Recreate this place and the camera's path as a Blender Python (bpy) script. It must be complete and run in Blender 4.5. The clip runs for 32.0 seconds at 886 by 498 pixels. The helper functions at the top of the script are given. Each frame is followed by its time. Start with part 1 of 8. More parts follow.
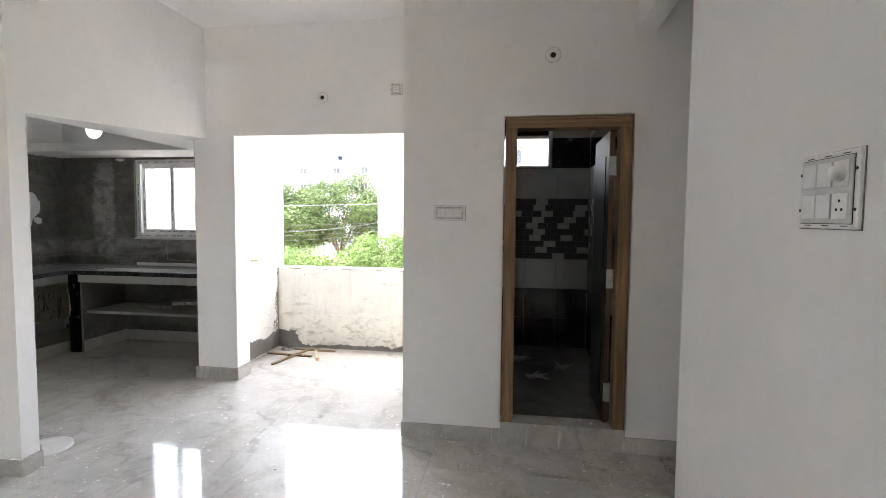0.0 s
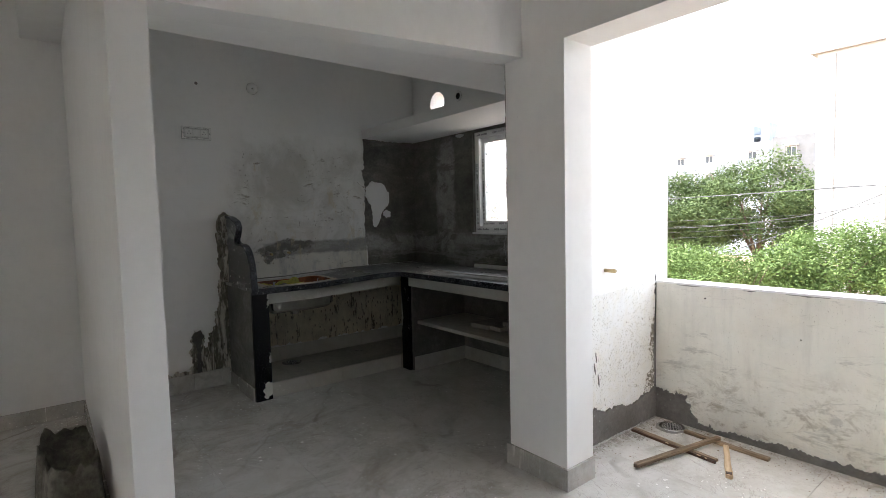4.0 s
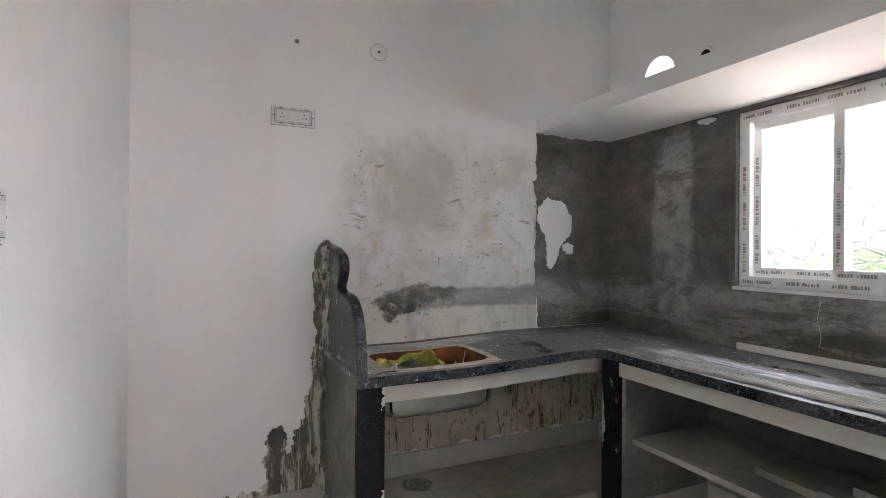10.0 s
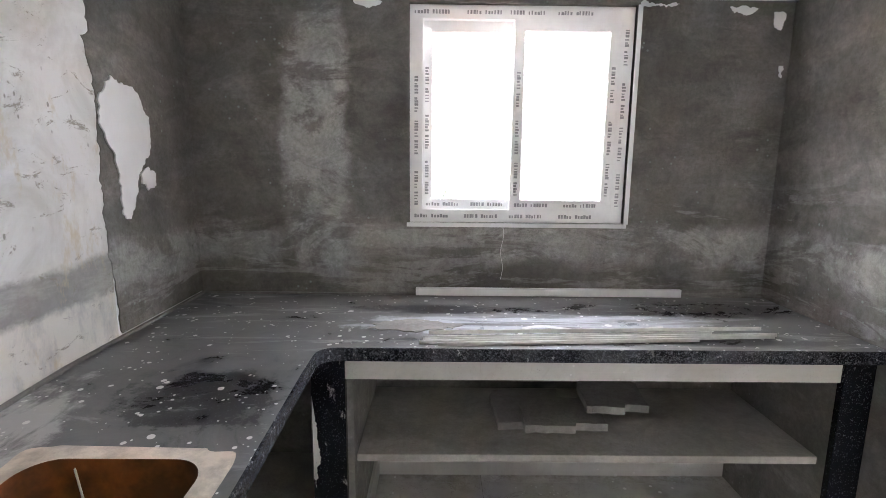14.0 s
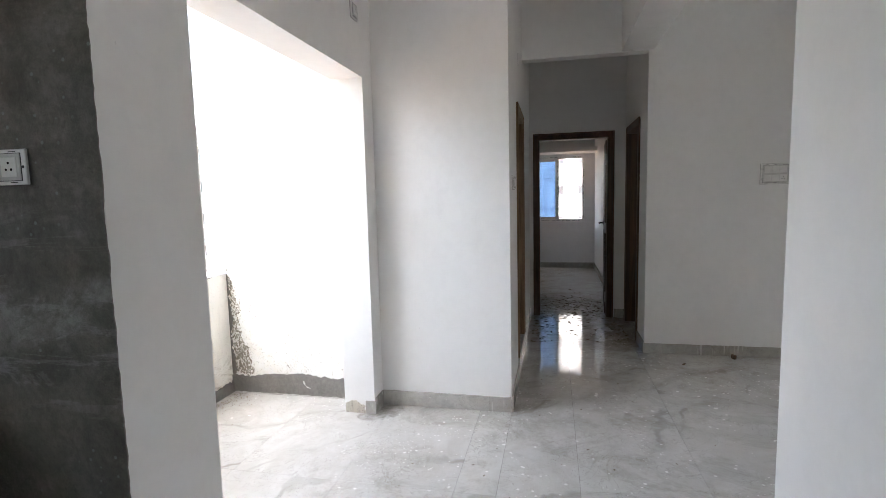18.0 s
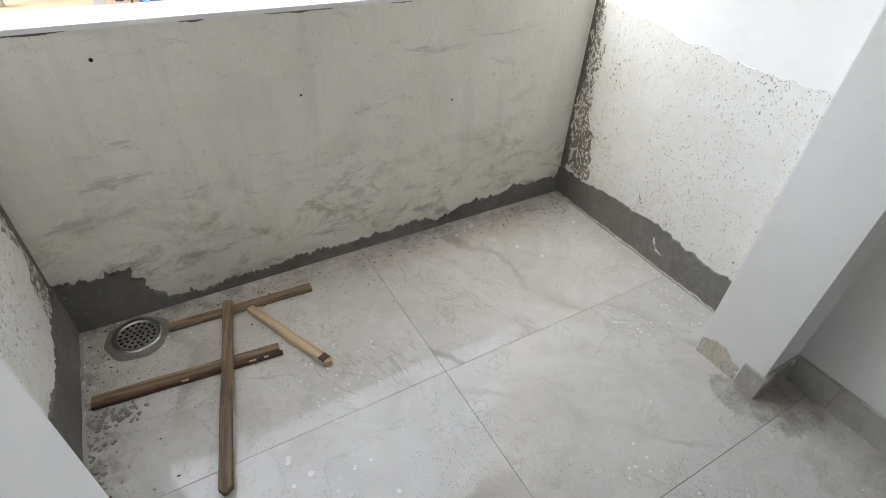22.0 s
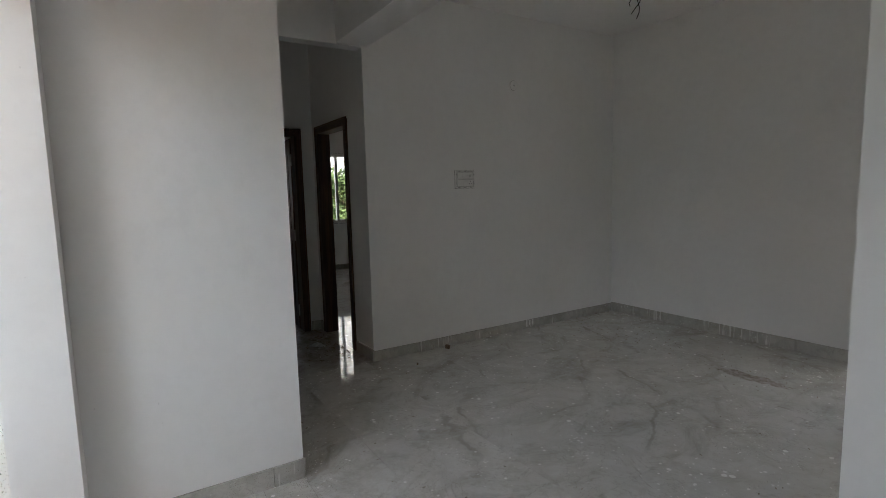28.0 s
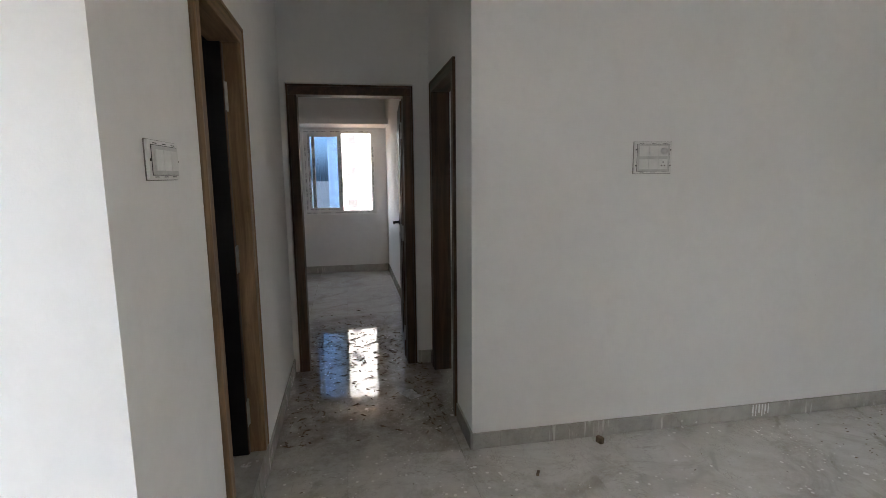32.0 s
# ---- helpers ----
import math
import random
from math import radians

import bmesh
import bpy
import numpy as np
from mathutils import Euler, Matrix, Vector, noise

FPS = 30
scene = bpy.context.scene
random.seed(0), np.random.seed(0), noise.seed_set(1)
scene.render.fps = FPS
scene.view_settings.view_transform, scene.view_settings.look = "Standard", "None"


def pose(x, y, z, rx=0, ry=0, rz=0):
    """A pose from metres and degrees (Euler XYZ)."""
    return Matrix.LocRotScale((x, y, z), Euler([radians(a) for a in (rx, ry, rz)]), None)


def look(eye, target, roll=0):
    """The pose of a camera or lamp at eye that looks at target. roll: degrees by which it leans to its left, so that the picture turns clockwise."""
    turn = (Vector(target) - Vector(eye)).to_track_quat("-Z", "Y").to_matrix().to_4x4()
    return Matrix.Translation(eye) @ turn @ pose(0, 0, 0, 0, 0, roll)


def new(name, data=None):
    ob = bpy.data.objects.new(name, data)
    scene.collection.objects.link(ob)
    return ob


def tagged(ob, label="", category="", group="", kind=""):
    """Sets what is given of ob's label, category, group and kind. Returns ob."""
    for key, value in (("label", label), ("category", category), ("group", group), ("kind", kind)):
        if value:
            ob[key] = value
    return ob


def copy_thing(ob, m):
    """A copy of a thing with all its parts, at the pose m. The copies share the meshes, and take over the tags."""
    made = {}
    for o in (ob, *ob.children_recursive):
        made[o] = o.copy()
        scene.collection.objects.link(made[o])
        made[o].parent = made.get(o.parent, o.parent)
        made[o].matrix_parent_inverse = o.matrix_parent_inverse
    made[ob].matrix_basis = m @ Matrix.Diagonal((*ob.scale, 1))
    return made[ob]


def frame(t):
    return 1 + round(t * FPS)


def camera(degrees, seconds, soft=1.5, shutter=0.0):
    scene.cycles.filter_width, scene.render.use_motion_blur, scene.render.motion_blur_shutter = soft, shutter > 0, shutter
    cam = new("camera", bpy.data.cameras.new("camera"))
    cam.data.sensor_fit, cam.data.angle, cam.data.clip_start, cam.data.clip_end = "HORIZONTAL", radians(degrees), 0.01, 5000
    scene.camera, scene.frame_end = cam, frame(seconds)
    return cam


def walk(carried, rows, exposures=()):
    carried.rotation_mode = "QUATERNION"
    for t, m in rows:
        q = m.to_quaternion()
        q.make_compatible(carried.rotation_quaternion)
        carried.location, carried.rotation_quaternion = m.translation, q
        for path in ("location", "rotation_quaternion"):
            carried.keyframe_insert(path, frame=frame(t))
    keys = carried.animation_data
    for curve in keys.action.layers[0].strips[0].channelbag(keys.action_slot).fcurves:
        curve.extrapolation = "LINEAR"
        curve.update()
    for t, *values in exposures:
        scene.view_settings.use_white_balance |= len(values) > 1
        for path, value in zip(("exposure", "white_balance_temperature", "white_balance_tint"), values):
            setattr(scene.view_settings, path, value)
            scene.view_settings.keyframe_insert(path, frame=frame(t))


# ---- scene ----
cam = camera(82.3, 32.0, 0.75)
EXPOSURE = [(0.0, 4.45, 6500, 10.0), (1.0, 4.65, 6500, 9.8), (2.0, 4.2, 6420, 9.6), (2.3, 3.6, 6350, 8.0), (2.5, 3.15, 6300, 7.0), (4.5, 3.62, 6620, 9.1), (5.0, 3.78, 6650, 9.0), (6.0, 4.61, 6650, 10.0), (7.0, 4.81, 6650, 11.0), (8.0, 5.26, 6650, 12.0), (9.0, 5.08, 6650, 15.0), (10.0, 5.08, 6650, 15.0), (11.0, 4.93, 6650, 15.0), (12.0, 5.9, 6500, 17.0), (13.0, 5.92, 6500, 17.0), (15.5, 5.24, 6333, 13.0), (16.0, 4.92, 6300, 12.4), (17.0, 4.5, 6325, 11.2), (18.0, 3.85, 6350, 10.0), (19.0, 2.8, 6250, 6.0), (20.0, 2.8, 6350, 6.0), (21.0, 2.75, 6450, 6.0), (22.0, 2.77, 6475, 6.0), (23.0, 3.0, 6500, 6.0), (24.0, 2.95, 6500, 6.0), (25.0, 3.08, 6500, 6.0), (25.5, 2.75, 6500, 6.0), (26.0, 2.65, 6500, 6.0), (28.5, 3.05, 6500, 8.0), (29.0, 3.3, 6500, 8.1), (30.0, 3.5, 6500, 8.4), (31.0, 3.75, 6500, 8.7), (31.5, 3.8, 6500, 8.9), (32.0, 4.2, 6500, 9.0)]
PATH = [
    (0, (1.031, 0.616, 1.479), (0.732, 2.589, 1.354), 0.5),
    (0.5, (0.997, 0.904, 1.466), (0.579, 2.855, 1.336), -0.1),
    (1, (0.977, 1.231, 1.461), (0.381, 3.136, 1.333), -0.1),
    (1.5, (0.929, 1.518, 1.451), (0.162, 3.359, 1.304), 0.5),
    (2, (0.764, 1.797, 1.448), (-0.18, 3.552, 1.277), 0.2),
    (2.5, (0.608, 2.042, 1.444), (-0.527, 3.679, 1.267), -0.4),
    (4.5, (-0.197, 3.026, 1.319), (-1.876, 4.106, 1.198), -1.2),
    (5, (-0.517, 3.161, 1.298), (-2.292, 4.071, 1.164), -1.1),
    (5.5, (-0.799, 3.246, 1.317), (-2.645, 4.005, 1.191), -1.5),
    (6, (-1.022, 3.382, 1.35), (-2.935, 3.961, 1.297), -1.3),
    (6.5, (-1.215, 3.469, 1.371), (-3.159, 3.94, 1.355), -0.9),
    (7, (-1.401, 3.469, 1.358), (-3.331, 3.979, 1.23), -0.7),
    (7.5, (-1.537, 3.438, 1.328), (-3.417, 4.03, 0.99), 0.0),
    (8, (-1.575, 3.43, 1.295), (-3.397, 4.062, 0.766), 1.1),
    (8.5, (-1.56, 3.434, 1.297), (-3.394, 4.078, 0.829), 1.4),
    (9, (-1.551, 3.42, 1.358), (-3.425, 4.091, 1.165), 1.0),
    (9.5, (-1.567, 3.414, 1.396), (-3.432, 4.136, 1.38), 0.6),
    (10, (-1.651, 3.451, 1.391), (-3.469, 4.285, 1.393), 0.4),
    (10.5, (-1.805, 3.547, 1.382), (-3.561, 4.5, 1.298), 0.4),
    (11, (-1.982, 3.635, 1.359), (-3.66, 4.701, 1.144), 0.2),
    (11.5, (-2.232, 3.685, 1.348), (-3.772, 4.916, 1.01), 0.1),
    (12, (-2.48, 3.744, 1.341), (-3.814, 5.178, 0.938), 0.1),
    (12.5, (-2.731, 3.81, 1.352), (-3.806, 5.445, 0.94), 0.0),
    (13, (-2.96, 3.791, 1.39), (-3.702, 5.606, 0.998), -0.2),
    (13.5, (-3.143, 3.738, 1.476), (-3.515, 5.666, 1.097), 0.0),
    (15.5, (-3.531, 3.734, 1.462), (-2.489, 5.435, 1.312), 1.2),
    (16, (-3.509, 3.71, 1.454), (-2.217, 5.231, 1.316), 0.8),
    (16.5, (-3.444, 3.684, 1.434), (-1.904, 4.953, 1.289), 0.1),
    (17, (-3.308, 3.673, 1.432), (-1.577, 4.659, 1.266), -0.6),
    (17.5, (-3.143, 3.65, 1.431), (-1.276, 4.344, 1.25), -1.1),
    (18, (-2.961, 3.611, 1.422), (-1.018, 4.036, 1.217), -1.4),
    (18.5, (-2.788, 3.615, 1.425), (-0.812, 3.826, 1.2), -1.6),
    (19, (-2.552, 3.669, 1.414), (-0.58, 3.885, 1.158), -2.1),
    (19.5, (-2.264, 3.692, 1.423), (-0.355, 4.155, 1.051), -1.6),
    (20, (-2.034, 3.806, 1.388), (-0.245, 4.516, 0.845), 0.1),
    (20.5, (-1.794, 3.993, 1.361), (-0.18, 4.9, 0.604), 1.4),
    (21, (-1.556, 4.139, 1.322), (-0.193, 5.245, 0.362), 1.7),
    (21.5, (-1.361, 4.27, 1.3), (-0.263, 5.518, 0.187), 2.4),
    (22, (-1.242, 4.466, 1.284), (-0.415, 5.784, 0.028), 3.6),
    (22.5, (-1.205, 4.635, 1.267), (-0.634, 5.988, -0.09), 4.8),
    (23, (-1.152, 4.706, 1.238), (-0.842, 6.089, -0.173), 5.1),
    (23.5, (-1.099, 4.722, 1.232), (-0.984, 6.122, -0.191), 5.3),
    (24, (-1.089, 4.728, 1.238), (-1.004, 6.138, -0.178), 4.2),
    (24.5, (-1.125, 4.748, 1.23), (-0.766, 6.164, -0.136), 2.2),
    (25, (-1.22, 4.738, 1.246), (-0.379, 6.042, -0.017), 1.3),
    (25.5, (-1.353, 4.66, 1.312), (-0.01, 5.663, 0.222), 1.1),
    (26, (-1.545, 4.568, 1.322), (0.177, 5.141, 0.472), 0.95),
    (26.5, (-1.759, 4.582, 1.382), (0.125, 4.596, 0.71), 0.55),
    (28.5, (-2.231, 4.555, 1.437), (-0.63, 3.366, 1.283), -2.1),
    (29, (-2.126, 4.381, 1.452), (-0.55, 3.159, 1.304), -2.3),
    (29.5, (-2.028, 4.175, 1.463), (-0.403, 3.025, 1.272), -1.5),
    (30, (-1.815, 3.976, 1.469), (-0.128, 2.926, 1.241), -1.0),
    (30.5, (-1.593, 3.8, 1.447), (0.186, 2.918, 1.205), -0.8),
    (31, (-1.352, 3.619, 1.462), (0.507, 2.94, 1.177), -0.3),
    (31.5, (-1.08, 3.511, 1.453), (0.831, 3.0, 1.155), -0.1),
    (32, (-0.783, 3.433, 1.467), (1.163, 3.073, 1.176), -0.6),
]
walk(cam, [(t, look(eye, target, roll)) for t, eye, target, roll in PATH], EXPOSURE)

# ---- world, sun, exposure ----
world = bpy.data.worlds.new("sky")
scene.world = world
world.use_nodes = True
SUN_EL, SUN_AZ = 56.0, 262.0   # elevation; compass bearing from +y, clockwise
wn = world.node_tree.nodes
sky = wn.new("ShaderNodeTexSky")
sky.sky_type = "NISHITA"
sky.sun_disc = False
sky.sun_elevation = radians(SUN_EL)
sky.sun_rotation = radians(SUN_AZ)
sky.air_density, sky.dust_density, sky.ozone_density = 1.0, 4.0, 1.0
wn["Background"].inputs["Strength"].default_value = 0.15
hsv = wn.new("ShaderNodeHueSaturation")
hsv.inputs["Saturation"].default_value = 0.43
world.node_tree.links.new(sky.outputs["Color"], hsv.inputs["Color"])
world.node_tree.links.new(hsv.outputs["Color"], wn["Background"].inputs["Color"])
sun = new("sun", bpy.data.lights.new("sun", "SUN"))
sun.data.energy, sun.data.angle, sun.data.color = 0.7, radians(14.0), (1.0, 0.97, 0.94)
sun.matrix_world = look((0, 0, 30), (-math.sin(radians(SUN_AZ)) * 30 / math.tan(radians(SUN_EL)),
                                     -math.cos(radians(SUN_AZ)) * 30 / math.tan(radians(SUN_EL)), 0))

# area lamp added outside the kitchen window, on top of the sky's own light
glow = new("kitchen_window_fill", bpy.data.lights.new("kitchen_window_fill", "AREA"))
glow.data.shape, glow.data.size, glow.data.size_y = "RECTANGLE", 0.9, 0.5
glow.data.energy, glow.data.color = 0.19, (0.97, 0.985, 1.0)
glow.matrix_world = look((-2.958, 6.16, 1.87), (-2.958, 4.6, 0.4))

scene.cycles.max_bounces, scene.cycles.diffuse_bounces, scene.cycles.transmission_bounces = 24, 16, 16

# ---- materials ----


class Nodes:
    """A small builder for one principled material."""

    def __init__(self, name):
        self.m = bpy.data.materials.new(name)
        self.m.use_nodes = True
        self.t = self.m.node_tree
        self.b = self.t.nodes["Principled BSDF"]
        self.pos = self.t.nodes.new("ShaderNodeNewGeometry").outputs["Position"]

    def link(self, a, b):
        self.t.links.new(a, b)

    def put(self, key, value):
        s = self.b.inputs[key]
        if isinstance(value, (int, float)):
            s.default_value = value
        elif isinstance(value, tuple):
            s.default_value = (*value, 1.0)
        else:
            self.link(value, s)
        return self

    def use_object(self, jitter=True):
        """Texture from the object's own coordinates, shifted by chance for each object."""
        o = self.t.nodes.new("ShaderNodeTexCoord").outputs["Object"]
        if jitter:
            r = self.t.nodes.new("ShaderNodeObjectInfo").outputs["Random"]
            mul = self.math("MULTIPLY", r, 37.0)
            add = self.t.nodes.new("ShaderNodeVectorMath")
            add.operation = "ADD"
            self.link(o, add.inputs[0])
            comb = self.t.nodes.new("ShaderNodeCombineXYZ")
            self.link(mul, comb.inputs[0])
            self.link(mul, comb.inputs[1])
            self.link(comb.outputs[0], add.inputs[1])
            o = add.outputs[0]
        self.pos = o
        return self

    def stretch(self, x, y, z):
        n = self.t.nodes.new("ShaderNodeMapping")
        n.inputs["Scale"].default_value = (x, y, z)
        self.link(self.pos, n.inputs["Vector"])
        return n.outputs[0]

    def noise(self, scale, detail=4.0, rough=0.55, vec=None, distort=0.0):
        n = self.t.nodes.new("ShaderNodeTexNoise")
        n.inputs["Scale"].default_value = scale
        n.inputs["Detail"].default_value = detail
        n.inputs["Roughness"].default_value = rough
        n.inputs["Distortion"].default_value = distort
        self.link(vec or self.pos, n.inputs["Vector"])
        return n.outputs["Fac"]

    def voronoi(self, scale, vec=None, feature="F1", out="Distance", rnd=1.0):
        n = self.t.nodes.new("ShaderNodeTexVoronoi")
        n.feature = feature
        n.inputs["Scale"].default_value = scale
        n.inputs["Randomness"].default_value = rnd
        self.link(vec or self.pos, n.inputs["Vector"])
        return n.outputs[out]

    def ramp(self, fac, *stops):
        n = self.t.nodes.new("ShaderNodeValToRGB")
        e = n.color_ramp.elements
        while len(e) < len(stops):
            e.new(0.5)
        for el, (p, c) in zip(e, stops):
            el.position = p
            el.color = (c, c, c, 1) if isinstance(c, (int, float)) else (*c, 1)
        self.link(fac, n.inputs["Fac"])
        return n.outputs["Color"]

    def math(self, op, a, b=0.0):
        n = self.t.nodes.new("ShaderNodeMath")
        n.operation = op
        for i, v in enumerate((a, b)):
            if isinstance(v, (int, float)):
                n.inputs[i].default_value = v
            else:
                self.link(v, n.inputs[i])
        return n.outputs[0]

    def mix(self, fac, a, b):
        n = self.t.nodes.new("ShaderNodeMix")
        n.data_type = "RGBA"
        for i, v in ((0, fac), (6, a), (7, b)):
            if isinstance(v, (int, float)):
                n.inputs[i].default_value = v if i == 0 else (v, v, v, 1)
            elif isinstance(v, tuple):
                n.inputs[i].default_value = (*v, 1)
            else:
                self.link(v, n.inputs[i])
        return n.outputs[2]

    def drops(self, scale, size):
        """Round splashes of many sizes, some missing."""
        d = self.voronoi(scale)
        wide = self.ramp(self.noise(scale * 0.45, 2), (0.46, 0.0), (0.7, size))
        return self.math("LESS_THAN", self.math("ADD", d, self.math("MULTIPLY", self.noise(scale * 5, 2), 0.06)), wide)

    def zone(self, axis, lo, hi, soft, warp=0.0):
        """1 between lo and hi of world axis x, y or z, falling off over soft; edges wander by warp."""
        sep = self.t.nodes.new("ShaderNodeSeparateXYZ")
        self.link(self.pos, sep.inputs[0])
        v = sep.outputs[axis]
        if warp:
            w = self.math("MULTIPLY", self.math("SUBTRACT", self.noise(4.5, 8, 0.7), 0.5), warp * 2)
            v = self.math("ADD", v, w)
        out = []
        for a, b in ((lo - soft / 2, lo + soft / 2), (hi + soft / 2, hi - soft / 2)):
            r = self.t.nodes.new("ShaderNodeMapRange")
            r.interpolation_type = "SMOOTHSTEP"
            r.inputs["From Min"].default_value, r.inputs["From Max"].default_value = a, b
            self.link(v, r.inputs["Value"])
            out.append(r.outputs[0])
        return self.math("MULTIPLY", out[0], out[1])

    def stain(self, centre, radii, ragged=0.5):
        """1 inside an ellipse on the two axes that centre names, its edge torn by noise."""
        sep = self.t.nodes.new("ShaderNodeSeparateXYZ")
        self.link(self.pos, sep.inputs[0])
        total, k = None, 0
        for axis, c in enumerate(centre):
            if c is None:
                continue
            q = self.math("DIVIDE", self.math("SUBTRACT", sep.outputs[axis], c), radii[k])
            q = self.math("MULTIPLY", q, q)
            total = q if total is None else self.math("ADD", total, q)
            k += 1
        far = self.math("ADD", self.math("SQRT", total), self.math("MULTIPLY", self.math("SUBTRACT", self.noise(13, 9, 0.75), 0.5), ragged * 4))
        return self.ramp(far, (0.82, 1), (1.0, 0))

    def bump(self, height, strength=0.2, distance=0.01):
        n = self.t.nodes.new("ShaderNodeBump")
        n.inputs["Strength"].default_value = strength
        n.inputs["Distance"].default_value = distance
        self.link(height, n.inputs["Height"])
        self.link(n.outputs[0], self.b.inputs["Normal"])
        return self


def tone(c, k):
    return tuple(v * k for v in c)


def paint(name, c=(0.85, 0.848, 0.838), spread=0.05, rough=0.62, stipple=0.12, smudge=0.25):
    n = Nodes(name)
    big = n.noise(0.9, 5, 0.6)
    small = n.noise(14, 5, 0.65)
    col = n.mix(n.ramp(big, (0.4, 0), (0.6, 1)), tone(c, 1 - spread), c)
    marks = n.ramp(n.noise(2.3, 9, 0.74, n.stretch(1, 1, 0.6)), (0.58, 0.0), (0.7, 1.0))
    col = n.mix(n.math("MULTIPLY", marks, smudge * 0.6), col, tone(c, 0.72))
    col = n.mix(n.math("MULTIPLY", n.ramp(small, (0.46, 0), (0.62, 1)), 0.14), col, tone(c, 0.84))
    nick = n.math("MULTIPLY", n.ramp(n.voronoi(5, n.stretch(1.4, 1.4, 0.8)), (0.016, 1), (0.024, 0)), smudge * 0.8)
    col = n.mix(n.math("MINIMUM", nick, 1.0), col, (0.32, 0.31, 0.29))
    n.put("Base Color", col).put("Roughness", rough)
    n.bump(n.math("ADD", n.noise(220, 3, 0.6), n.math("MULTIPLY", n.noise(9, 3), 2.0)), stipple, 0.004)
    return n.m


def cement(name, dark, light, patch=0.35, rough=0.88, warm=(1.06, 1.0, 0.92), marks=False):
    n = Nodes(name)
    cloud = n.noise(1.5, 9, 0.7, distort=0.4)
    col = n.mix(n.ramp(cloud, (0.38, 0), (0.6, 1)), dark, light)
    wide = n.ramp(n.noise(0.7, 4, 0.6), (0.42, 0), (0.6, 1))
    mid = tuple((a + b) / 2 * k for a, b, k in zip(dark, light, warm))
    col = n.mix(n.math("MULTIPLY", wide, 0.45), col, mid)
    trowel = n.ramp(n.noise(2.7, 10, 0.72, n.stretch(0.7, 0.7, 1.5), 0.8), (0.52, 0), (0.64, 1))
    col = n.mix(n.math("MULTIPLY", trowel, patch), col, tone(light, 1.7))
    wisp = n.ramp(n.noise(5.5, 10, 0.75, n.stretch(0.35, 0.35, 2.4), 0.6), (0.57, 0), (0.68, 1))
    col = n.mix(n.math("MULTIPLY", wisp, patch * 0.2), col, tone(light, 2.0))
    if marks:
        # rubbed-in bands where the chased conduit and pipe were closed
        up = n.math("MULTIPLY", n.zone(0, -3.96, -3.70, 0.07, 0.10), n.zone(2, 1.0, 2.09, 0.12, 0.10))
        low = n.zone(2, 1.03, 1.20, 0.07, 0.09)
        low = n.math("MULTIPLY", low, n.ramp(n.noise(1.4, 4, 0.6), (0.35, 0.35), (0.6, 1)))
        torn = n.ramp(n.noise(3.4, 12, 0.74, n.stretch(0.7, 0.7, 1.5), 0.7), (0.43, 0.25), (0.5, 1))
        rub = n.math("MULTIPLY", n.math("MAXIMUM", up, low), torn)
        col = n.mix(n.math("MULTIPLY", rub, 0.85), col, (0.50, 0.488, 0.46))
        swept = n.ramp(n.noise(2.1, 12, 0.72, n.stretch(0.6, 0.6, 4.2), 0.5), (0.545, 0), (0.575, 1))
        swept = n.math("MULTIPLY", swept, n.math("ADD", 0.05, n.math("MULTIPLY", n.zone(2, 0.86, 1.36, 0.2, 0.1), 0.45)))
        col = n.mix(swept, col, (0.44, 0.43, 0.405))
        hair = n.ramp(n.noise(9, 10, 0.78, n.stretch(0.5, 0.5, 1.6), 0.8), (0.56, 0), (0.62, 1))
        col = n.mix(n.math("MULTIPLY", n.math("MULTIPLY", rub, hair), 0.6), col, (0.62, 0.61, 0.58))
    grit = n.ramp(n.noise(42, 8, 0.8), (0.42, 0), (0.6, 1))
    blot = n.ramp(n.noise(6.5, 9, 0.76, distort=0.8), (0.46, 0), (0.58, 1))
    col = n.mix(n.math("MULTIPLY", blot, 0.28), col, tone(dark, 0.6))
    col = n.mix(n.math("MULTIPLY", grit, 0.28), col, tone(dark, 0.5))
    flecks = n.math("MULTIPLY", n.ramp(n.voronoi(24), (0.10, 1), (0.14, 0)), n.ramp(n.noise(2.1, 3), (0.52, 0), (0.58, 1)))
    col = n.mix(n.math("MULTIPLY", flecks, 0.3), col, (0.5, 0.6, 0.56))
    n.put("Base Color", col).put("Roughness", rough)
    n.bump(n.math("ADD", n.noise(60, 6, 0.7), n.math("MULTIPLY", cloud, 4.0)), 0.6, 0.008)
    return n.m


def dripping(name, dark, light, lo=0.44, hi=0.52):
    """Dark cement runs over pale limewash, mostly falling."""
    n = Nodes(name)
    col = n.mix(n.ramp(n.noise(5, 9, 0.72), (0.4, 0), (0.6, 1)), tone(light, 0.75), light)
    run = n.ramp(n.noise(2.4, 10, 0.74, n.stretch(9, 9, 1.5), 0.5), (lo, 0), (hi, 1))
    col = n.mix(n.math("MULTIPLY", run, 0.92), col, n.mix(n.noise(30, 4), tone(dark, 0.6), tone(dark, 1.7)))
    spot = n.ramp(n.voronoi(30, n.stretch(1, 1, 0.5)), (0.16, 1), (0.22, 0))
    col = n.mix(n.math("MULTIPLY", spot, 0.7), col, tone(dark, 0.6))
    n.put("Base Color", col).put("Roughness", 0.9)
    n.bump(n.math("ADD", run, n.noise(60, 5, 0.7)), 0.6, 0.006)
    return n.m


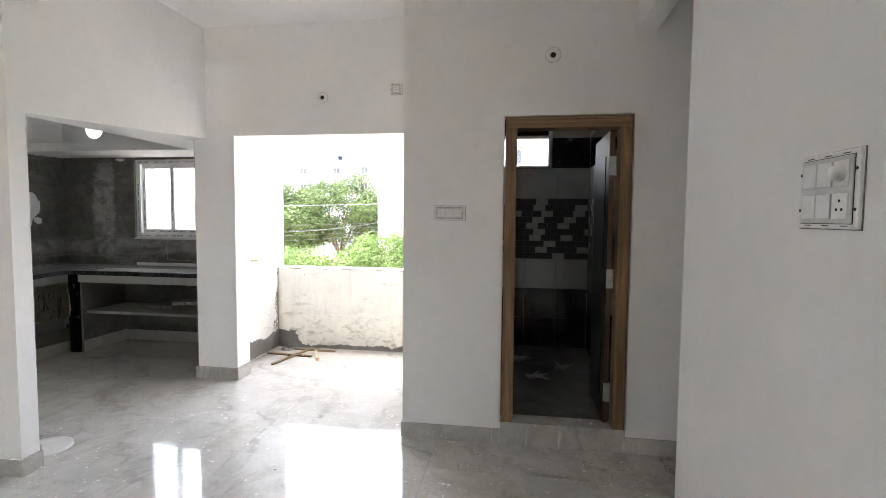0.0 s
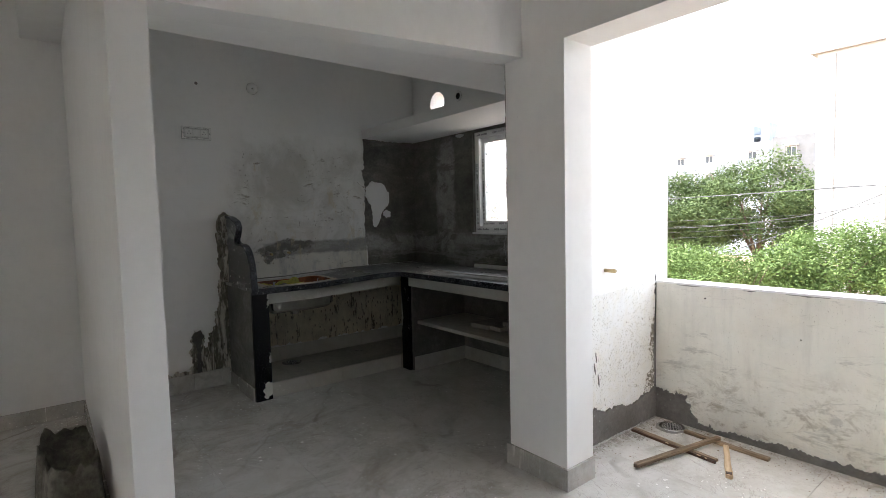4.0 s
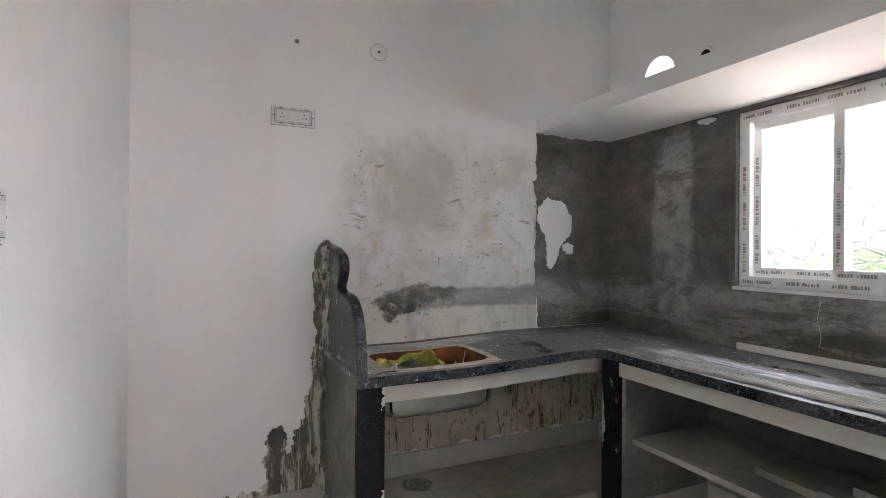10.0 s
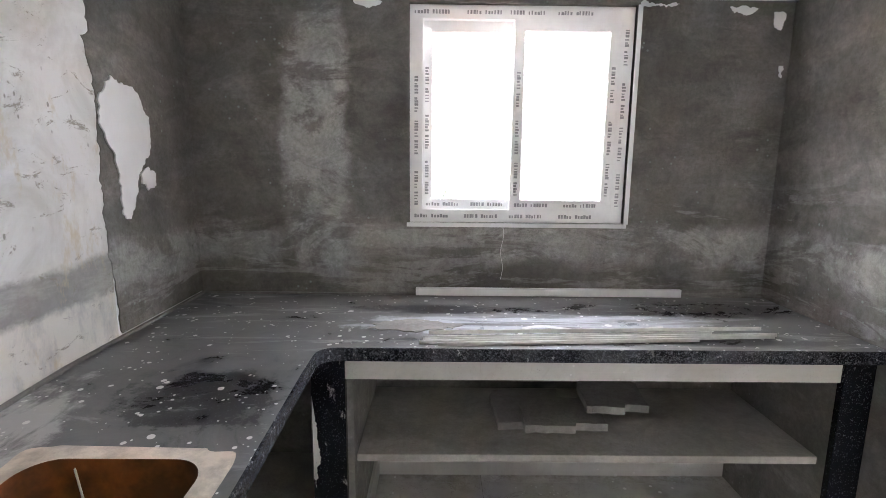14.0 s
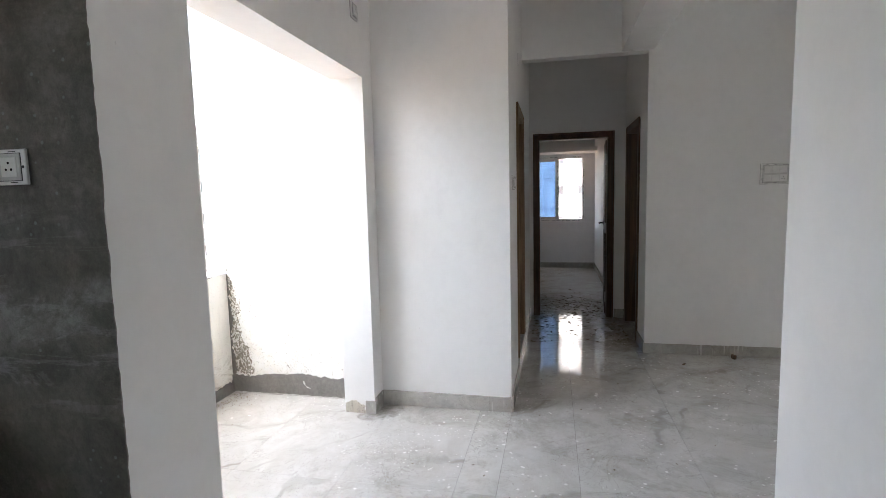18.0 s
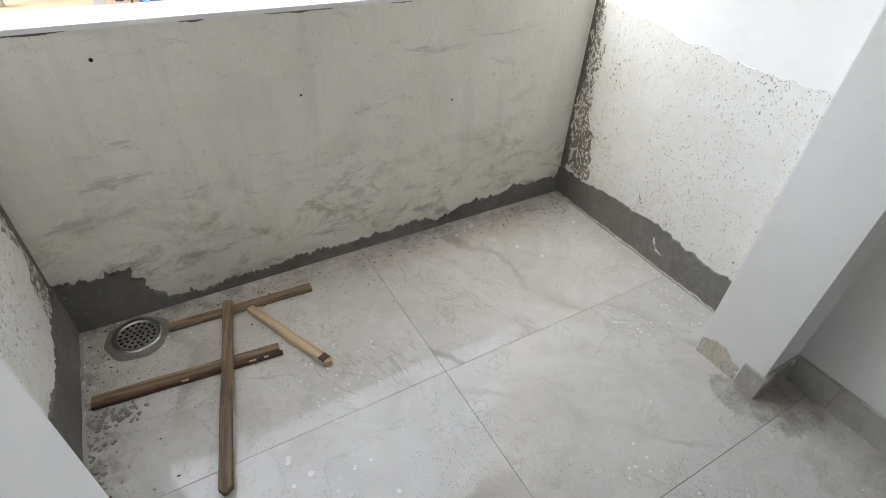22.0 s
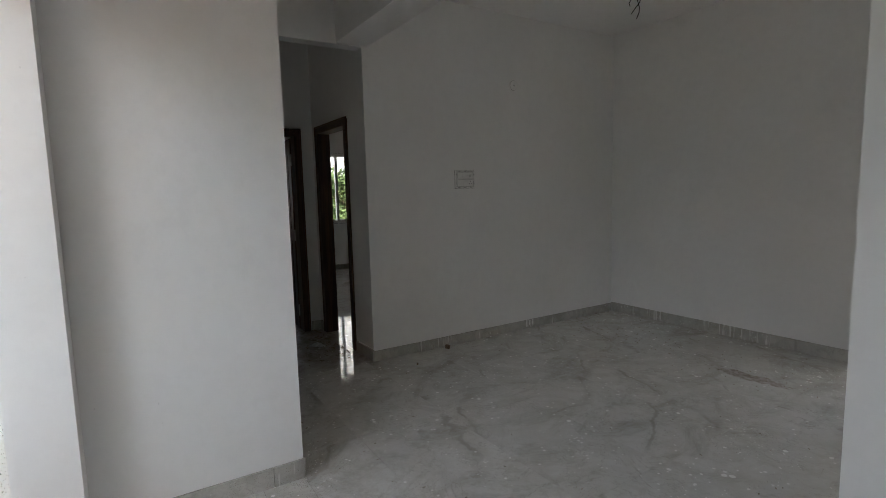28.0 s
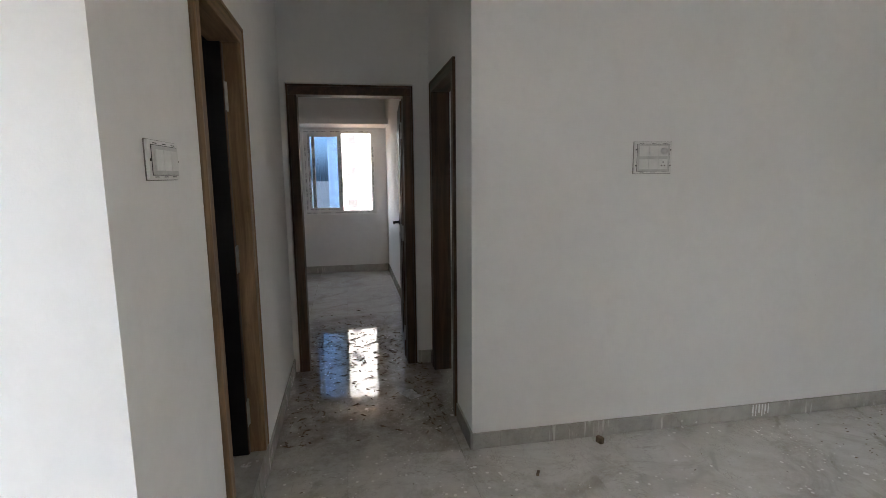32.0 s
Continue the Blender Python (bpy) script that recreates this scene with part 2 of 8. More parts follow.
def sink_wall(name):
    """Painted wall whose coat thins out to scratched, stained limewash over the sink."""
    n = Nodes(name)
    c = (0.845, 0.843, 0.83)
    worn_dimmed = n.math("MULTIPLY", n.zone(1, 4.10, 5.9, 0.25, 0.25), n.zone(2, 0.2, 2.0, 0.35, 0.3))
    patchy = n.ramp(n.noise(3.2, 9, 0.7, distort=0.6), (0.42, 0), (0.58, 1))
    # patchy limewash, greyed further to hold down too much light on this wall
    col = n.mix(n.math("MULTIPLY", worn_dimmed, n.ramp(n.noise(3.2, 9, 0.7, distort=0.6), (0.40, 0.35), (0.6, 1))), c, (0.575, 0.56, 0.525))
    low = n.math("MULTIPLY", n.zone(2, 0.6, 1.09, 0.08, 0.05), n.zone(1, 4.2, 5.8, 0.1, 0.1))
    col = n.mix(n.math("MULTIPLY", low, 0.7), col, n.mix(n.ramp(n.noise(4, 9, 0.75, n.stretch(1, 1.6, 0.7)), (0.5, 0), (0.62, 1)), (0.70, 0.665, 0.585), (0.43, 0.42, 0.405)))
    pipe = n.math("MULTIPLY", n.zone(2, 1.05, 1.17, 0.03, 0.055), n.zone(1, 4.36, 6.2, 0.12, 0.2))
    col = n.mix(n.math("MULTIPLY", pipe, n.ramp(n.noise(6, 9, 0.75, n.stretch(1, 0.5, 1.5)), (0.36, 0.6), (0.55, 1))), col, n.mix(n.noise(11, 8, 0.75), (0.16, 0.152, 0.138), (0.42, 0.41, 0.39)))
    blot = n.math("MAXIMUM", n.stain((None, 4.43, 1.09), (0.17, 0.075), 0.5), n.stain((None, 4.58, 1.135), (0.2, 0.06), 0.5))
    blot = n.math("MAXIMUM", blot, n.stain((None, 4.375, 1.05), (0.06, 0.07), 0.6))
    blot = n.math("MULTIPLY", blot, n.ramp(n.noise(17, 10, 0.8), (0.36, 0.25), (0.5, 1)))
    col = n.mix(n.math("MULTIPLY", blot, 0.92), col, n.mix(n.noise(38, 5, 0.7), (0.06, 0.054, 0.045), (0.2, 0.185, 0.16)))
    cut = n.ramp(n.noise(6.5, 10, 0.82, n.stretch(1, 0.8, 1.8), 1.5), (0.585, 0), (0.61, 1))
    col = n.mix(n.math("MULTIPLY", n.math("MULTIPLY", cut, worn_dimmed), 0.8), col, (0.25, 0.225, 0.18))
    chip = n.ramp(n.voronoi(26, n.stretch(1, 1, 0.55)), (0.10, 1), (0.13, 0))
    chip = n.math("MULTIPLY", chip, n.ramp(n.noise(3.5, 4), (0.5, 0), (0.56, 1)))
    col = n.mix(n.math("MULTIPLY", n.math("MULTIPLY", chip, worn_dimmed), 0.7), col, (0.16, 0.145, 0.115))
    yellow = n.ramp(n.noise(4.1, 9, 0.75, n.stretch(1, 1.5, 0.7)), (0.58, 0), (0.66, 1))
    col = n.mix(n.math("MULTIPLY", n.math("MULTIPLY", yellow, worn_dimmed), 0.6), col, (0.54, 0.45, 0.29))
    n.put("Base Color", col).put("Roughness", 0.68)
    n.bump(n.math("ADD", n.noise(80, 4, 0.65), n.math("MULTIPLY", patchy, worn_dimmed)), 0.25, 0.004)
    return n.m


def splatter(name, base, fleck, amount=0.2, streak=0.35, stain=(0.55, 0.49, 0.38), low=0.0, shade=0.84, mottle=0.0):
    """White plaster spotted with flung mortar, with runs, stains and trowel scratches."""
    n = Nodes(name)
    big = n.noise(1.1, 8, 0.68)
    col = n.mix(n.ramp(big, (0.4, 0), (0.58, 1)), tone(base, shade), base)
    if mottle:
        crust = n.ramp(n.noise(11, 10, 0.74, distort=0.7), (0.46, 0), (0.62, 1))
        col = n.mix(n.math("MULTIPLY", crust, mottle), col, tuple(a * b for a, b in zip(base, (0.86, 0.81, 0.68))))
    run = n.ramp(n.noise(2.2, 9, 0.74, n.stretch(6, 6, 0.6)), (0.52, 0), (0.66, 1))
    col = n.mix(n.math("MULTIPLY", run, streak), col, tone(base, 0.62))
    lying = n.ramp(n.noise(2.0, 9, 0.75, n.stretch(0.6, 0.6, 4.0), 0.7), (0.57, 0), (0.67, 1))
    col = n.mix(n.math("MULTIPLY", lying, streak * 0.9), col, tone(base, 0.5))
    st = n.ramp(n.noise(1.6, 8, 0.7), (0.54, 0), (0.68, 1))
    col = n.mix(n.math("MULTIPLY", st, 0.35), col, tuple(a * b for a, b in zip(base, stain)))
    where = n.ramp(n.noise(1.9, 5, 0.65), (0.36, 0.4), (0.58, 1))
    sp = n.stretch(1.0, 1.0, 0.45)
    tot = None
    for s, w in ((58, 0.85), (92, 1.0), (140, 1.15), (210, 1.25)):
        warp = n.t.nodes.new("ShaderNodeVectorMath")
        warp.operation = "ADD"
        n.link(sp, warp.inputs[0])
        nz = n.t.nodes.new("ShaderNodeTexNoise")
        nz.inputs["Scale"].default_value = s * 0.9
        n.link(n.pos, nz.inputs["Vector"])
        sc = n.t.nodes.new("ShaderNodeVectorMath")
        sc.operation = "SCALE"
        n.link(nz.outputs["Color"], sc.inputs[0])
        sc.inputs["Scale"].default_value = 0.8 / s
        n.link(sc.outputs[0], warp.inputs[1])
        d = n.voronoi(s, warp.outputs[0])
        f = n.math("LESS_THAN", d, n.math("MULTIPLY", where, amount * w))
        f = n.math("MULTIPLY", f, n.math("GREATER_THAN", n.noise(s * 0.31, 1), 0.5))
        tot = f if tot is None else n.math("MAXIMUM", tot, f)
    col = n.mix(n.math("MULTIPLY", tot, 0.9), col, n.mix(n.noise(60, 2), tone(fleck, 0.6), tone(fleck, 1.6)))
    if low:
        mud = n.math("MULTIPLY", n.zone(2, -0.5, low, 0.45, 0.25), n.ramp(n.noise(5.5, 11, 0.8, n.stretch(0.8, 1, 1.3), 0.5), (0.5, 0), (0.6, 1)))
        col = n.mix(n.math("MULTIPLY", mud, 0.8), col, (0.36, 0.315, 0.235))
        soot = n.ramp(n.noise(2.6, 12, 0.8, n.stretch(0.7, 1, 2.6), 0.9), (0.56, 0), (0.62, 1))
        col = n.mix(n.math("MULTIPLY", soot, 0.6), col, (0.42, 0.40, 0.36))
    n.put("Base Color", col).put("Roughness", 0.75)
    n.bump(n.math("ADD", n.math("MULTIPLY", tot, 0.8), n.noise(70, 4, 0.6)), 0.35, 0.005)
    return n.m


def marble(name, base=(0.645, 0.632, 0.60), vein=(0.29, 0.265, 0.23), gloss=0.05, dust=1.0, runs=False):
    """Polished vitrified tile, veined, with dust, paint drops and dried splashes."""
    n = Nodes(name)
    world_pos = n.pos
    n.use_object()
    warp = n.noise(1.7, 8, 0.65, distort=1.4)
    v = n.t.nodes.new("ShaderNodeTexWave")
    v.wave_type = "BANDS"
    v.bands_direction = "DIAGONAL"
    v.inputs["Scale"].default_value = 0.6
    v.inputs["Distortion"].default_value = 11.0
    v.inputs["Detail"].default_value = 6.0
    v.inputs["Detail Scale"].default_value = 0.9
    n.link(n.pos, v.inputs["Vector"])
    line = n.ramp(v.outputs["Fac"], (0.0, 1.0), (0.014, 0.0))
    halo = n.ramp(v.outputs["Fac"], (0.0, 1.0), (0.16, 0.0))
    cloud = n.ramp(n.noise(3.1, 7, 0.66, distort=2.2), (0.44, 0), (0.66, 1))
    line2 = n.ramp(n.noise(2.0, 6, 0.6, distort=1.8), (0.493, 0.0), (0.5, 1.0), (0.507, 0.0))
    col = n.mix(n.ramp(warp, (0.36, 0), (0.64, 1)), tone(base, 0.88), base)
    col = n.mix(n.math("MULTIPLY", line, n.ramp(n.noise(1.9, 3), (0.42, 0), (0.6, 0.65))), col, vein)
    col = n.mix(n.math("MULTIPLY", halo, n.ramp(n.noise(2.3, 6, 0.7), (0.44, 0), (0.66, 0.36))), col, tone(vein, 1.3))
    col = n.mix(n.math("MULTIPLY", line2, n.ramp(n.noise(1.3, 3), (0.40, 0.0), (0.58, 0.6))), col, vein)
    crack = n.ramp(n.noise(4.6, 9, 0.62, distort=1.1), (0.4955, 0.0), (0.5, 1.0), (0.5045, 0.0))
    col = n.mix(n.math("MULTIPLY", crack, n.ramp(n.noise(2.6, 3), (0.43, 0.0), (0.58, 0.8))), col, vein)
    col = n.mix(n.math("MULTIPLY", cloud, 0.55), col, tuple(a * b for a, b in zip(base, (0.78, 0.765, 0.73))))
    n.pos = world_pos
    dirt = n.ramp(n.noise(2.1, 10, 0.74, distort=0.4), (0.47, 0), (0.66, 1))
    fine = n.ramp(n.noise(24, 8, 0.8), (0.42, 0.1), (0.6, 1))
    film = n.math("MULTIPLY", dirt, fine)
    col = n.mix(n.math("MULTIPLY", film, 0.42 * dust), col, (0.36, 0.325, 0.27))
    grain = n.math("MULTIPLY", n.ramp(n.voronoi(110), (0.16, 1), (0.22, 0)), n.ramp(n.noise(2.0, 6, 0.7), (0.5, 0), (0.6, 1)))
    col = n.mix(n.math("MULTIPLY", grain, 0.7 * min(1.0, dust)), col, (0.17, 0.15, 0.125))
    drops = n.math("MULTIPLY", n.ramp(n.voronoi(17), (0.12, 1), (0.15, 0)), n.ramp(n.noise(1.1, 3), (0.555, 0), (0.6, 1)))
    drops2 = n.math("MULTIPLY", n.ramp(n.voronoi(36), (0.13, 1), (0.17, 0)), n.ramp(n.noise(1.5, 3), (0.56, 0), (0.6, 1)))
    if dust >= 1.0:
        grime = n.math("MAXIMUM", n.zone(1, 5.88, 6.3, 0.22, 0.16), n.math("MULTIPLY", n.zone(0, -1.8, -1.56, 0.16, 0.12), n.zone(1, 4.95, 6.3, 0.1)))
        grime = n.math("MULTIPLY", grime, n.ramp(n.noise(13, 10, 0.8), (0.42, 0), (0.58, 1)))
        col = n.mix(n.math("MULTIPLY", grime, 0.7), col, (0.25, 0.225, 0.185))
    if dust >= 1.0:
        # passage floor toned a patchy darker brown
        passage_brown = n.math("MULTIPLY", n.zone(0, 1.75, 4.3, 0.7, 0.5), n.zone(1, 2.8, 3.95, 0.2, 0.1))
        passage_brown = n.math("MULTIPLY", passage_brown, n.ramp(n.noise(7, 10, 0.78), (0.38, 0.25), (0.6, 1)))
        col = n.mix(n.math("MULTIPLY", passage_brown, 0.75), col, (0.17, 0.145, 0.115))
    if dust >= 1.0:
        nook = n.math("MAXIMUM", n.stain((0.17, 4.68, None), (0.13, 0.09), 0.45), n.stain((0.06, 4.78, None), (0.07, 0.1), 0.5))
        col = n.mix(n.math("MULTIPLY", nook, n.ramp(n.noise(16, 9, 0.78), (0.38, 0.1), (0.58, 0.55))), col, (0.14, 0.118, 0.09))
        # soil trodden into the living room tiles, and one brown spill
        indoors = n.zone(1, -0.5, 4.7, 0.5, 0.3)
        soil = n.ramp(n.noise(2.7, 11, 0.76, n.stretch(1.0, 0.7, 1), 0.9), (0.5, 0), (0.64, 1))
        col = n.mix(n.math("MULTIPLY", n.math("MULTIPLY", soil, indoors), 0.45), col, (0.27, 0.235, 0.185))
        spill = n.math("MULTIPLY", n.stain((-0.33, 0.70, None), (0.26, 0.075), 0.55), n.ramp(n.noise(21, 9, 0.8), (0.4, 0.2), (0.58, 1)))
        col = n.mix(n.math("MULTIPLY", spill, 0.75), col, (0.20, 0.145, 0.10))
    near = n.math("MULTIPLY", n.zone(0, -4.4, -2.0, 0.6, 0.4), n.zone(1, 3.0, 4.6, 0.6, 0.4))
    drops3 = n.math("MULTIPLY", n.math("MULTIPLY", near, n.ramp(n.noise(2.2, 5, 0.6), (0.47, 0), (0.53, 1))), n.math("MAXIMUM", n.drops(17, 0.3), n.drops(34, 0.3)))
    drops2 = n.math("MAXIMUM", drops2, drops3)
    if dust >= 1.0:
        hall = n.math("MULTIPLY", n.zone(0, -1.6, 4.5, 0.5, 0.5), n.zone(1, -0.5, 4.6, 0.4, 0.4))
        flung = n.math("MAXIMUM", n.drops(15, 0.27), n.drops(31, 0.34))
        flung = n.math("MULTIPLY", flung, n.ramp(n.noise(1.6, 5, 0.6), (0.42, 0), (0.52, 1)))
        drops2 = n.math("MAXIMUM", drops2, n.math("MULTIPLY", hall, flung))
    if runs:
        # whitewash that ran down over the skirting
        run = n.ramp(n.noise(38, 4, 0.6, n.stretch(1, 1, 0.05)), (0.56, 0), (0.63, 1))
        run = n.math("MULTIPLY", run, n.ramp(n.noise(2.4, 3), (0.5, 0), (0.58, 0.9)))
        drops2 = n.math("MAXIMUM", drops2, run)
        soil = n.ramp(n.noise(5, 8, 0.75), (0.45, 0), (0.62, 0.45))
        col = n.mix(soil, col, (0.27, 0.255, 0.225))
    drop = n.math("MULTIPLY", n.math("MAXIMUM", drops, drops2), min(1.0, dust))
    col = n.mix(n.math("MULTIPLY", drop, 0.7), col, (0.8, 0.79, 0.77))
    n.put("Base Color", col).put("IOR", 1.58)
    r = n.math("ADD", gloss, n.math("MULTIPLY", film, 0.13 * dust))
    r = n.math("ADD", r, n.math("MULTIPLY", drop, 0.5))
    n.put("Roughness", r)
    n.bump(n.math("ADD", n.math("MULTIPLY", film, 0.3), n.noise(4.5, 2)), 0.03, 0.003)
    return n.m


def granite(name, dust=0.0, speck=0.63, worn=0.0, top=False):
    """Black flecked granite; dust: how much of it lies under grey dust; worn: edges rubbed grey; top: the worktop's own smears."""
    n = Nodes(name)
    sp = n.ramp(n.noise(190, 2, 0.6), (speck, 0), (speck + 0.05, 1))
    sp2 = n.ramp(n.noise(80, 3, 0.8), (speck, 0), (speck + 0.05, 1))
    col = n.mix(n.math("MULTIPLY", sp, 0.7), (0.0085, 0.009, 0.011), (0.10, 0.105, 0.115))
    col = n.mix(n.math("MULTIPLY", sp2, 0.6), col, (0.12, 0.125, 0.14))
    if worn:
        wash = n.ramp(n.noise(11, 10, 0.76, n.stretch(0.6, 0.6, 1.0), 0.5), (0.40, 0), (0.6, 1))
        col = n.mix(n.math("MULTIPLY", wash, worn), col, (0.17, 0.175, 0.19))
        chip = n.ramp(n.noise(33, 8, 0.75), (0.60, 0), (0.64, 1))
        col = n.mix(n.math("MULTIPLY", chip, 0.75), col, (0.40, 0.405, 0.41))
    if dust:
        wipe = n.noise(4.2, 10, 0.74, n.stretch(0.9, 1.1, 1), 0.5)
        d = n.ramp(wipe, (0.36, 0.0), (0.45, 0.7), (0.6, 1.0))
        d = n.math("MULTIPLY", d, dust)
        if top:
            # patches wiped clear of dust
            clear = n.math("MAXIMUM", n.stain((-3.90, 4.94, None), (0.2, 0.16), 0.6), n.stain((-2.35, 5.74, None), (0.62, 0.14), 0.6))
            clear = n.math("MAXIMUM", clear, n.math("MAXIMUM", n.stain((-3.72, 4.1, None), (0.16, 0.08), 0.6), n.stain((-3.25, 5.72, None), (0.4, 0.07), 0.6)))
            clear = n.math("MAXIMUM", clear, n.stain((-2.7, 5.36, None), (0.8, 0.05), 0.4))
            d = n.math("MULTIPLY", d, n.math("SUBTRACT", 1.0, n.math("MULTIPLY", clear, 0.85)))
        col = n.mix(d, col, (0.18, 0.177, 0.17))
        smear = n.ramp(n.noise(2.6, 10, 0.74, n.stretch(0.4, 2.0, 1), 1.2), (0.53, 0), (0.6, 1))
        col = n.mix(n.math("MULTIPLY", smear, 0.35 if top else 0.55), col, (0.5, 0.495, 0.48))
        if top:
            # whitewash dragged along the window run, and round the sink
            drag = n.ramp(n.noise(3.2, 11, 0.72, n.stretch(0.45, 5.0, 1), 0.6), (0.46, 0), (0.55, 1))
            where = n.math("MAXIMUM", n.stain((-3.12, 5.53, None), (0.55, 0.12), 0.35), n.stain((-2.62, 5.58, None), (0.35, 0.10), 0.4))
            col = n.mix(n.math("MULTIPLY", n.math("MULTIPLY", drag, where), 0.62), col, (0.54, 0.56, 0.60))
            limed = n.ramp(n.noise(9, 10, 0.74, n.stretch(1.5, 0.5, 1), 0.4), (0.38, 0), (0.52, 1))
            round_sink = n.math("MAXIMUM", n.stain((-4.27, 4.45, None), (0.16, 0.62), 0.25), n.stain((-3.98, 4.1, None), (0.3, 0.08), 0.4))
            col = n.mix(n.math("MULTIPLY", n.math("MULTIPLY", limed, round_sink), 0.75), col, (0.50, 0.49, 0.475))
        dr = n.math("MAXIMUM", n.math("MAXIMUM", n.drops(16, 0.26), n.drops(29, 0.3)), n.drops(52, 0.32))
        col = n.mix(n.math("MULTIPLY", dr, 0.9), col, (0.72, 0.71, 0.68))
        n.put("Roughness", n.math("ADD", 0.25, n.math("MULTIPLY", d, 0.3)))
        n.bump(n.math("ADD", dr, wipe), 0.12, 0.003)
    else:
        n.put("Roughness", 0.22)
        n.put("Specular IOR Level", 0.16)
        scuff = n.ramp(n.noise(5.5, 10, 0.78, n.stretch(1, 1, 0.45)), (0.61, 0), (0.65, 1))
        col = n.mix(n.math("MULTIPLY", scuff, 0.75), col, (0.42, 0.41, 0.39))
        n.bump(n.noise(40, 4), 0.1, 0.003)
    n.put("Base Color", col)
    return n.m


def wood(name, dark, light, axis=2, rough=0.5, scale=1.0, dirt=0.25):
    n = Nodes(name)
    n.use_object()
    k = [14 * scale] * 3
    k[axis] = 0.9 * scale
    grain = n.noise(1.6, 8, 0.68, n.stretch(*k), 0.6)
    k2 = [70 * scale] * 3
    k2[axis] = 2.0 * scale
    fibre = n.noise(1.0, 4, 0.7, n.stretch(*k2))
    col = n.mix(n.ramp(grain, (0.4, 0), (0.6, 1)), dark, light)
    col = n.mix(n.math("MULTIPLY", n.ramp(fibre, (0.4, 0), (0.7, 1)), 0.35), col, tone(dark, 0.7))
    st = n.ramp(n.noise(4, 6, 0.7), (0.58, 0), (0.74, 1))
    col = n.mix(n.math("MULTIPLY", st, dirt), col, tone(dark, 0.4))
    n.put("Base Color", col).put("Roughness", rough)
    n.bump(n.math("ADD", fibre, grain), 0.18, 0.003)
    return n.m


def plain(name, c, rough=0.5, metal=0.0, vary=0.12, scale=9.0, bump=0.08, stain=0.2):
    n = Nodes(name)
    a = n.noise(scale, 5, 0.65)
    col = n.mix(n.ramp(a, (0.4, 0), (0.6, 1)), tone(c, 1 - vary), tone(c, 1 + vary * 0.5))
    s = n.ramp(n.noise(scale * 0.35, 8, 0.74), (0.54, 0), (0.66, 1))
    col = n.mix(n.math("MULTIPLY", s, stain), col, tone(c, 0.55))
    n.put("Base Color", col).put("Roughness", rough).put("Metallic", metal)
    if bump:
        n.bump(n.noise(scale * 9, 4, 0.6), bump, 0.004)
    return n.m


def foliage(name, dark, light, rough=0.55):
    n = Nodes(name)
    r = n.t.nodes.new("ShaderNodeNewGeometry").outputs["Random Per Island"]
    col = n.mix(r, dark, light)
    col = n.mix(n.ramp(n.noise(0.5, 4), (0.35, 0), (0.7, 0.6)), col, tone(light, 1.25))
    n.put("Base Color", col).put("Roughness", 0.75).put("Specular IOR Level", 0.2)
    n.b.inputs["Transmission Weight"].default_value = 0.0
    n.b.inputs["Subsurface Weight"].default_value = 0.0
    return n.m


def glass(name, c=(0.9, 0.93, 0.93), rough=0.0, leaf=False):
    n = Nodes(name)
    n.put("Transmission Weight", 1.0).put("IOR", 1.3).put("Roughness", rough)
    if leaf:
        e = n.voronoi(15, n.stretch(0.75, 1.0, 1.5), "DISTANCE_TO_EDGE")
        line = n.ramp(e, (0.010, 1), (0.030, 0))
        n.put("Base Color", n.mix(line, (0.80, 0.84, 0.87), (0.62, 0.65, 0.67)))
        n.put("Transmission Weight", n.math("SUBTRACT", 1.0, n.math("MULTIPLY", line, 0.9)))
        n.bump(n.math("ADD", n.ramp(e, (0.0, 0), (0.12, 1)), n.noise(160, 2)), 0.35, 0.004)
    else:
        n.put("Base Color", c)
    return n.m


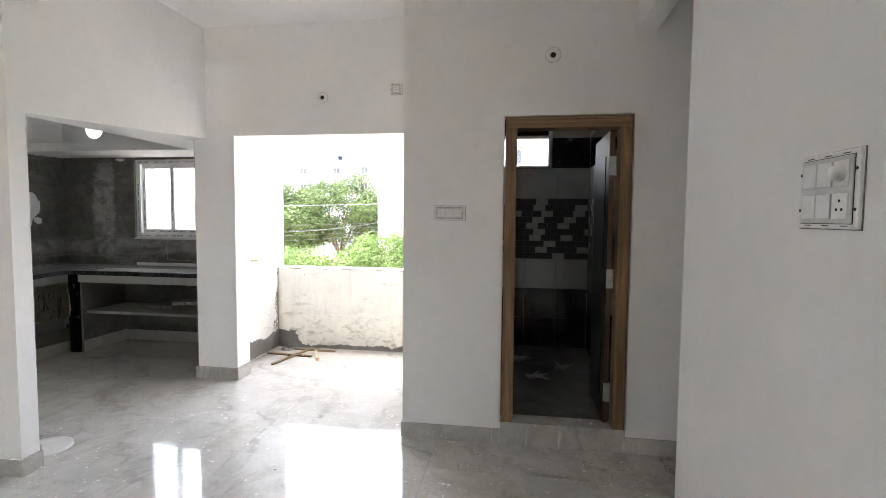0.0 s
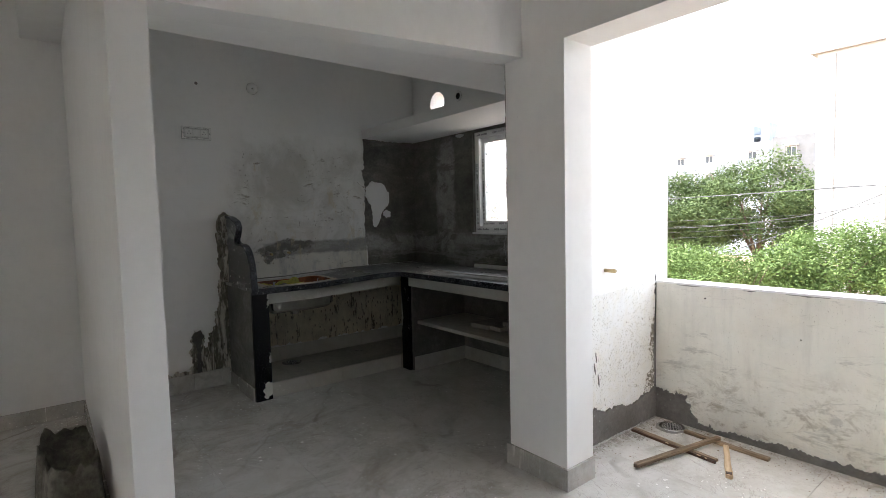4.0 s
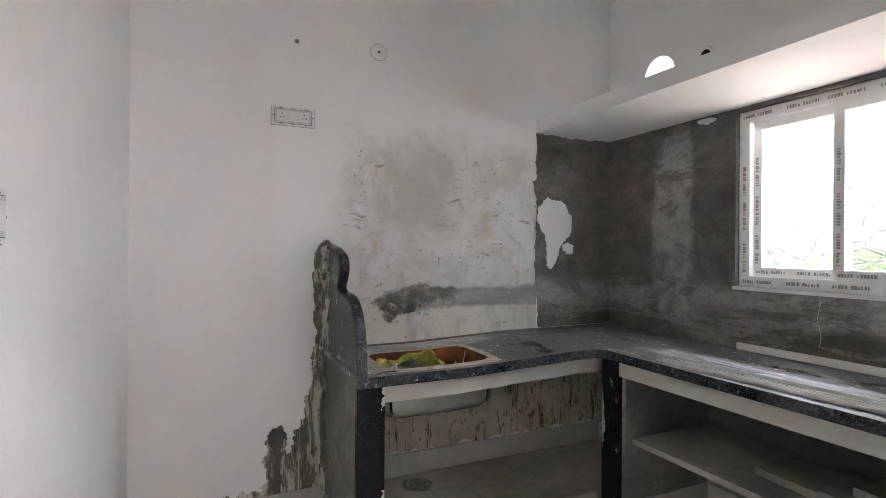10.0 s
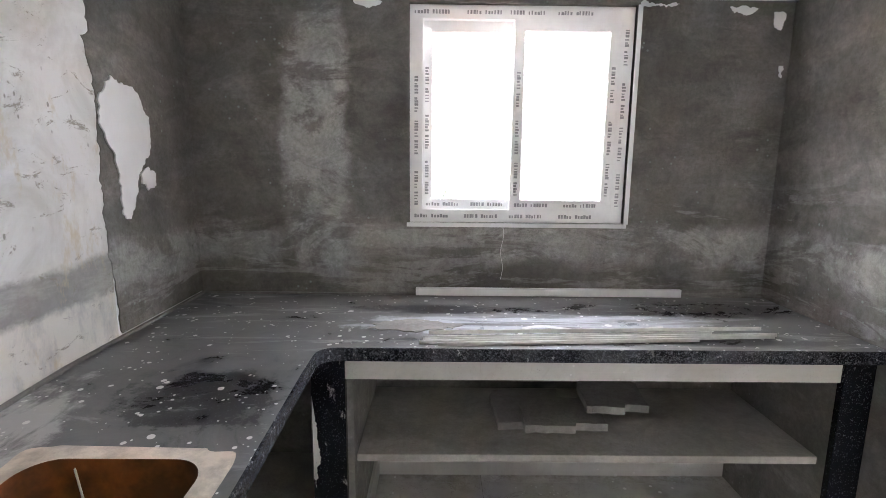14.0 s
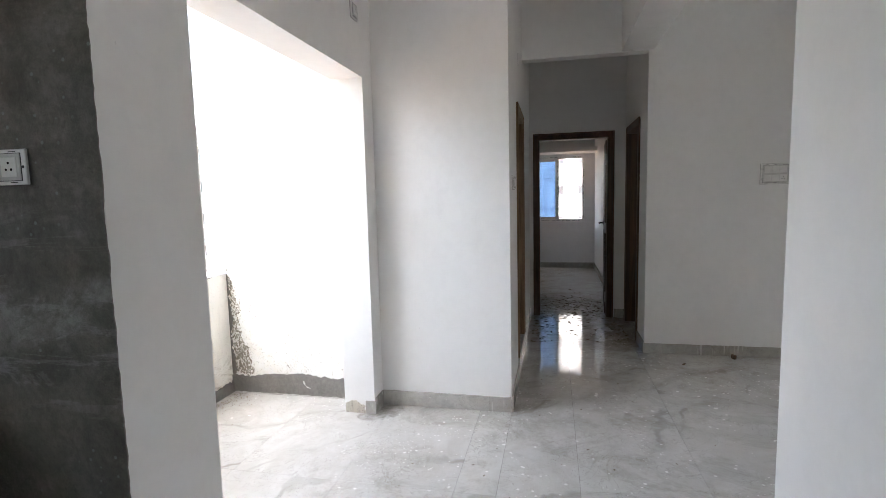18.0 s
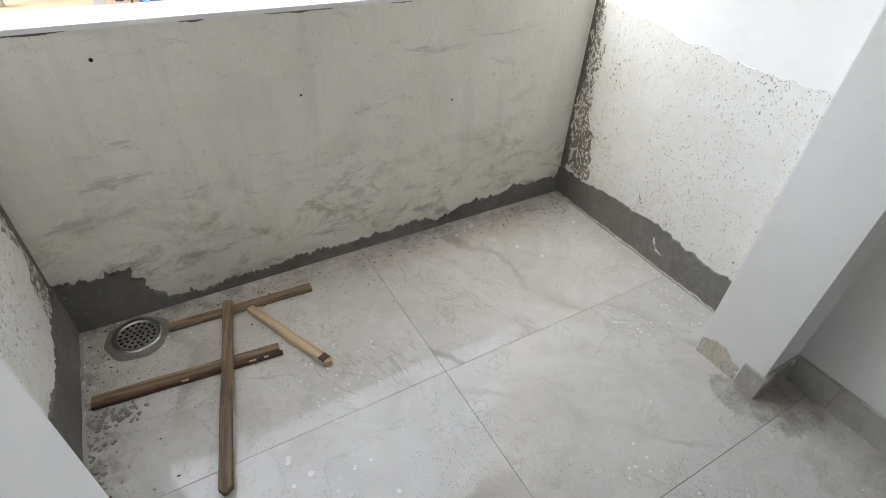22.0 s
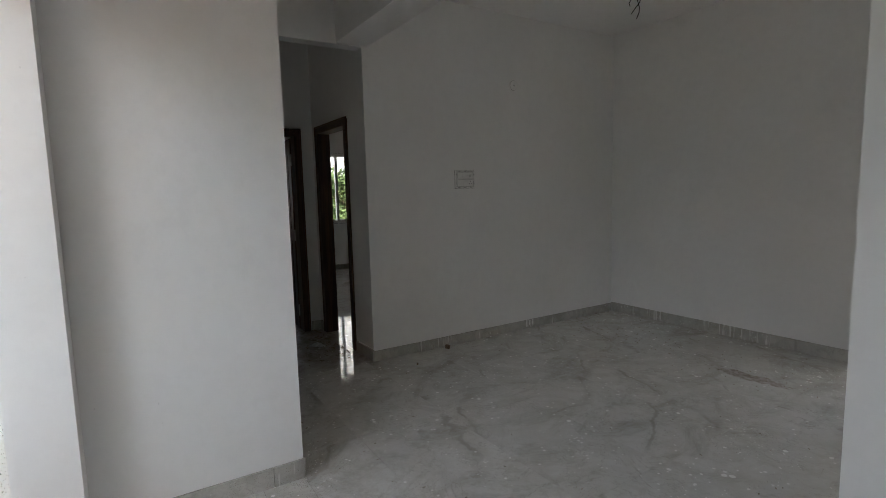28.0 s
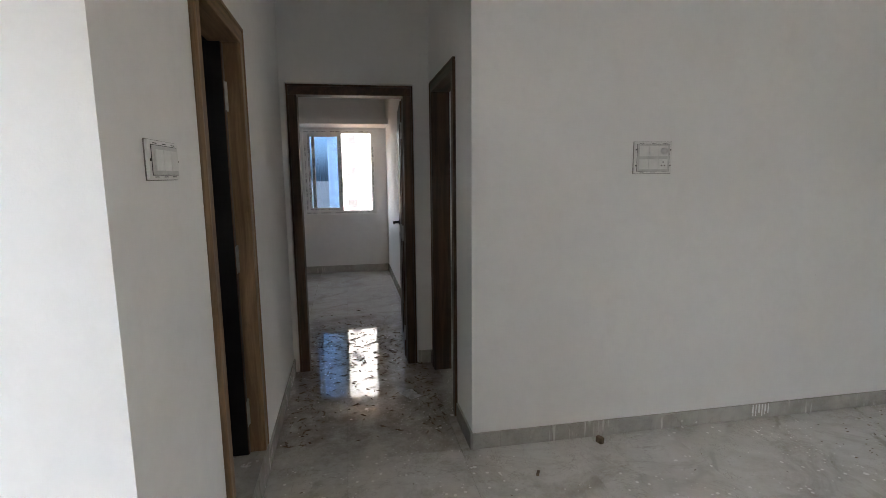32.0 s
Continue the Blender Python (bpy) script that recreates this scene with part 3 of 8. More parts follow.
MAT = {
    "paint": paint("wall_paint"),
    "ceiling": paint("ceiling_paint", (0.87, 0.868, 0.858), 0.03, smudge=0.08),
    "oldpaint": splatter("patchy_limewash", (0.76, 0.745, 0.705), (0.30, 0.285, 0.26), 0.08, 0.22, (0.86, 0.83, 0.78)),
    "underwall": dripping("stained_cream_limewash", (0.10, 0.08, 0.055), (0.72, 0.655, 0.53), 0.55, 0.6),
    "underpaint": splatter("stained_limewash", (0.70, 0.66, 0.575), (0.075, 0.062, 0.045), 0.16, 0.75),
    "darkcement": cement("dark_cement_plaster", (0.12, 0.112, 0.10), (0.22, 0.208, 0.19), 0.35),
    "midcement": cement("grey_cement_plaster", (0.16, 0.153, 0.14), (0.27, 0.26, 0.242), 0.35),
    "drip": dripping("cement_drips", (0.115, 0.098, 0.075), (0.68, 0.64, 0.56)),
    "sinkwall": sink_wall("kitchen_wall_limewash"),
    "kitchencement": cement("kitchen_cement_plaster", (0.112, 0.103, 0.09), (0.25, 0.234, 0.212), 0.35, marks=True),
    "plinth": cement("grey_cement_plinth", (0.15, 0.142, 0.13), (0.235, 0.226, 0.21), 0.15),
    "parapet": splatter("weathered_white_parapet", (0.80, 0.777, 0.705), (0.25, 0.22, 0.17), 0.09, 0.25, (0.80, 0.74, 0.62), 0.35),
    "flung": splatter("mortar_spotted_plaster", (0.815, 0.812, 0.792), (0.20, 0.175, 0.13), 0.215, 0.1, (0.93, 0.9, 0.82), 0.0, 0.96, 0.35),
    "flunghard": splatter("mortar_crusted_plaster", (0.78, 0.765, 0.72), (0.15, 0.128, 0.088), 0.6, 0.3),
    "tile": marble("polished_marble_tile"),
    "skirt": marble("marble_skirting_tile", (0.55, 0.535, 0.50), (0.33, 0.315, 0.285), 0.18, 0.8, runs=True),
    "ledge": marble("pale_marble_ledge", (0.60, 0.585, 0.54), (0.46, 0.44, 0.40), 0.35, 0.6),
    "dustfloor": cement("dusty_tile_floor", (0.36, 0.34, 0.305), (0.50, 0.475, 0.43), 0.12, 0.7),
    "granite": granite("black_granite"),
    "graniteedge": granite("chipped_granite_edge", 0.0, 0.55, worn=0.3),
    "granitescuff": granite("scuffed_black_granite", 0.5),
    "granitetop": granite("dusty_black_granite", 0.9, top=True),
    "teak": wood("teak_frame", (0.165, 0.096, 0.047), (0.32, 0.202, 0.11), 2, 0.55, 1.0, 0.55),
    "teak_h": wood("teak_frame_lying", (0.165, 0.096, 0.047), (0.32, 0.202, 0.11), 0, 0.55, 1.0, 0.55),
    "darkteak": wood("dark_teak_frame", (0.05, 0.024, 0.013), (0.125, 0.063, 0.034), 2),
    "darkteak_y": wood("dark_teak_frame_lying", (0.05, 0.024, 0.013), (0.125, 0.063, 0.034), 1),
    "darkteak_x": wood("dark_teak_frame_along", (0.05, 0.024, 0.013), (0.125, 0.063, 0.034), 0),
    "blackdoor": plain("black_door_laminate", (0.018, 0.017, 0.018), 0.42, 0, 0.2, 5, 0.05, 0.3),
    "browndoor": plain("dark_brown_door_polish", (0.028, 0.016, 0.010), 0.4, 0, 0.25, 5, 0.05, 0.3),
    "steel": plain("stainless_steel", (0.72, 0.72, 0.71), 0.12, 1.0, 0.08, 14, 0.03, 0.25),
    "grate": plain("dull_steel_grating", (0.42, 0.415, 0.40), 0.35, 0.7, 0.3, 40, 0.1, 0.4),
    "hinge": plain("galvanised_hinge", (0.42, 0.41, 0.39), 0.45, 0.8, 0.15, 30, 0.05, 0.3),
    "upvc": plain("white_upvc", (0.89, 0.89, 0.88), 0.3, 0, 0.04, 12, 0.02, 0.15),
    "bead": plain("cream_plastic_bead", (0.62, 0.61, 0.58), 0.45, 0, 0.1, 20, 0.02, 0.3),
    "print": plain("grey_film_print", (0.34, 0.34, 0.35), 0.5, 0, 0.2, 40, 0.0, 0.1),
    "switch": plain("white_switch_plastic", (0.76, 0.76, 0.745), 0.35, 0, 0.05, 30, 0.03, 0.2),
    "switchgap": plain("dark_plastic_gap", (0.03, 0.03, 0.03), 0.6, 0, 0.1, 20, 0.0, 0.0),
    "switchline": plain("grey_switch_gap", (0.6, 0.6, 0.585), 0.6, 0, 0.1, 20, 0.0, 0.0),
    "hole": plain("dark_hole", (0.012, 0.012, 0.012), 0.9, 0, 0.1, 20, 0.0, 0.0),
    "frost": glass("leaf_pattern_frosted_glass", rough=0.2, leaf=True),
    "clear": glass("clear_glass"),
    "blueglass": glass("blue_tinted_glass", (0.045, 0.085, 0.16)),
    "orange": plain("orange_rust_film", (0.27, 0.085, 0.018), 0.5, 0, 0.6, 5, 0.3, 0.75),
    "yellow": plain("yellow_green_cloth", (0.50, 0.46, 0.10), 0.8, 0, 0.3, 30, 0.3, 0.4),
    "sand": plain("cement_sand", (0.18, 0.165, 0.135), 0.95, 0, 0.35, 60, 0.6, 0.4),
    "stickbrown": wood("brown_teak_offcut", (0.12, 0.078, 0.042), (0.33, 0.24, 0.15), 0, 0.6, 2.0, 0.6),
    "sticklight": wood("pale_wood_offcut", (0.45, 0.32, 0.18), (0.66, 0.51, 0.33), 0, 0.6, 2.0, 0.1),
    "stone": cement("broken_granite_back", (0.29, 0.275, 0.25), (0.40, 0.384, 0.35), 0.15),
    "debris": plain("wood_shaving", (0.17, 0.115, 0.07), 0.8, 0, 0.4, 40, 0.2, 0.4),
    "greenbottle": plain("green_plastic", (0.03, 0.13, 0.09), 0.25, 0, 0.2, 12, 0.02, 0.3),
    "plasticbag": plain("clear_plastic_scrap", (0.6, 0.6, 0.6), 0.15, 0, 0.2, 25, 0.3, 0.2),
    "sackcloth": plain("grey_woven_sack", (0.16, 0.15, 0.125), 0.9, 0, 0.35, 25, 0.5, 0.5),
    "whitetile": marble("white_wall_tile", (0.45, 0.445, 0.43), (0.42, 0.41, 0.4), 0.12, 0.3),
    "blacktile": marble("black_wall_tile", (0.022, 0.019, 0.019), (0.07, 0.065, 0.06), 0.12, 0.2),
    "mosaicdark": plain("dark_relief_tile", (0.06, 0.055, 0.055), 0.35, 0, 0.5, 70, 0.4, 0.3),
    "mosaiclight": plain("grey_tile_block", (0.38, 0.375, 0.365), 0.3, 0, 0.1, 15, 0.05, 0.2),
    "bark": wood("bark", (0.06, 0.045, 0.03), (0.16, 0.125, 0.09), 2, 0.95, 0.3),
    "leaf_a": foliage("broad_tree_leaf", (0.03, 0.05, 0.017), (0.08, 0.115, 0.04)),
    "leaf_b": foliage("bright_tree_leaf", (0.035, 0.06, 0.011), (0.11, 0.155, 0.034)),
    "leaf_d": foliage("mid_green_leaf", (0.04, 0.07, 0.018), (0.10, 0.15, 0.042)),
    "leaf_c": foliage("grey_green_leaf", (0.035, 0.054, 0.024), (0.105, 0.142, 0.068)),
    "dirt": plain("red_earth", (0.30, 0.20, 0.13), 0.95, 0, 0.25, 0.5, 0.3, 0.3),
    "lavender": plain("lavender_facade_paint", (0.235, 0.225, 0.228), 0.8, 0, 0.06, 1.2, 0.05, 0.15),
    "whitefacade": plain("white_facade_paint", (0.54, 0.532, 0.525), 0.8, 0, 0.05, 1.0, 0.05, 0.12),
    "greyfacade": plain("blue_grey_facade_paint", (0.30, 0.33, 0.37), 0.8, 0, 0.05, 1.0, 0.05, 0.12),
    "darkfacade": plain("dark_grey_facade_paint", (0.17, 0.175, 0.18), 0.8, 0, 0.08, 1.0, 0.05, 0.15),
    "roomdark": plain("dark_recess", (0.05, 0.048, 0.05), 0.9, 0, 0.2, 2, 0.0, 0.2),
    "farglass": plain("dark_window_glass", (0.06, 0.07, 0.085), 0.08, 0, 0.2, 3, 0.0, 0.1),
    "tarp": plain("blue_tarpaulin", (0.03, 0.15, 0.46), 0.6, 0, 0.5, 3.0, 0.4, 0.6),
    "pole": plain("concrete_pole", (0.36, 0.34, 0.31), 0.9, 0, 0.15, 6, 0.1, 0.3),
    "rim": plain("rust_stained_rim", (0.60, 0.52, 0.43), 0.7, 0, 0.25, 14, 0.3, 0.35),
    "rust": plain("rusty_steel", (0.16, 0.085, 0.05), 0.8, 0.3, 0.3, 12, 0.2, 0.4),
    "wiregrey": plain("weathered_wire", (0.07, 0.07, 0.07), 0.7, 0, 0.1, 10, 0.0, 0.0),
    "cable": plain("black_cable", (0.02, 0.02, 0.02), 0.6, 0, 0.1, 10, 0.0, 0.0),
    "cloth": plain("red_cloth", (0.5, 0.03, 0.08), 0.8, 0, 0.2, 8, 0.2, 0.2),
    "white": plain("white_plastic", (0.74, 0.74, 0.72), 0.4, 0, 0.06, 15, 0.03, 0.25),
    "pipe": plain("brass_pipe_end", (0.45, 0.36, 0.2), 0.4, 0.6, 0.2, 30, 0.05, 0.3),
}

for k in ("blackdoor", "browndoor"):
    MAT[k].node_tree.nodes["Principled BSDF"].inputs["Specular IOR Level"].default_value = 0.12

# ---- building helpers ----


def box(bm, x0, y0, z0, x1, y1, z1):
    """Adds an axis-aligned box; returns its vertices."""
    v = [bm.verts.new(p) for p in ((x0, y0, z0), (x1, y0, z0), (x1, y1, z0), (x0, y1, z0),
                                   (x0, y0, z1), (x1, y0, z1), (x1, y1, z1), (x0, y1, z1))]
    for f in ((3, 2, 1, 0), (4, 5, 6, 7), (0, 1, 5, 4), (1, 2, 6, 5), (2, 3, 7, 6), (3, 0, 4, 7)):
        bm.faces.new([v[i] for i in f])
    return v


def boxes(*items, bevel=0.0):
    bm = bmesh.new()
    for b in items:
        box(bm, *b)
    if bevel:
        bmesh.ops.bevel(bm, geom=bm.edges[:], offset=bevel, segments=2, affect="EDGES", profile=0.5)
    return bm


def tube(bm, p, q, r0, r1=None, seg=12, caps=True):
    """A tapered rod from p to q."""
    p, q = Vector(p), Vector(q)
    m = Matrix.Translation((p + q) / 2) @ (q - p).to_track_quat("Z", "Y").to_matrix().to_4x4()
    return bmesh.ops.create_cone(bm, cap_ends=caps, segments=seg, radius1=r0, radius2=r0 if r1 is None else r1,
                                 depth=(q - p).length, matrix=m)["verts"]


def finish(bm, name, material, smooth=False):
    me = bpy.data.meshes.new(name)
    bmesh.ops.recalc_face_normals(bm, faces=bm.faces[:])
    bm.to_mesh(me)
    bm.free()
    if material is not None:
        me.materials.append(MAT[material] if isinstance(material, str) else material)
    if smooth:
        me.polygons.foreach_set("use_smooth", [True] * len(me.polygons))
    return me


def part(name, bm, material, parent, label="", smooth=False, at=None):
    ob = new(name, finish(bm, name, material, smooth))
    ob.parent = parent
    if at is not None:
        ob.matrix_basis = at
    if label:
        ob["label"] = label
    return ob


def thing(name, label, category, at=None, group="", kind=""):
    ob = new(name)
    ob.empty_display_size = 0.1
    if at is not None:
        ob.matrix_basis = at
    return tagged(ob, label, category, group, kind)


def solid(name, bm, material, label, category, group="", kind="", smooth=False, at=None):
    ob = new(name, finish(bm, name, material, smooth))
    if at is not None:
        ob.matrix_basis = at
    return tagged(ob, label, category, group, kind)


def wall(name, label, *items, material="paint"):
    return solid(name, boxes(*items), material, label, "wall", kind="structure")


def ragged(outline, step=0.02, jag=0.008, seed=0, thick=0.004):
    """A flat patch in the plane of (u, v), its outline broken up by chance; v up, thickness along +w."""
    rng = random.Random(seed)
    pts = []
    for (a, b, rough), (c, d, _) in zip(outline, outline[1:] + outline[:1]):
        L = math.hypot(c - a, d - b)
        n = max(1, int(L / (step * 0.6))) if rough else 1
        px, py = (d - b) / L, -(c - a) / L
        for i in range(n):
            k = i / n
            u, v = a + (c - a) * k, b + (d - b) * k
            j = 0.0
            if rough and i:
                fade = min(1.0, i / 2, (n - i) / 2)
                j = jag * fade * (2.2 * noise.noise(Vector((u * 9, v * 9, seed))) + 1.6 * noise.noise(Vector((u * 31, v * 31, seed + 7))) + 0.5 * rng.uniform(-1, 1))
            pts.append((u + px * j, v + py * j))
    bm = bmesh.new()
    face = bm.faces.new([bm.verts.new((u, v, 0)) for u, v in pts])
    ext = bmesh.ops.extrude_face_region(bm, geom=[face])
    for g in ext["geom"]:
        if isinstance(g, bmesh.types.BMVert):
            g.co.z += thick
    bmesh.ops.triangulate(bm, faces=bm.faces[:])
    return bm


# planes for patches: maps (u, v, w) to the face of a wall
def on_x(x, into):
    """A wall face at x; u is y, v is z, w goes towards into (+1 or -1)."""
    return Matrix(((0, 0, into, x), (1, 0, 0, 0), (0, 1, 0, 0), (0, 0, 0, 1)))


def on_y(y, into):
    return Matrix(((1, 0, 0, 0), (0, 0, into, y), (0, 1, 0, 0), (0, 0, 0, 1)))


def on_z(z):
    return Matrix(((1, 0, 0, 0), (0, 1, 0, 0), (0, 0, 1, z), (0, 0, 0, 1)))


def baked(bm, m):
    bm.transform(m)
    return bm

# ---- plan (metres) ----
CEIL = 3.10
KW, KN, KS = -4.36, 5.955, 3.11      # kitchen: west face, north face, south face
KE = -1.835                          # kitchen: east face
KP = -1.715                          # free end of the kitchen partition
BY = 3.88                            # wall with the bathroom door
BLK = 0.27                           # west face of the bathroom block
LN = 4.77                            # north face of the living room
PW = 0.104                           # west face of the pillar beside the balcony opening
BE, BW, PY = 0.32, -1.665, 5.97      # balcony: east and west faces, parapet
SX = 1.70                            # wall with the large switch board
CS = 2.825                           # south wall of the passage
CX = 3.02                            # end wall of the passage
SOUTH = -0.228
EX = 7.05                            # east face of the bedrooms

# ---- large structure ----
floor = solid("floor", boxes((-4.5, -0.55, -0.3, 7.2, 6.12, -0.007)), "midcement", "polished marble tile floor, dusty and paint-dropped", "floor", kind="structure")
wall("wall_west", "off-white painted wall of kitchen and dining end", (-4.5, -0.55, 0, KW, 6.12, CEIL))
# unseen slot at x -1.46 to -1.04, added to let sky light in
wall("wall_south", "off-white painted wall of the living room", (KW, -0.55, 0, -1.46, SOUTH, CEIL), (-1.04, -0.55, 0, 7.2, SOUTH, CEIL), (-1.46, -0.55, 2.12, -1.04, SOUTH, CEIL))
# unseen slab, added outside that slot
solid("entrance_landing", boxes((-4.5, -2.2, -0.3, 7.2, -0.55, -0.01)), "dustfloor", "unseen slab outside the added light slot", "landing", kind="structure")
# unseen baffle, added to keep the slot's light off the dining end
wall("wall_landing", "unseen wall added to shade one side of the light slot", (-1.04, -2.2, -0.01, -0.92, -0.55, CEIL))
wall("wall_east_living", "off-white painted wall with a large switch board", (SX, SOUTH, 0, SX + 0.12, CS, CEIL), (SX, CS, 2.6, SX + 0.12, BY, CEIL))
wall("wall_passage_south", "off-white painted passage wall with a doorway", (SX + 0.12, CS - 0.12, 0, 2.07, CS, CEIL), (2.92, CS - 0.12, 0, CX, CS, CEIL), (2.07, CS - 0.12, 2.12, 2.92, CS, CEIL))
wall("wall_passage_end", "off-white painted passage end wall with a doorway", (CX, CS - 0.12, 0, CX + 0.12, 2.94, CEIL), (CX, 3.845, 0, CX + 0.12, 5.98, CEIL), (CX, 2.94, 2.115, CX + 0.12, 3.845, CEIL))
wall("wall_bathroom", "off-white painted wall with the bathroom doorway", (BLK, BY, 0, 0.921, BY + 0.12, CEIL), (1.71, BY, 0, CX, BY + 0.12, CEIL), (0.921, BY, 2.12, 1.71, BY + 0.12, CEIL), (0.921, BY, 0, 1.71, BY + 0.12, 0.145))
wall("wall_block_west", "off-white painted side wall of the bathroom block", (BLK, BY + 0.12, 0, 0.44, LN, CEIL))
wall("wall_opening_pillar", "off-white painted pillar beside the balcony opening", (PW, LN, 0, 0.44, 4.98, CEIL))
wall("wall_balcony_east", "white painted balcony side wall", (BE, 4.98, 0, 0.44, 6.12, CEIL + 0.15))
wall("wall_north_living", "off-white painted wall over the balcony opening and its pillar", (KE, LN, 0, -1.455, 4.98, CEIL), (-1.455, LN, 2.172, PW, 4.98, CEIL))
wall("wall_balcony_west", "white painted wall between kitchen and balcony", (KE, 4.98, 0, BW, 6.12, CEIL + 0.15))
ob = boxes((KW, 3.0, 0, KP, KS, CEIL))
bmesh.ops.bevel(ob, geom=[e for e in ob.edges if all(v.co.x == KP for v in e.verts) and e.verts[0].co.y == e.verts[1].co.y], offset=0.012, segments=3, affect="EDGES", profile=0.5)
solid("wall_kitchen_south", ob, "paint", "off-white painted kitchen partition with a free end", "wall", kind="structure")
ob = boxes((-1.86, KS, 2.15, KP - 0.002, LN, CEIL), (-1.86, 3.001, 2.611, KP - 0.002, KS, CEIL - 0.001))
for v in ob.verts:      # the underside sags towards the partition
    if v.co.z < 2.2 and v.co.y < 4.0:
        v.co.z = 2.04
solid("wall_over_kitchen_opening", ob, "paint", "off-white painted beam over the wide kitchen opening", "wall", kind="structure")
wall("ceiling_beam", "white painted beam under the ceiling", (KP, 2.78, 2.61, SX, 3.04, CEIL), (KW, 2.78, 2.61, KP, 3.0, CEIL))
WX0, WX1, WZ0, WZ1 = -3.429, -2.487, 1.21, 2.118
kn = bmesh.new()
loops = []
for y in (KN, 6.12):
    for x0, z0, x1, z1 in ((KW, 0, KE, 2.2), (WX0, WZ0, WX1, WZ1)):
        loops.append([kn.verts.new(p) for p in ((x0, y, z0), (x1, y, z0), (x1, y, z1), (x0, y, z1))])
for a, b in ((0, 1), (2, 3), (0, 2), (1, 3)):
    for i in range(4):
        kn.faces.new((loops[a][i], loops[a][(i + 1) % 4], loops[b][(i + 1) % 4], loops[b][i]))
solid("wall_kitchen_north", kn, "kitchencement", "unpainted dark cement plaster kitchen wall with a window", "wall", kind="structure")
VX, VZ, VR = -3.935, 2.475, 0.112
ring = bmesh.new()
seg = 32
for y in (KN, 6.12):
    a = [ring.verts.new((VX + VR * math.cos(i * math.tau / seg), y, VZ + VR * math.sin(i * math.tau / seg))) for i in range(seg)]
    b = []
    for i in range(seg):
        c, s = math.cos(i * math.tau / seg), math.sin(i * math.tau / seg)
        k = 0.17 / max(abs(c), abs(s))
        b.append(ring.verts.new((VX + k * c, y, VZ + k * s)))
    for i in range(seg):
        ring.faces.new((a[i], a[(i + 1) % seg], b[(i + 1) % seg], b[i]))
    if y == KN:
        inner = a
for i in range(seg):
    ring.faces.new((inner[i], inner[(i + 1) % seg], a[(i + 1) % seg], a[i]))
for b in ((KW, KN, 2.2, VX - 0.17, 6.12, CEIL), (VX + 0.17, KN, 2.2, KE, 6.12, CEIL), (VX - 0.17, KN, 2.2, VX + 0.17, 6.12, VZ - 0.17), (VX - 0.17, KN, VZ + 0.17, VX + 0.17, 6.12, CEIL)):
    box(ring, *b)
solid("wall_kitchen_north_upper", ring, "paint", "off-white painted wall with a round exhaust hole", "wall", kind="structure")
lf = boxes((KW, 5.346, 2.14, KE, KN, 2.225), (-2.29, KS, 2.14, -1.86, 5.346, 2.225))
solid("loft_slab", lf, "ceiling", "white painted concrete loft slab round the kitchen", "loft", kind="structure")
solid("parapet", boxes((BW, PY, 0, BE, 6.12, 0.895)), "parapet", "weathered white plaster balcony parapet", "parapet", kind="structure")
pc = bmesh.new()
box(pc, BW, PY - 0.006, 0.895, BE, 6.126, 0.907)
solid("parapet_cap", pc, "paint", "bright white painted top of the parapet", "parapet", kind="structure")
solid("ceiling", boxes((-4.5, -0.55, CEIL, 7.2, 6.12, CEIL + 0.15)), "ceiling", "white painted ceiling", "ceiling", kind="structure")
# bedrooms and bathroom
wall("wall_bedroom_east", "off-white painted bedroom wall with two windows",
     (EX, SOUTH, 0, 7.2, 0.45, CEIL), (EX, 1.62, 0, 7.2, 3.017, CEIL), (EX, 4.063, 0, 7.2, 5.98, CEIL),
     (EX, 0.45, 0, 7.2, 1.62, 0.86), (EX, 0.45, 2.24, 7.2, 1.62, CEIL), (EX, 3.017, 0, 7.2, 4.063, 0.885), (EX, 3.017, 2.14, 7.2, 4.063, CEIL))
wall("wall_bedroom_between", "off-white painted wall between the bedrooms", (CX + 0.12, CS - 0.12, 0, EX, CS + 0.02, CEIL))
wall("wall_bedroom_north", "off-white painted bedroom wall", (0.44, 5.98, 0, 0.6, 6.12, CEIL), (0.6, 5.98, 0, 1.338, 6.12, 1.995), (1.338, 5.98, 0, 7.2, 6.12, CEIL), (0.6, 5.98, 2.58, 1.338, 6.12, CEIL))
wall("wall_bath_east", "tiled bathroom side wall", (1.735, BY + 0.12, 0, 1.87, 5.98, CEIL))
solid("bedroom_loft", boxes((6.5, CS + 0.02, 2.17, EX, 5.98, 2.24)), "ceiling", "white painted loft slab over the bedroom window", "loft", kind="structure")
solid("bathroom_floor", boxes((0.44, BY + 0.12, -0.006, 1.735, 5.98, 0.135)), "darkcement", "dark dusty bathroom floor", "floor", kind="structure")

# cement coats left unpainted
coat_e = ragged([(LN, 0.0, 0), (KN, 0.0, 0), (KN, 2.14, 1), (LN, 2.14, 0.3)], 0.03, 0.0025, 3)
solid("plaster_coat", baked(coat_e, on_x(KE, -1)), "kitchencement", "dark unpainted cement plaster on the kitchen wall", "plaster", kind="structure")
coat_w = ragged([(5.372, 0.895, 0), (KN, 0.895, 0), (KN, 2.14, 1), (5.345, 2.14, 1), (5.352, 1.85, 1), (5.315, 1.83, 1), (5.352, 1.72, 1), (5.338, 1.17, 1), (5.36, 1.05, 1)], 0.02, 0.007, 5)
solid("plaster_coat", baked(coat_w, on_x(KW, 1)), "kitchencement", "dark unpainted cement plaster in the kitchen corner", "plaster", kind="structure")
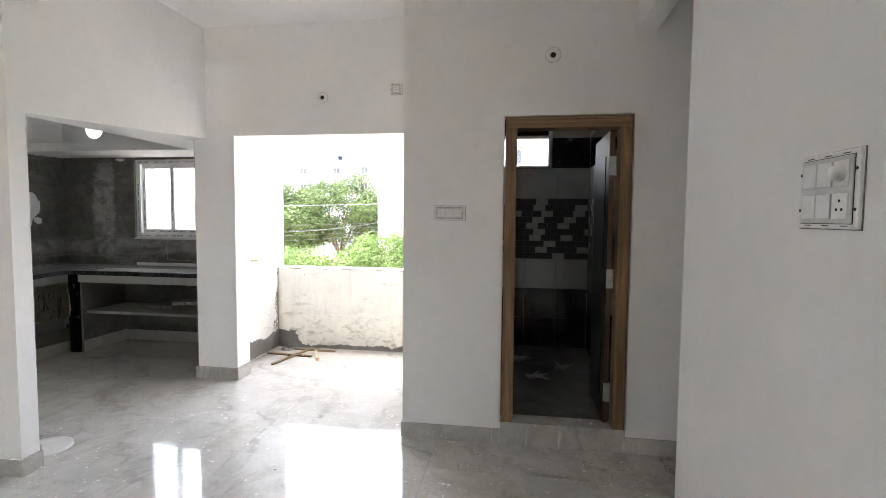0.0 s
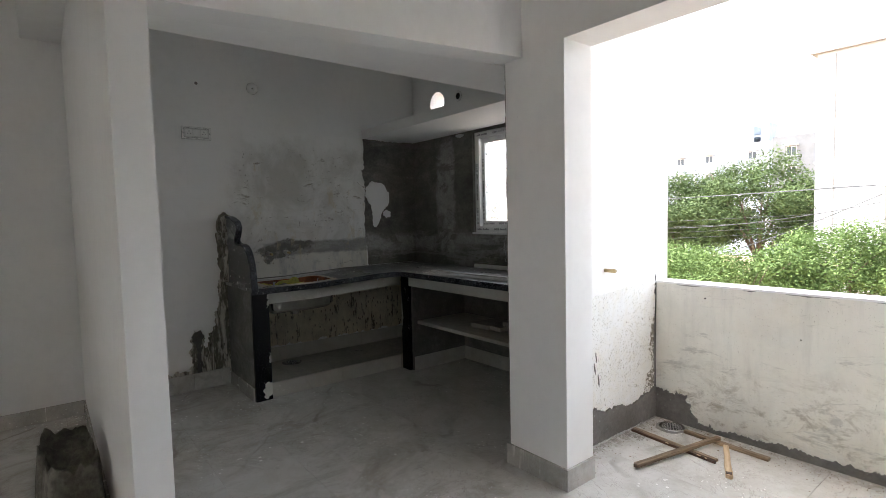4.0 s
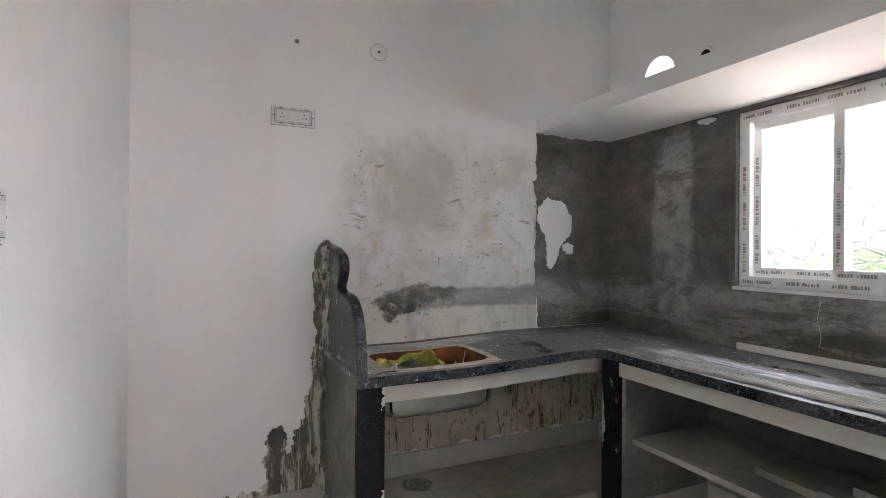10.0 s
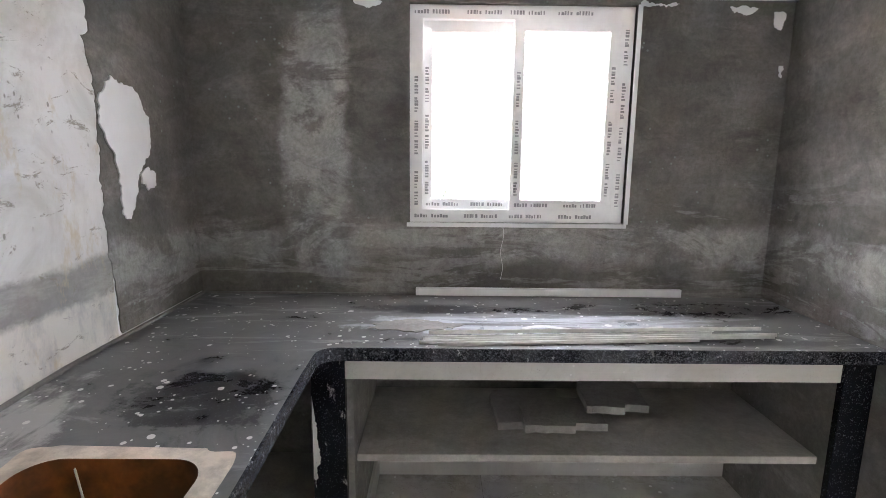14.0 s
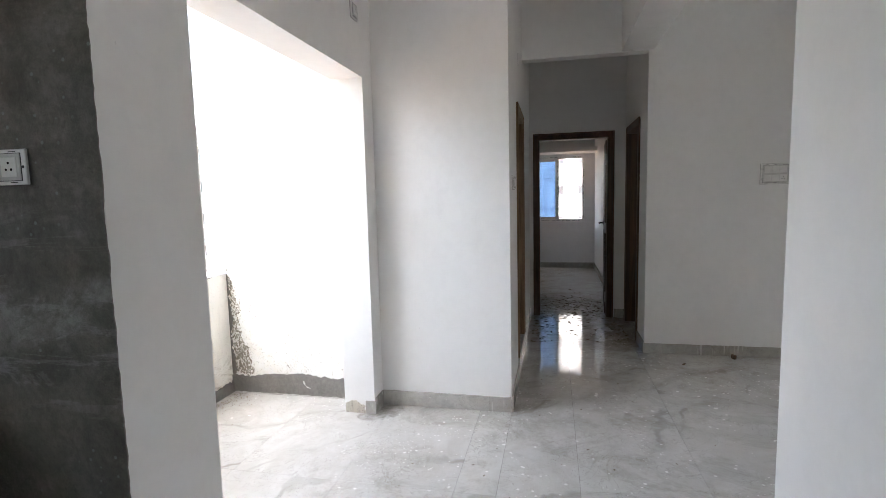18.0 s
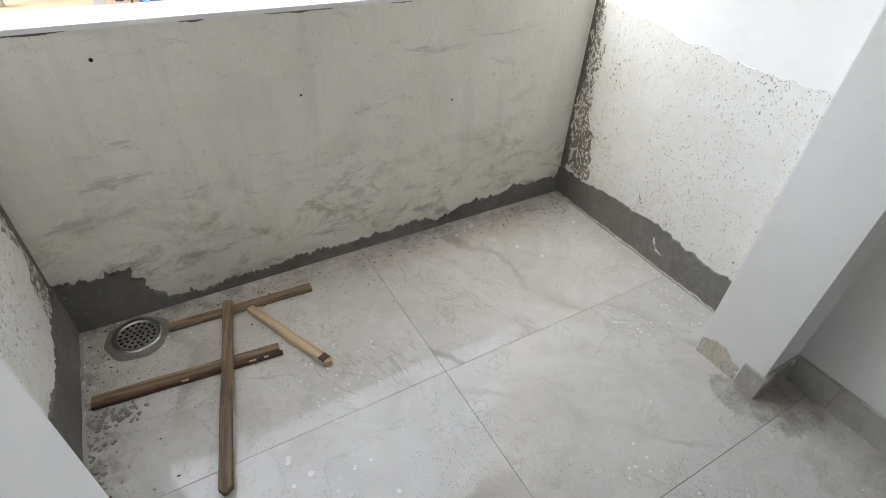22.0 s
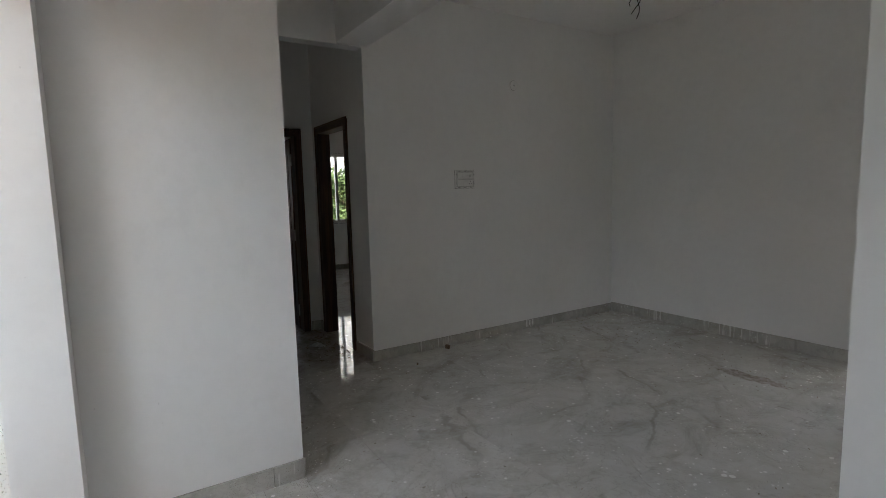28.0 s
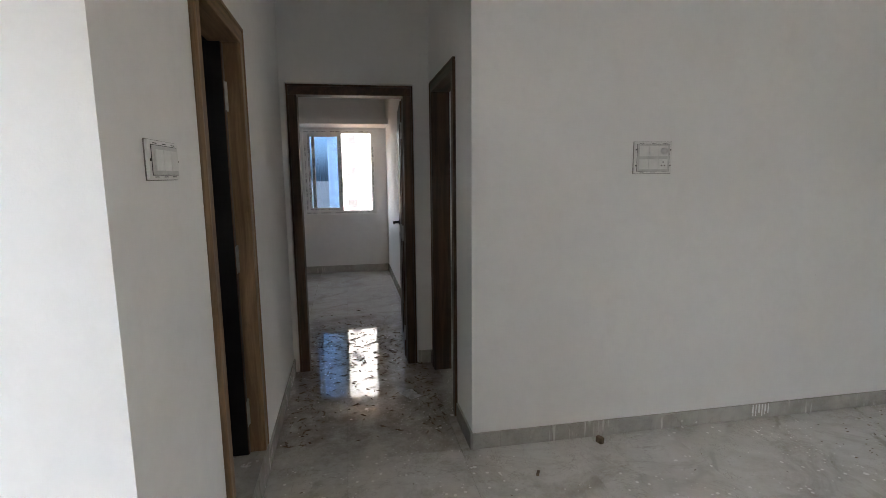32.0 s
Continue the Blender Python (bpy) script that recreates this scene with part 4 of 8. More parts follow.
torn = ragged([(5.36, 1.66, 1), (5.43, 1.735, 1), (5.56, 1.70, 1), (5.63, 1.62, 1), (5.615, 1.5, 1), (5.56, 1.44, 1), (5.53, 1.40, 1), (5.47, 1.27, 1), (5.43, 1.29, 1), (5.42, 1.45, 1), (5.38, 1.53, 1)], 0.015, 0.009, 11, 0.009)
solid("putty_patch", baked(torn, on_x(KW, 1)), "paint", "torn white putty patch on dark cement", "plaster", kind="structure")
blob = ragged([(5.55, 1.42, 1), (5.60, 1.445, 1), (5.645, 1.42, 1), (5.64, 1.375, 1), (5.59, 1.36, 1), (5.555, 1.385, 1)], 0.012, 0.007, 12, 0.009)
solid("putty_patch", baked(blob, on_x(KW, 1)), "paint", "small white putty blob on dark cement", "plaster", kind="structure")
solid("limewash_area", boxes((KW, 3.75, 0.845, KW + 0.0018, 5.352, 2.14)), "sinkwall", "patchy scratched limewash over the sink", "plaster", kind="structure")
under = ragged([(4.05, 0.24, 1), (KN, 0.24, 1), (KN, 0.86, 0), (4.05, 0.86, 0)], 0.03, 0.014, 15, 0.003)
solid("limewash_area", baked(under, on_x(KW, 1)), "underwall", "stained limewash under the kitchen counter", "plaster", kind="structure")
scar = ragged([(3.70, 0.11, 1), (4.03, 0.11, 0), (4.03, 0.9, 1), (3.95, 0.88, 1), (3.93, 0.66, 1), (3.86, 0.42, 1), (3.82, 0.33, 1), (3.80, 0.47, 1), (3.74, 0.49, 1), (3.72, 0.35, 1)], 0.014, 0.014, 17, 0.004)
solid("cement_scar", baked(scar, on_x(KW, 1)), "drip", "ragged cement scar beside the counter end", "plaster", kind="structure")
scar2 = ragged([(3.745, 0.12, 1), (3.79, 0.12, 1), (3.785, 0.36, 1), (3.815, 0.43, 1), (3.79, 0.485, 1), (3.74, 0.47, 1), (3.725, 0.42, 1), (3.75, 0.36, 1)], 0.012, 0.006, 18, 0.008)
solid("cement_scar", baked(scar2, on_x(KW, 1)), "darkcement", "dark cement over a buried waste pipe", "plaster", kind="structure")
dirt_line = ragged([(KS + 0.02, 0.13, 0), (4.0, 0.13, 0), (4.0, 0.17, 1), (3.7, 0.158, 1), (3.45, 0.172, 1), (3.3, 0.15, 1), (KS + 0.02, 0.155, 1)], 0.012, 0.012, 20, 0.002)
solid("cement_scar", baked(dirt_line, on_x(KW, 1)), "drip", "dirty cement line above the kitchen skirting", "plaster", kind="structure")
for k, (x, z, w, h) in enumerate(((-2.05, 2.10, 0.12, 0.03), (-1.9, 2.06, 0.05, 0.07), (-2.4, 2.118, 0.16, 0.018), (-3.6, 2.112, 0.12, 0.02), (-1.87, 1.86, 0.02, 0.05))):
    o = ragged([(x - w / 2, z + h / 2, 1), (x - w / 3, z - h / 3, 1), (x + w / 6, z - h / 2, 1), (x + w / 2, z + h / 4, 1), (x + w / 3, z + h / 2, 1)], 0.008, 0.006, 90 + k, 0.005)
    solid("putty_patch", baked(o, on_y(KN, -1)), "paint", "white putty remnant on dark cement", "plaster", kind="structure")

# balcony: mortar-spotted lower walls, cement plinth bands
sp_e = ragged([(4.985, 0.0, 0), (PY, 0.0, 0), (PY, 0.86, 0), (5.85, 0.84, 1), (5.3, 0.80, 1), (4.985, 0.815, 0)], 0.03, 0.006, 21, 0.002)
solid("plaster_area", baked(sp_e, on_x(BE, -1)), "flung", "white plaster spotted with flung mortar", "plaster", kind="structure")
sp_w = ragged([(4.985, 0.0, 0), (PY, 0.0, 0), (PY, 0.93, 0), (5.6, 0.90, 1), (4.985, 0.85, 0)], 0.03, 0.006, 22, 0.002)
solid("plaster_area", baked(sp_w, on_x(BW, 1)), "flung", "white plaster spotted with flung mortar", "plaster", kind="structure")
pl_e = ragged([(4.985, 0.0, 0), (PY, 0.0, 0), (PY, 0.128, 1), (5.6, 0.15, 1), (5.42, 0.16, 1), (5.2, 0.14, 1), (4.985, 0.145, 0)], 0.012, 0.009, 23, 0.012)
solid("plinth_band", baked(pl_e, on_x(BE, -1)), "plinth", "grey cement plinth along the balcony wall", "plinth", kind="structure")
pl_w = ragged([(4.985, 0.0, 0), (PY, 0.0, 0), (PY, 0.185, 1), (5.7, 0.158, 1), (5.45, 0.17, 1), (5.27, 0.215, 1), (4.985, 0.2, 0)], 0.012, 0.01, 24, 0.012)
solid("plinth_band", baked(pl_w, on_x(BW, 1)), "plinth", "grey cement plinth along the balcony wall", "plinth", kind="structure")
pl_n = ragged([(BW, 0.0, 0), (BE, 0.0, 0), (BE, 0.075, 1), (0.1, 0.085, 1), (-0.07, 0.08, 1), (-0.3, 0.05, 1), (-0.7, 0.042, 1), (-1.25, 0.03, 1), (-1.31, 0.05, 1), (-1.335, 0.03, 1), (-1.385, 0.06, 1), (-1.45, 0.195, 1), (-1.52, 0.205, 1), (-1.555, 0.18, 1), (BW, 0.195, 0)], 0.011, 0.012, 25, 0.012)
solid("plinth_band", baked(pl_n, on_y(PY, -1)), "plinth", "ragged grey cement plinth below the parapet", "plinth", kind="structure")
crack_e = ragged([(5.80, 0.14, 1), (PY, 0.14, 0), (PY, 0.9, 1), (5.93, 0.84, 1), (5.87, 0.7, 1), (5.9, 0.5, 1), (5.82, 0.3, 1)], 0.014, 0.014, 26, 0.003)
solid("cement_scar", baked(crack_e, on_x(BE, -1)), "flunghard", "crusted broken plaster in the balcony corner", "plaster", kind="structure")
crack_w = ragged([(5.80, 0.16, 1), (PY, 0.16, 0), (PY, 0.9, 1), (5.955, 0.7, 1), (5.88, 0.5, 1), (5.92, 0.35, 1), (5.84, 0.27, 1)], 0.014, 0.014, 27, 0.003)
solid("cement_scar", baked(crack_w, on_x(BW, 1)), "flunghard", "crusted broken plaster in the balcony corner", "plaster", kind="structure")
for side, x, into, seed in (("east", BE, -1, 61), ("west", BW, 1, 62)):
    slit = ragged([(5.94, 0.14, 1), (PY, 0.14, 0), (PY, 0.95, 1), (5.962, 0.92, 1), (5.955, 0.7, 1), (5.945, 0.5, 1), (5.958, 0.3, 1)], 0.012, 0.012, seed, 0.005)
    solid("cement_scar", baked(slit, on_x(x, into)), "plinth", "dark cement joint beside the parapet", "plaster", kind="structure")
for k, (x, w) in enumerate(((-1.45, 0.16), (-1.1, 0.07), (-0.82, 0.2), (-0.5, 0.09), (-0.2, 0.14), (0.1, 0.1))):
    chip = ragged([(x - w / 2, 0.894, 0), (x + w / 2, 0.894, 1), (x + w / 3, 0.891, 1), (x, 0.889 - 0.001 * (k % 3), 1), (x - w / 3, 0.891, 1)], 0.006, 0.0016, 110 + k, 0.002)
    solid("edge_chip", baked(chip, on_y(PY, -1)), "plinth", "dark chipped line below the parapet cap", "plaster", kind="structure")
gouges = [(5.3075, 0.517, -81, 0.6), (5.295, 0.4525, -79, 0.75), (5.3315, 0.3755, -82, 0.8)]
for k, (y, z, a, size) in enumerate(gouges):
    g = ragged([(-0.052, 0.0, 1), (-0.025, -0.006, 1), (0.02, -0.007, 1), (0.048, 0.0, 1), (0.02, 0.007, 1), (-0.03, 0.005, 1)], 0.008, 0.0016, 70 + k, 0.003)
    solid("mortar_streak", baked(g, on_x(BW + 0.0012, 1) @ Matrix.Translation((y, z, 0)) @ Matrix.Rotation(radians(a), 4, "Z") @ Matrix.Diagonal((size, size, 1, 1))), "plinth", "dark streak of flung mortar on the balcony wall", "plaster", kind="structure")
stub = ragged([(4.834, 0.0, 0), (4.975, 0.0, 0), (4.975, 0.06, 1), (4.9, 0.085, 1), (4.834, 0.05, 1)], 0.012, 0.008, 75, 0.006)
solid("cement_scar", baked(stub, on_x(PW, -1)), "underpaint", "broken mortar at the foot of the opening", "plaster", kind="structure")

for k, (x, into, y0) in enumerate(((BE - 0.012, -1, 5.0), (BW + 0.012, 1, 5.05))):
    fillet = ragged([(y0, 0.0, 0), (5.95, 0.0, 0), (5.95, 0.006, 1), (5.5, 0.008, 1), (y0, 0.006, 1)], 0.012, 0.0035, 130 + k, 0.008)
    solid("mortar_fillet", baked(fillet, on_x(x, into)), "skirt", "thin pale mortar line at the foot of the plinth", "mortar", kind="structure")
brushed = ragged([(-0.03, -0.02, 1), (0.012, 0.0, 1), (0.03, 0.035, 1), (0.022, 0.005, 1), (0.008, -0.02, 1)], 0.006, 0.006, 140, 0.001)
solid("paint_mark", baked(brushed, on_x(BE - 0.012, -1) @ Matrix.Translation((5.36, 0.08, 0))), "oldpaint", "white brush mark on the cement plinth", "paint", kind="structure")

# bathroom wall tiles in bands: each tile a piece
bath_n = solid("bathroom_wall_tiles", boxes((0.44, 5.972, 0.135, 1.735, 5.978, 2.0)), "midcement", "bathroom wall tiles in black, white and mosaic bands", "wall tiles", kind="structure")
bath_e = solid("bathroom_wall_tiles", boxes((1.729, 4.0, 0.135, 1.733, 5.972, 2.6)), "midcement", "bathroom wall tiles in black, white and mosaic bands", "wall tiles", kind="structure")
TILE_MESH = {}


def slab(w, h, d, material, key="tile"):
    """A shared box mesh, centred on w and h, d thick."""
    k = (round(w, 3), round(h, 3), round(d, 3), material)
    if k not in TILE_MESH:
        TILE_MESH[k] = finish(boxes((-w / 2, -h / 2, 0, w / 2, h / 2, d)), key, material)
    return TILE_MESH[k]


def piece(name, mesh, parent, m):
    ob = new(name, mesh)
    ob.parent = parent
    ob.matrix_basis = m
    return ob


def band_tiles(parent, plane, u0, u1, rows, du):
    for v0, v1, material in rows:
        n = max(1, round((u1 - u0) / du))
        w = (u1 - u0) / n
        for i in range(n):
            m = plane @ Matrix.Translation((u0 + (i + 0.5) * w, (v0 + v1) / 2, 0.0))
            piece("wall_tile", slab(w - 0.003, v1 - v0 - 0.003, 0.006, material), parent, m)


BANDS = [(0.135, 0.44, "blacktile"), (0.44, 0.748, "blacktile"), (0.748, 1.058, "whitetile"), (1.678, 1.99, "whitetile")]
HIGH = [(1.99, 2.30, "blacktile"), (2.30, 2.6, "whitetile")]
band_tiles(bath_n, on_y(5.972, -1), 0.445, 1.722, BANDS, 0.3)
band_tiles(bath_e, on_x(1.729, -1), 4.0, 5.965, BANDS + HIGH, 0.3)
band_tiles(bath_n, on_y(5.976, -1), 1.342, 1.722, HIGH, 0.3)
for parent, plane, u0, u1 in ((bath_n, on_y(5.972, -1), 0.445, 1.722), (bath_e, on_x(1.729, -1), 4.0, 5.965)):
    nrow = 10
    h = (1.678 - 1.058) / nrow
    rg3 = random.Random(33)
    for r in range(nrow):
        u = u0 - (0.0, 0.075, 0.11, 0.04)[r % 4]
        since = r % 3
        while u < u1:
            light = since > 1 and (since > 3 or rg3.random() < 0.4)
            since = 0 if light else since + 1
            w = 0.12 if light else 0.1
            a, b = max(u, u0), min(u + w, u1)
            if b - a > 0.02:
                piece("mosaic_tile", slab(b - a - 0.002, h - 0.002, 0.009 if light else rg3.choice((0.006, 0.009, 0.012)), "mosaiclight" if light else "mosaicdark"), parent,
                      plane @ Matrix.Translation(((a + b) / 2, 1.058 + (r + 0.5) * h, 0)))
            u += w

# ---- doors ----


def door_frame(name, label, m, width, z0, z1, depth, mats, bead=0.014):
    """Frame in the plane x-z, width along x from 0, front at y = 0, depth towards +y."""
    up, flat = mats
    d = thing(name, label, "door frame", m, kind="structure")
    part("jamb", boxes((0, -0.012, z0, 0.058, depth, z1 - 0.058), bevel=0.004), up, d)
    part("jamb", boxes((width - 0.058, -0.012, z0, width, depth, z1 - 0.058), bevel=0.004), up, d)
    part("head", boxes((0, -0.012, z1 - 0.058, width, depth, z1), bevel=0.004), flat, d)
    part("beading", boxes((-bead, -0.016, z0, 0.0, 0.0, z1 + bead), bevel=0.003), up, d)
    part("beading", boxes((width, -0.016, z0, width + bead, 0.0, z1 + bead), bevel=0.003), up, d)
    part("beading", boxes((0, -0.016, z1, width, 0.0, z1 + bead), bevel=0.003), flat, d)
    return d


def hinge(parent, z, side=1):
    """A butt hinge with a knuckle, at the leaf's hinge edge."""
    bm = boxes((-0.003, -0.003, z - 0.06, 0.032, 0.0, z + 0.06), (-0.003, -0.003, z - 0.06, 0.0, 0.036, z + 0.06))
    tube(bm, (0, -0.004, z - 0.062), (0, -0.004, z + 0.062), 0.006)
    h = part("hinge", bm, "hinge", parent, "grey steel butt hinge")
    for dz in (-0.04, 0.0, 0.04):
        s = bmesh.new()
        tube(s, (0.018, -0.004, z + dz), (0.018, -0.0025, z + dz), 0.004, seg=8)
        part("screw", s, "switchgap", h)


def leaf(name, label, m, width, z0, z1, material, edge, handle=None):
    """Door leaf hinged at x = 0, along +x, 35 mm thick towards +y; panels raised on both sides."""
    d = thing(name, label, "door", m)
    part("panel", boxes((0.004, 0.003, z0, width, 0.035, z1), bevel=0.003), material, d)
    part("edge_strip", boxes((0.0, 0.004, z0 + 0.004, 0.004, 0.034, z1 - 0.004)), edge, d, "raw wooden door edge")
    h = (z1 - z0)
    for a, b in ((0.08, 0.47), (0.53, 0.92)):
        for y0, y1 in ((-0.003, 0.003), (0.035, 0.041)):
            part("raised_panel", boxes((0.12, y0, z0 + h * a, width - 0.12, y1, z0 + h * b), bevel=0.0025), material, d)
    for z in (z0 + 0.2, z0 + h * 0.5, z1 - 0.22):
        hinge(d, z)
    if handle is not None:
        hx = width - 0.065
        for s, y in ((-1, 0.0), (1, 0.038)):
            bm = bmesh.new()
            tube(bm, (hx, y - 0.004, handle), (hx, y + 0.004, handle), 0.026, seg=16)
            tube(bm, (hx, y, handle), (hx, y + s * 0.05, handle), 0.009)
            tube(bm, (hx, y + s * 0.05, handle), (hx - 0.11, y + s * 0.05, handle - 0.006), 0.009, 0.007)
            part("lever_handle", bm, "cable", d, "black lever door handle", True)
    return d


door_frame("door_1", "pale teak bathroom door frame, unpolished", pose(0.945, BY, 0), 0.742, 0.15, 2.098, 0.12, ("teak", "teak_h"))
leaf("bathroom_door", "black laminated bathroom door standing open", pose(1.612, BY + 0.055, 0, 0, 0, 90), 0.62, 0.165, 2.03, "blackdoor", "darkteak")
solid("threshold", boxes((0.925, BY - 0.012, 0.0, 1.709, BY + 0.14, 0.149), bevel=0.003), "skirt", "grey marble threshold below the bathroom door", "threshold", kind="structure")
door_frame("door_2", "dark stained teak bedroom door frame", pose(CX, 3.822, 0, 0, 0, -90), 0.862, 0.0, 2.09, 0.12, ("darkteak", "darkteak_y"))
leaf("bedroom_door", "dark brown polished bedroom door standing open", pose(CX + 0.125, 2.992, 0, 0, 0, -4), 0.78, 0.012, 2.02, "browndoor", "darkteak", 1.04)
door_frame("door_3", "dark stained teak bedroom door frame", pose(2.898, CS, 0, 0, 0, 180), 0.806, 0.0, 2.098, 0.12, ("darkteak", "darkteak_x"))

# ---- windows ----


def upvc_window(name, label, m, w, h, sashes, tape=True):
    """Sliding window in the plane x-z, frame from 0, seen from -y; sashes: (x0, x1, y, glass)."""
    d = thing(name, label, "window", m, kind="structure")
    f = 0.055
    fr = part("window_frame", boxes((0, 0, 0, w, 0.09, f), (0, 0, h - f, w, 0.09, h), (0, 0, f, f, 0.09, h - f), (w - f, 0, f, w, 0.09, h - f)), "upvc", d)
    s = 0.045
    rng2 = random.Random(len(name) + int(w * 100))

    def printed(parent, x0, x1, z0, z1, y, upright):
        bm = bmesh.new()
        a, b = (z0, z1) if upright else (x0, x1)
        p = a + 0.02
        mid = (x0 + x1) / 2 if upright else (z0 + z1) / 2
        while p < b - 0.16:
            n = 12
            for i in range(n):
                if i == 5:
                    continue
                t0 = p + i * 0.0125
                lo, hi = mid - 0.008, mid + rng2.choice((0.008, 0.008, 0.004))
                if upright:
                    box(bm, lo, y - 0.0012, t0, hi, y - 0.0002, t0 + rng2.choice((0.005, 0.008, 0.01)))
                else:
                    box(bm, t0, y - 0.0012, lo, t0 + rng2.choice((0.005, 0.008, 0.01)), y - 0.0002, hi)
            p += n * 0.0125 + rng2.choice((0.03, 0.05, 0.07))
        if bm.verts:
            part("film_print", bm, "print", parent, "grey printed marks on protective film")

    if tape:
        printed(fr, 0, w, 0, f, 0.0, False)
        printed(fr, 0, w, h - f, h, 0.0, False)
        printed(fr, 0, f, f, h - f, 0.0, True)
        printed(fr, w - f, w, f, h - f, 0.0, True)
    for x0, x1, y, g in sashes:
        sash = part("sash", boxes((x0, y, f, x1, y + 0.035, f + s), (x0, y, h - f - s, x1, y + 0.035, h - f), (x0, y, f + s, x0 + s, y + 0.035, h - f - s), (x1 - s, y, f + s, x1, y + 0.035, h - f - s)), "upvc", d)
        if tape:
            printed(sash, x0, x1, f, f + s, y, False)
            printed(sash, x0, x0 + s, f + s, h - f - s, y, True)
            printed(sash, x1 - s, x1, f + s, h - f - s, y, True)
        if g:
            p = part("pane", boxes((x0 + s - 0.005, y + 0.014, f + s - 0.005, x1 - s + 0.005, y + 0.019, h - f - s + 0.005)), g, sash)
            p.visible_shadow = False
    return d


KWW, KWH = WX1 - WX0, WZ1 - WZ0
upvc_window("window_1", "white sliding kitchen window with leaf-patterned glass, film still on", pose(WX0, KN + 0.03, WZ0), KWW, KWH,
            [(0.05, 0.486, 0.035, "frost"), (0.441, KWW - 0.053, 0.002, "frost")])
solid("window_sill", boxes((WX0 - 0.012, KN - 0.006, WZ0 - 0.018, WX1 + 0.012, KN + 0.03, WZ0), (WX1, KN - 0.006, WZ0, WX1 + 0.018, KN + 0.03, WZ1)), "paint", "white putty line under the kitchen window", "window sill", kind="structure")
upvc_window("window_2", "white sliding bedroom window with a blue tinted pane", pose(EX + 0.02, 4.063, 0.885, 0, 0, -90), 1.046, 1.255,
            [(0.05, 0.54, 0.035, "blueglass"), (0.12, 0.56, 0.002, None)])
upvc_window("window_3", "white sliding bedroom window", pose(EX + 0.02, 1.62, 0.86, 0, 0, -90), 1.17, 1.38,
            [(0.05, 0.61, 0.035, "clear"), (0.56, 1.12, 0.002, "clear")])
w4 = thing("window_4", "small white bathroom ventilator with a dark upper panel", "window", pose(0.6, 5.985, 1.995), kind="structure")
part("window_frame", boxes((0, 0, 0, 0.738, 0.07, 0.022), (0, 0, 0.563, 0.738, 0.07, 0.585), (0, 0, 0.022, 0.03, 0.07, 0.563), (0.706, 0, 0.022, 0.738, 0.07, 0.563), (0.03, 0.01, 0.302, 0.706, 0.06, 0.332)), "upvc", w4)
part("pane", boxes((0.03, 0.03, 0.022, 0.706, 0.035, 0.302)), "clear", w4).visible_shadow = False
part("upper_panel", boxes((0.03, 0.028, 0.332, 0.706, 0.04, 0.563)), "browndoor", w4, "dark opaque panel")

# ---- kitchen counter ----
TOP, FW, FN = 0.885, -3.68, 5.28          # top; front edge of the west run; of the north run


def counter_outline():
    """L-shaped worktop with a rounded inner corner and the sink hole left out."""
    pts = [(KW + 0.005, 4.0), (FW, 4.0), (FW, FN - 0.06)]
    for i in range(1, 7):
        a = math.pi - i * math.pi / 12
        pts.append((FW + 0.06 + 0.06 * math.cos(a), FN - 0.06 + 0.06 * math.sin(a)))
    pts += [(KE - 0.005, FN), (KE - 0.005, KN - 0.005), (KW + 0.005, KN - 0.005)]
    return pts


SX0, SX1, SY0, SY1 = -4.125, -3.752, 4.152, 4.692   # sink hole


def sag(bm, floor=0.6):
    """The sink run was laid a little low: what stands above floor sinks towards its free end."""
    for y in (5.1, 4.5):
        bmesh.ops.bisect_plane(bm, geom=bm.verts[:] + bm.edges[:] + bm.faces[:], plane_co=(0, y, 0), plane_no=(0, 1, 0))
    for v in bm.verts:
        if v.co.z > floor and v.co.y < 5.1:
            v.co.z -= 0.027 * min(1.0, (5.1 - v.co.y) / 0.6)
    return bm



def rounded_rect(x0, y0, x1, y1, r, n=5):
    out = []
    for cx, cy, a0 in ((x1 - r, y1 - r, 0), (x0 + r, y1 - r, 90), (x0 + r, y0 + r, 180), (x1 - r, y0 + r, 270)):
        for i in range(n + 1):
            a = radians(a0 + 90 * i / n)
            out.append((cx + r * math.cos(a), cy + r * math.sin(a)))
    return out


def worktop_mesh():
    bm = bmesh.new()
    outer = [bm.verts.new((x, y, TOP)) for x, y in counter_outline()]
    inner = [bm.verts.new((x, y, TOP)) for x, y in rounded_rect(SX0, SY0, SX1, SY1, 0.06)]
    edges = []
    for loop in (outer, inner):
        edges += [bm.edges.new((loop[i], loop[(i + 1) % len(loop)])) for i in range(len(loop))]
    bmesh.ops.triangle_fill(bm, use_beauty=True, use_dissolve=False, edges=edges)
    ext = bmesh.ops.extrude_face_region(bm, geom=bm.faces[:])
    for g in ext["geom"]:
        if isinstance(g, bmesh.types.BMVert):
            g.co.z -= 0.022
    return bm


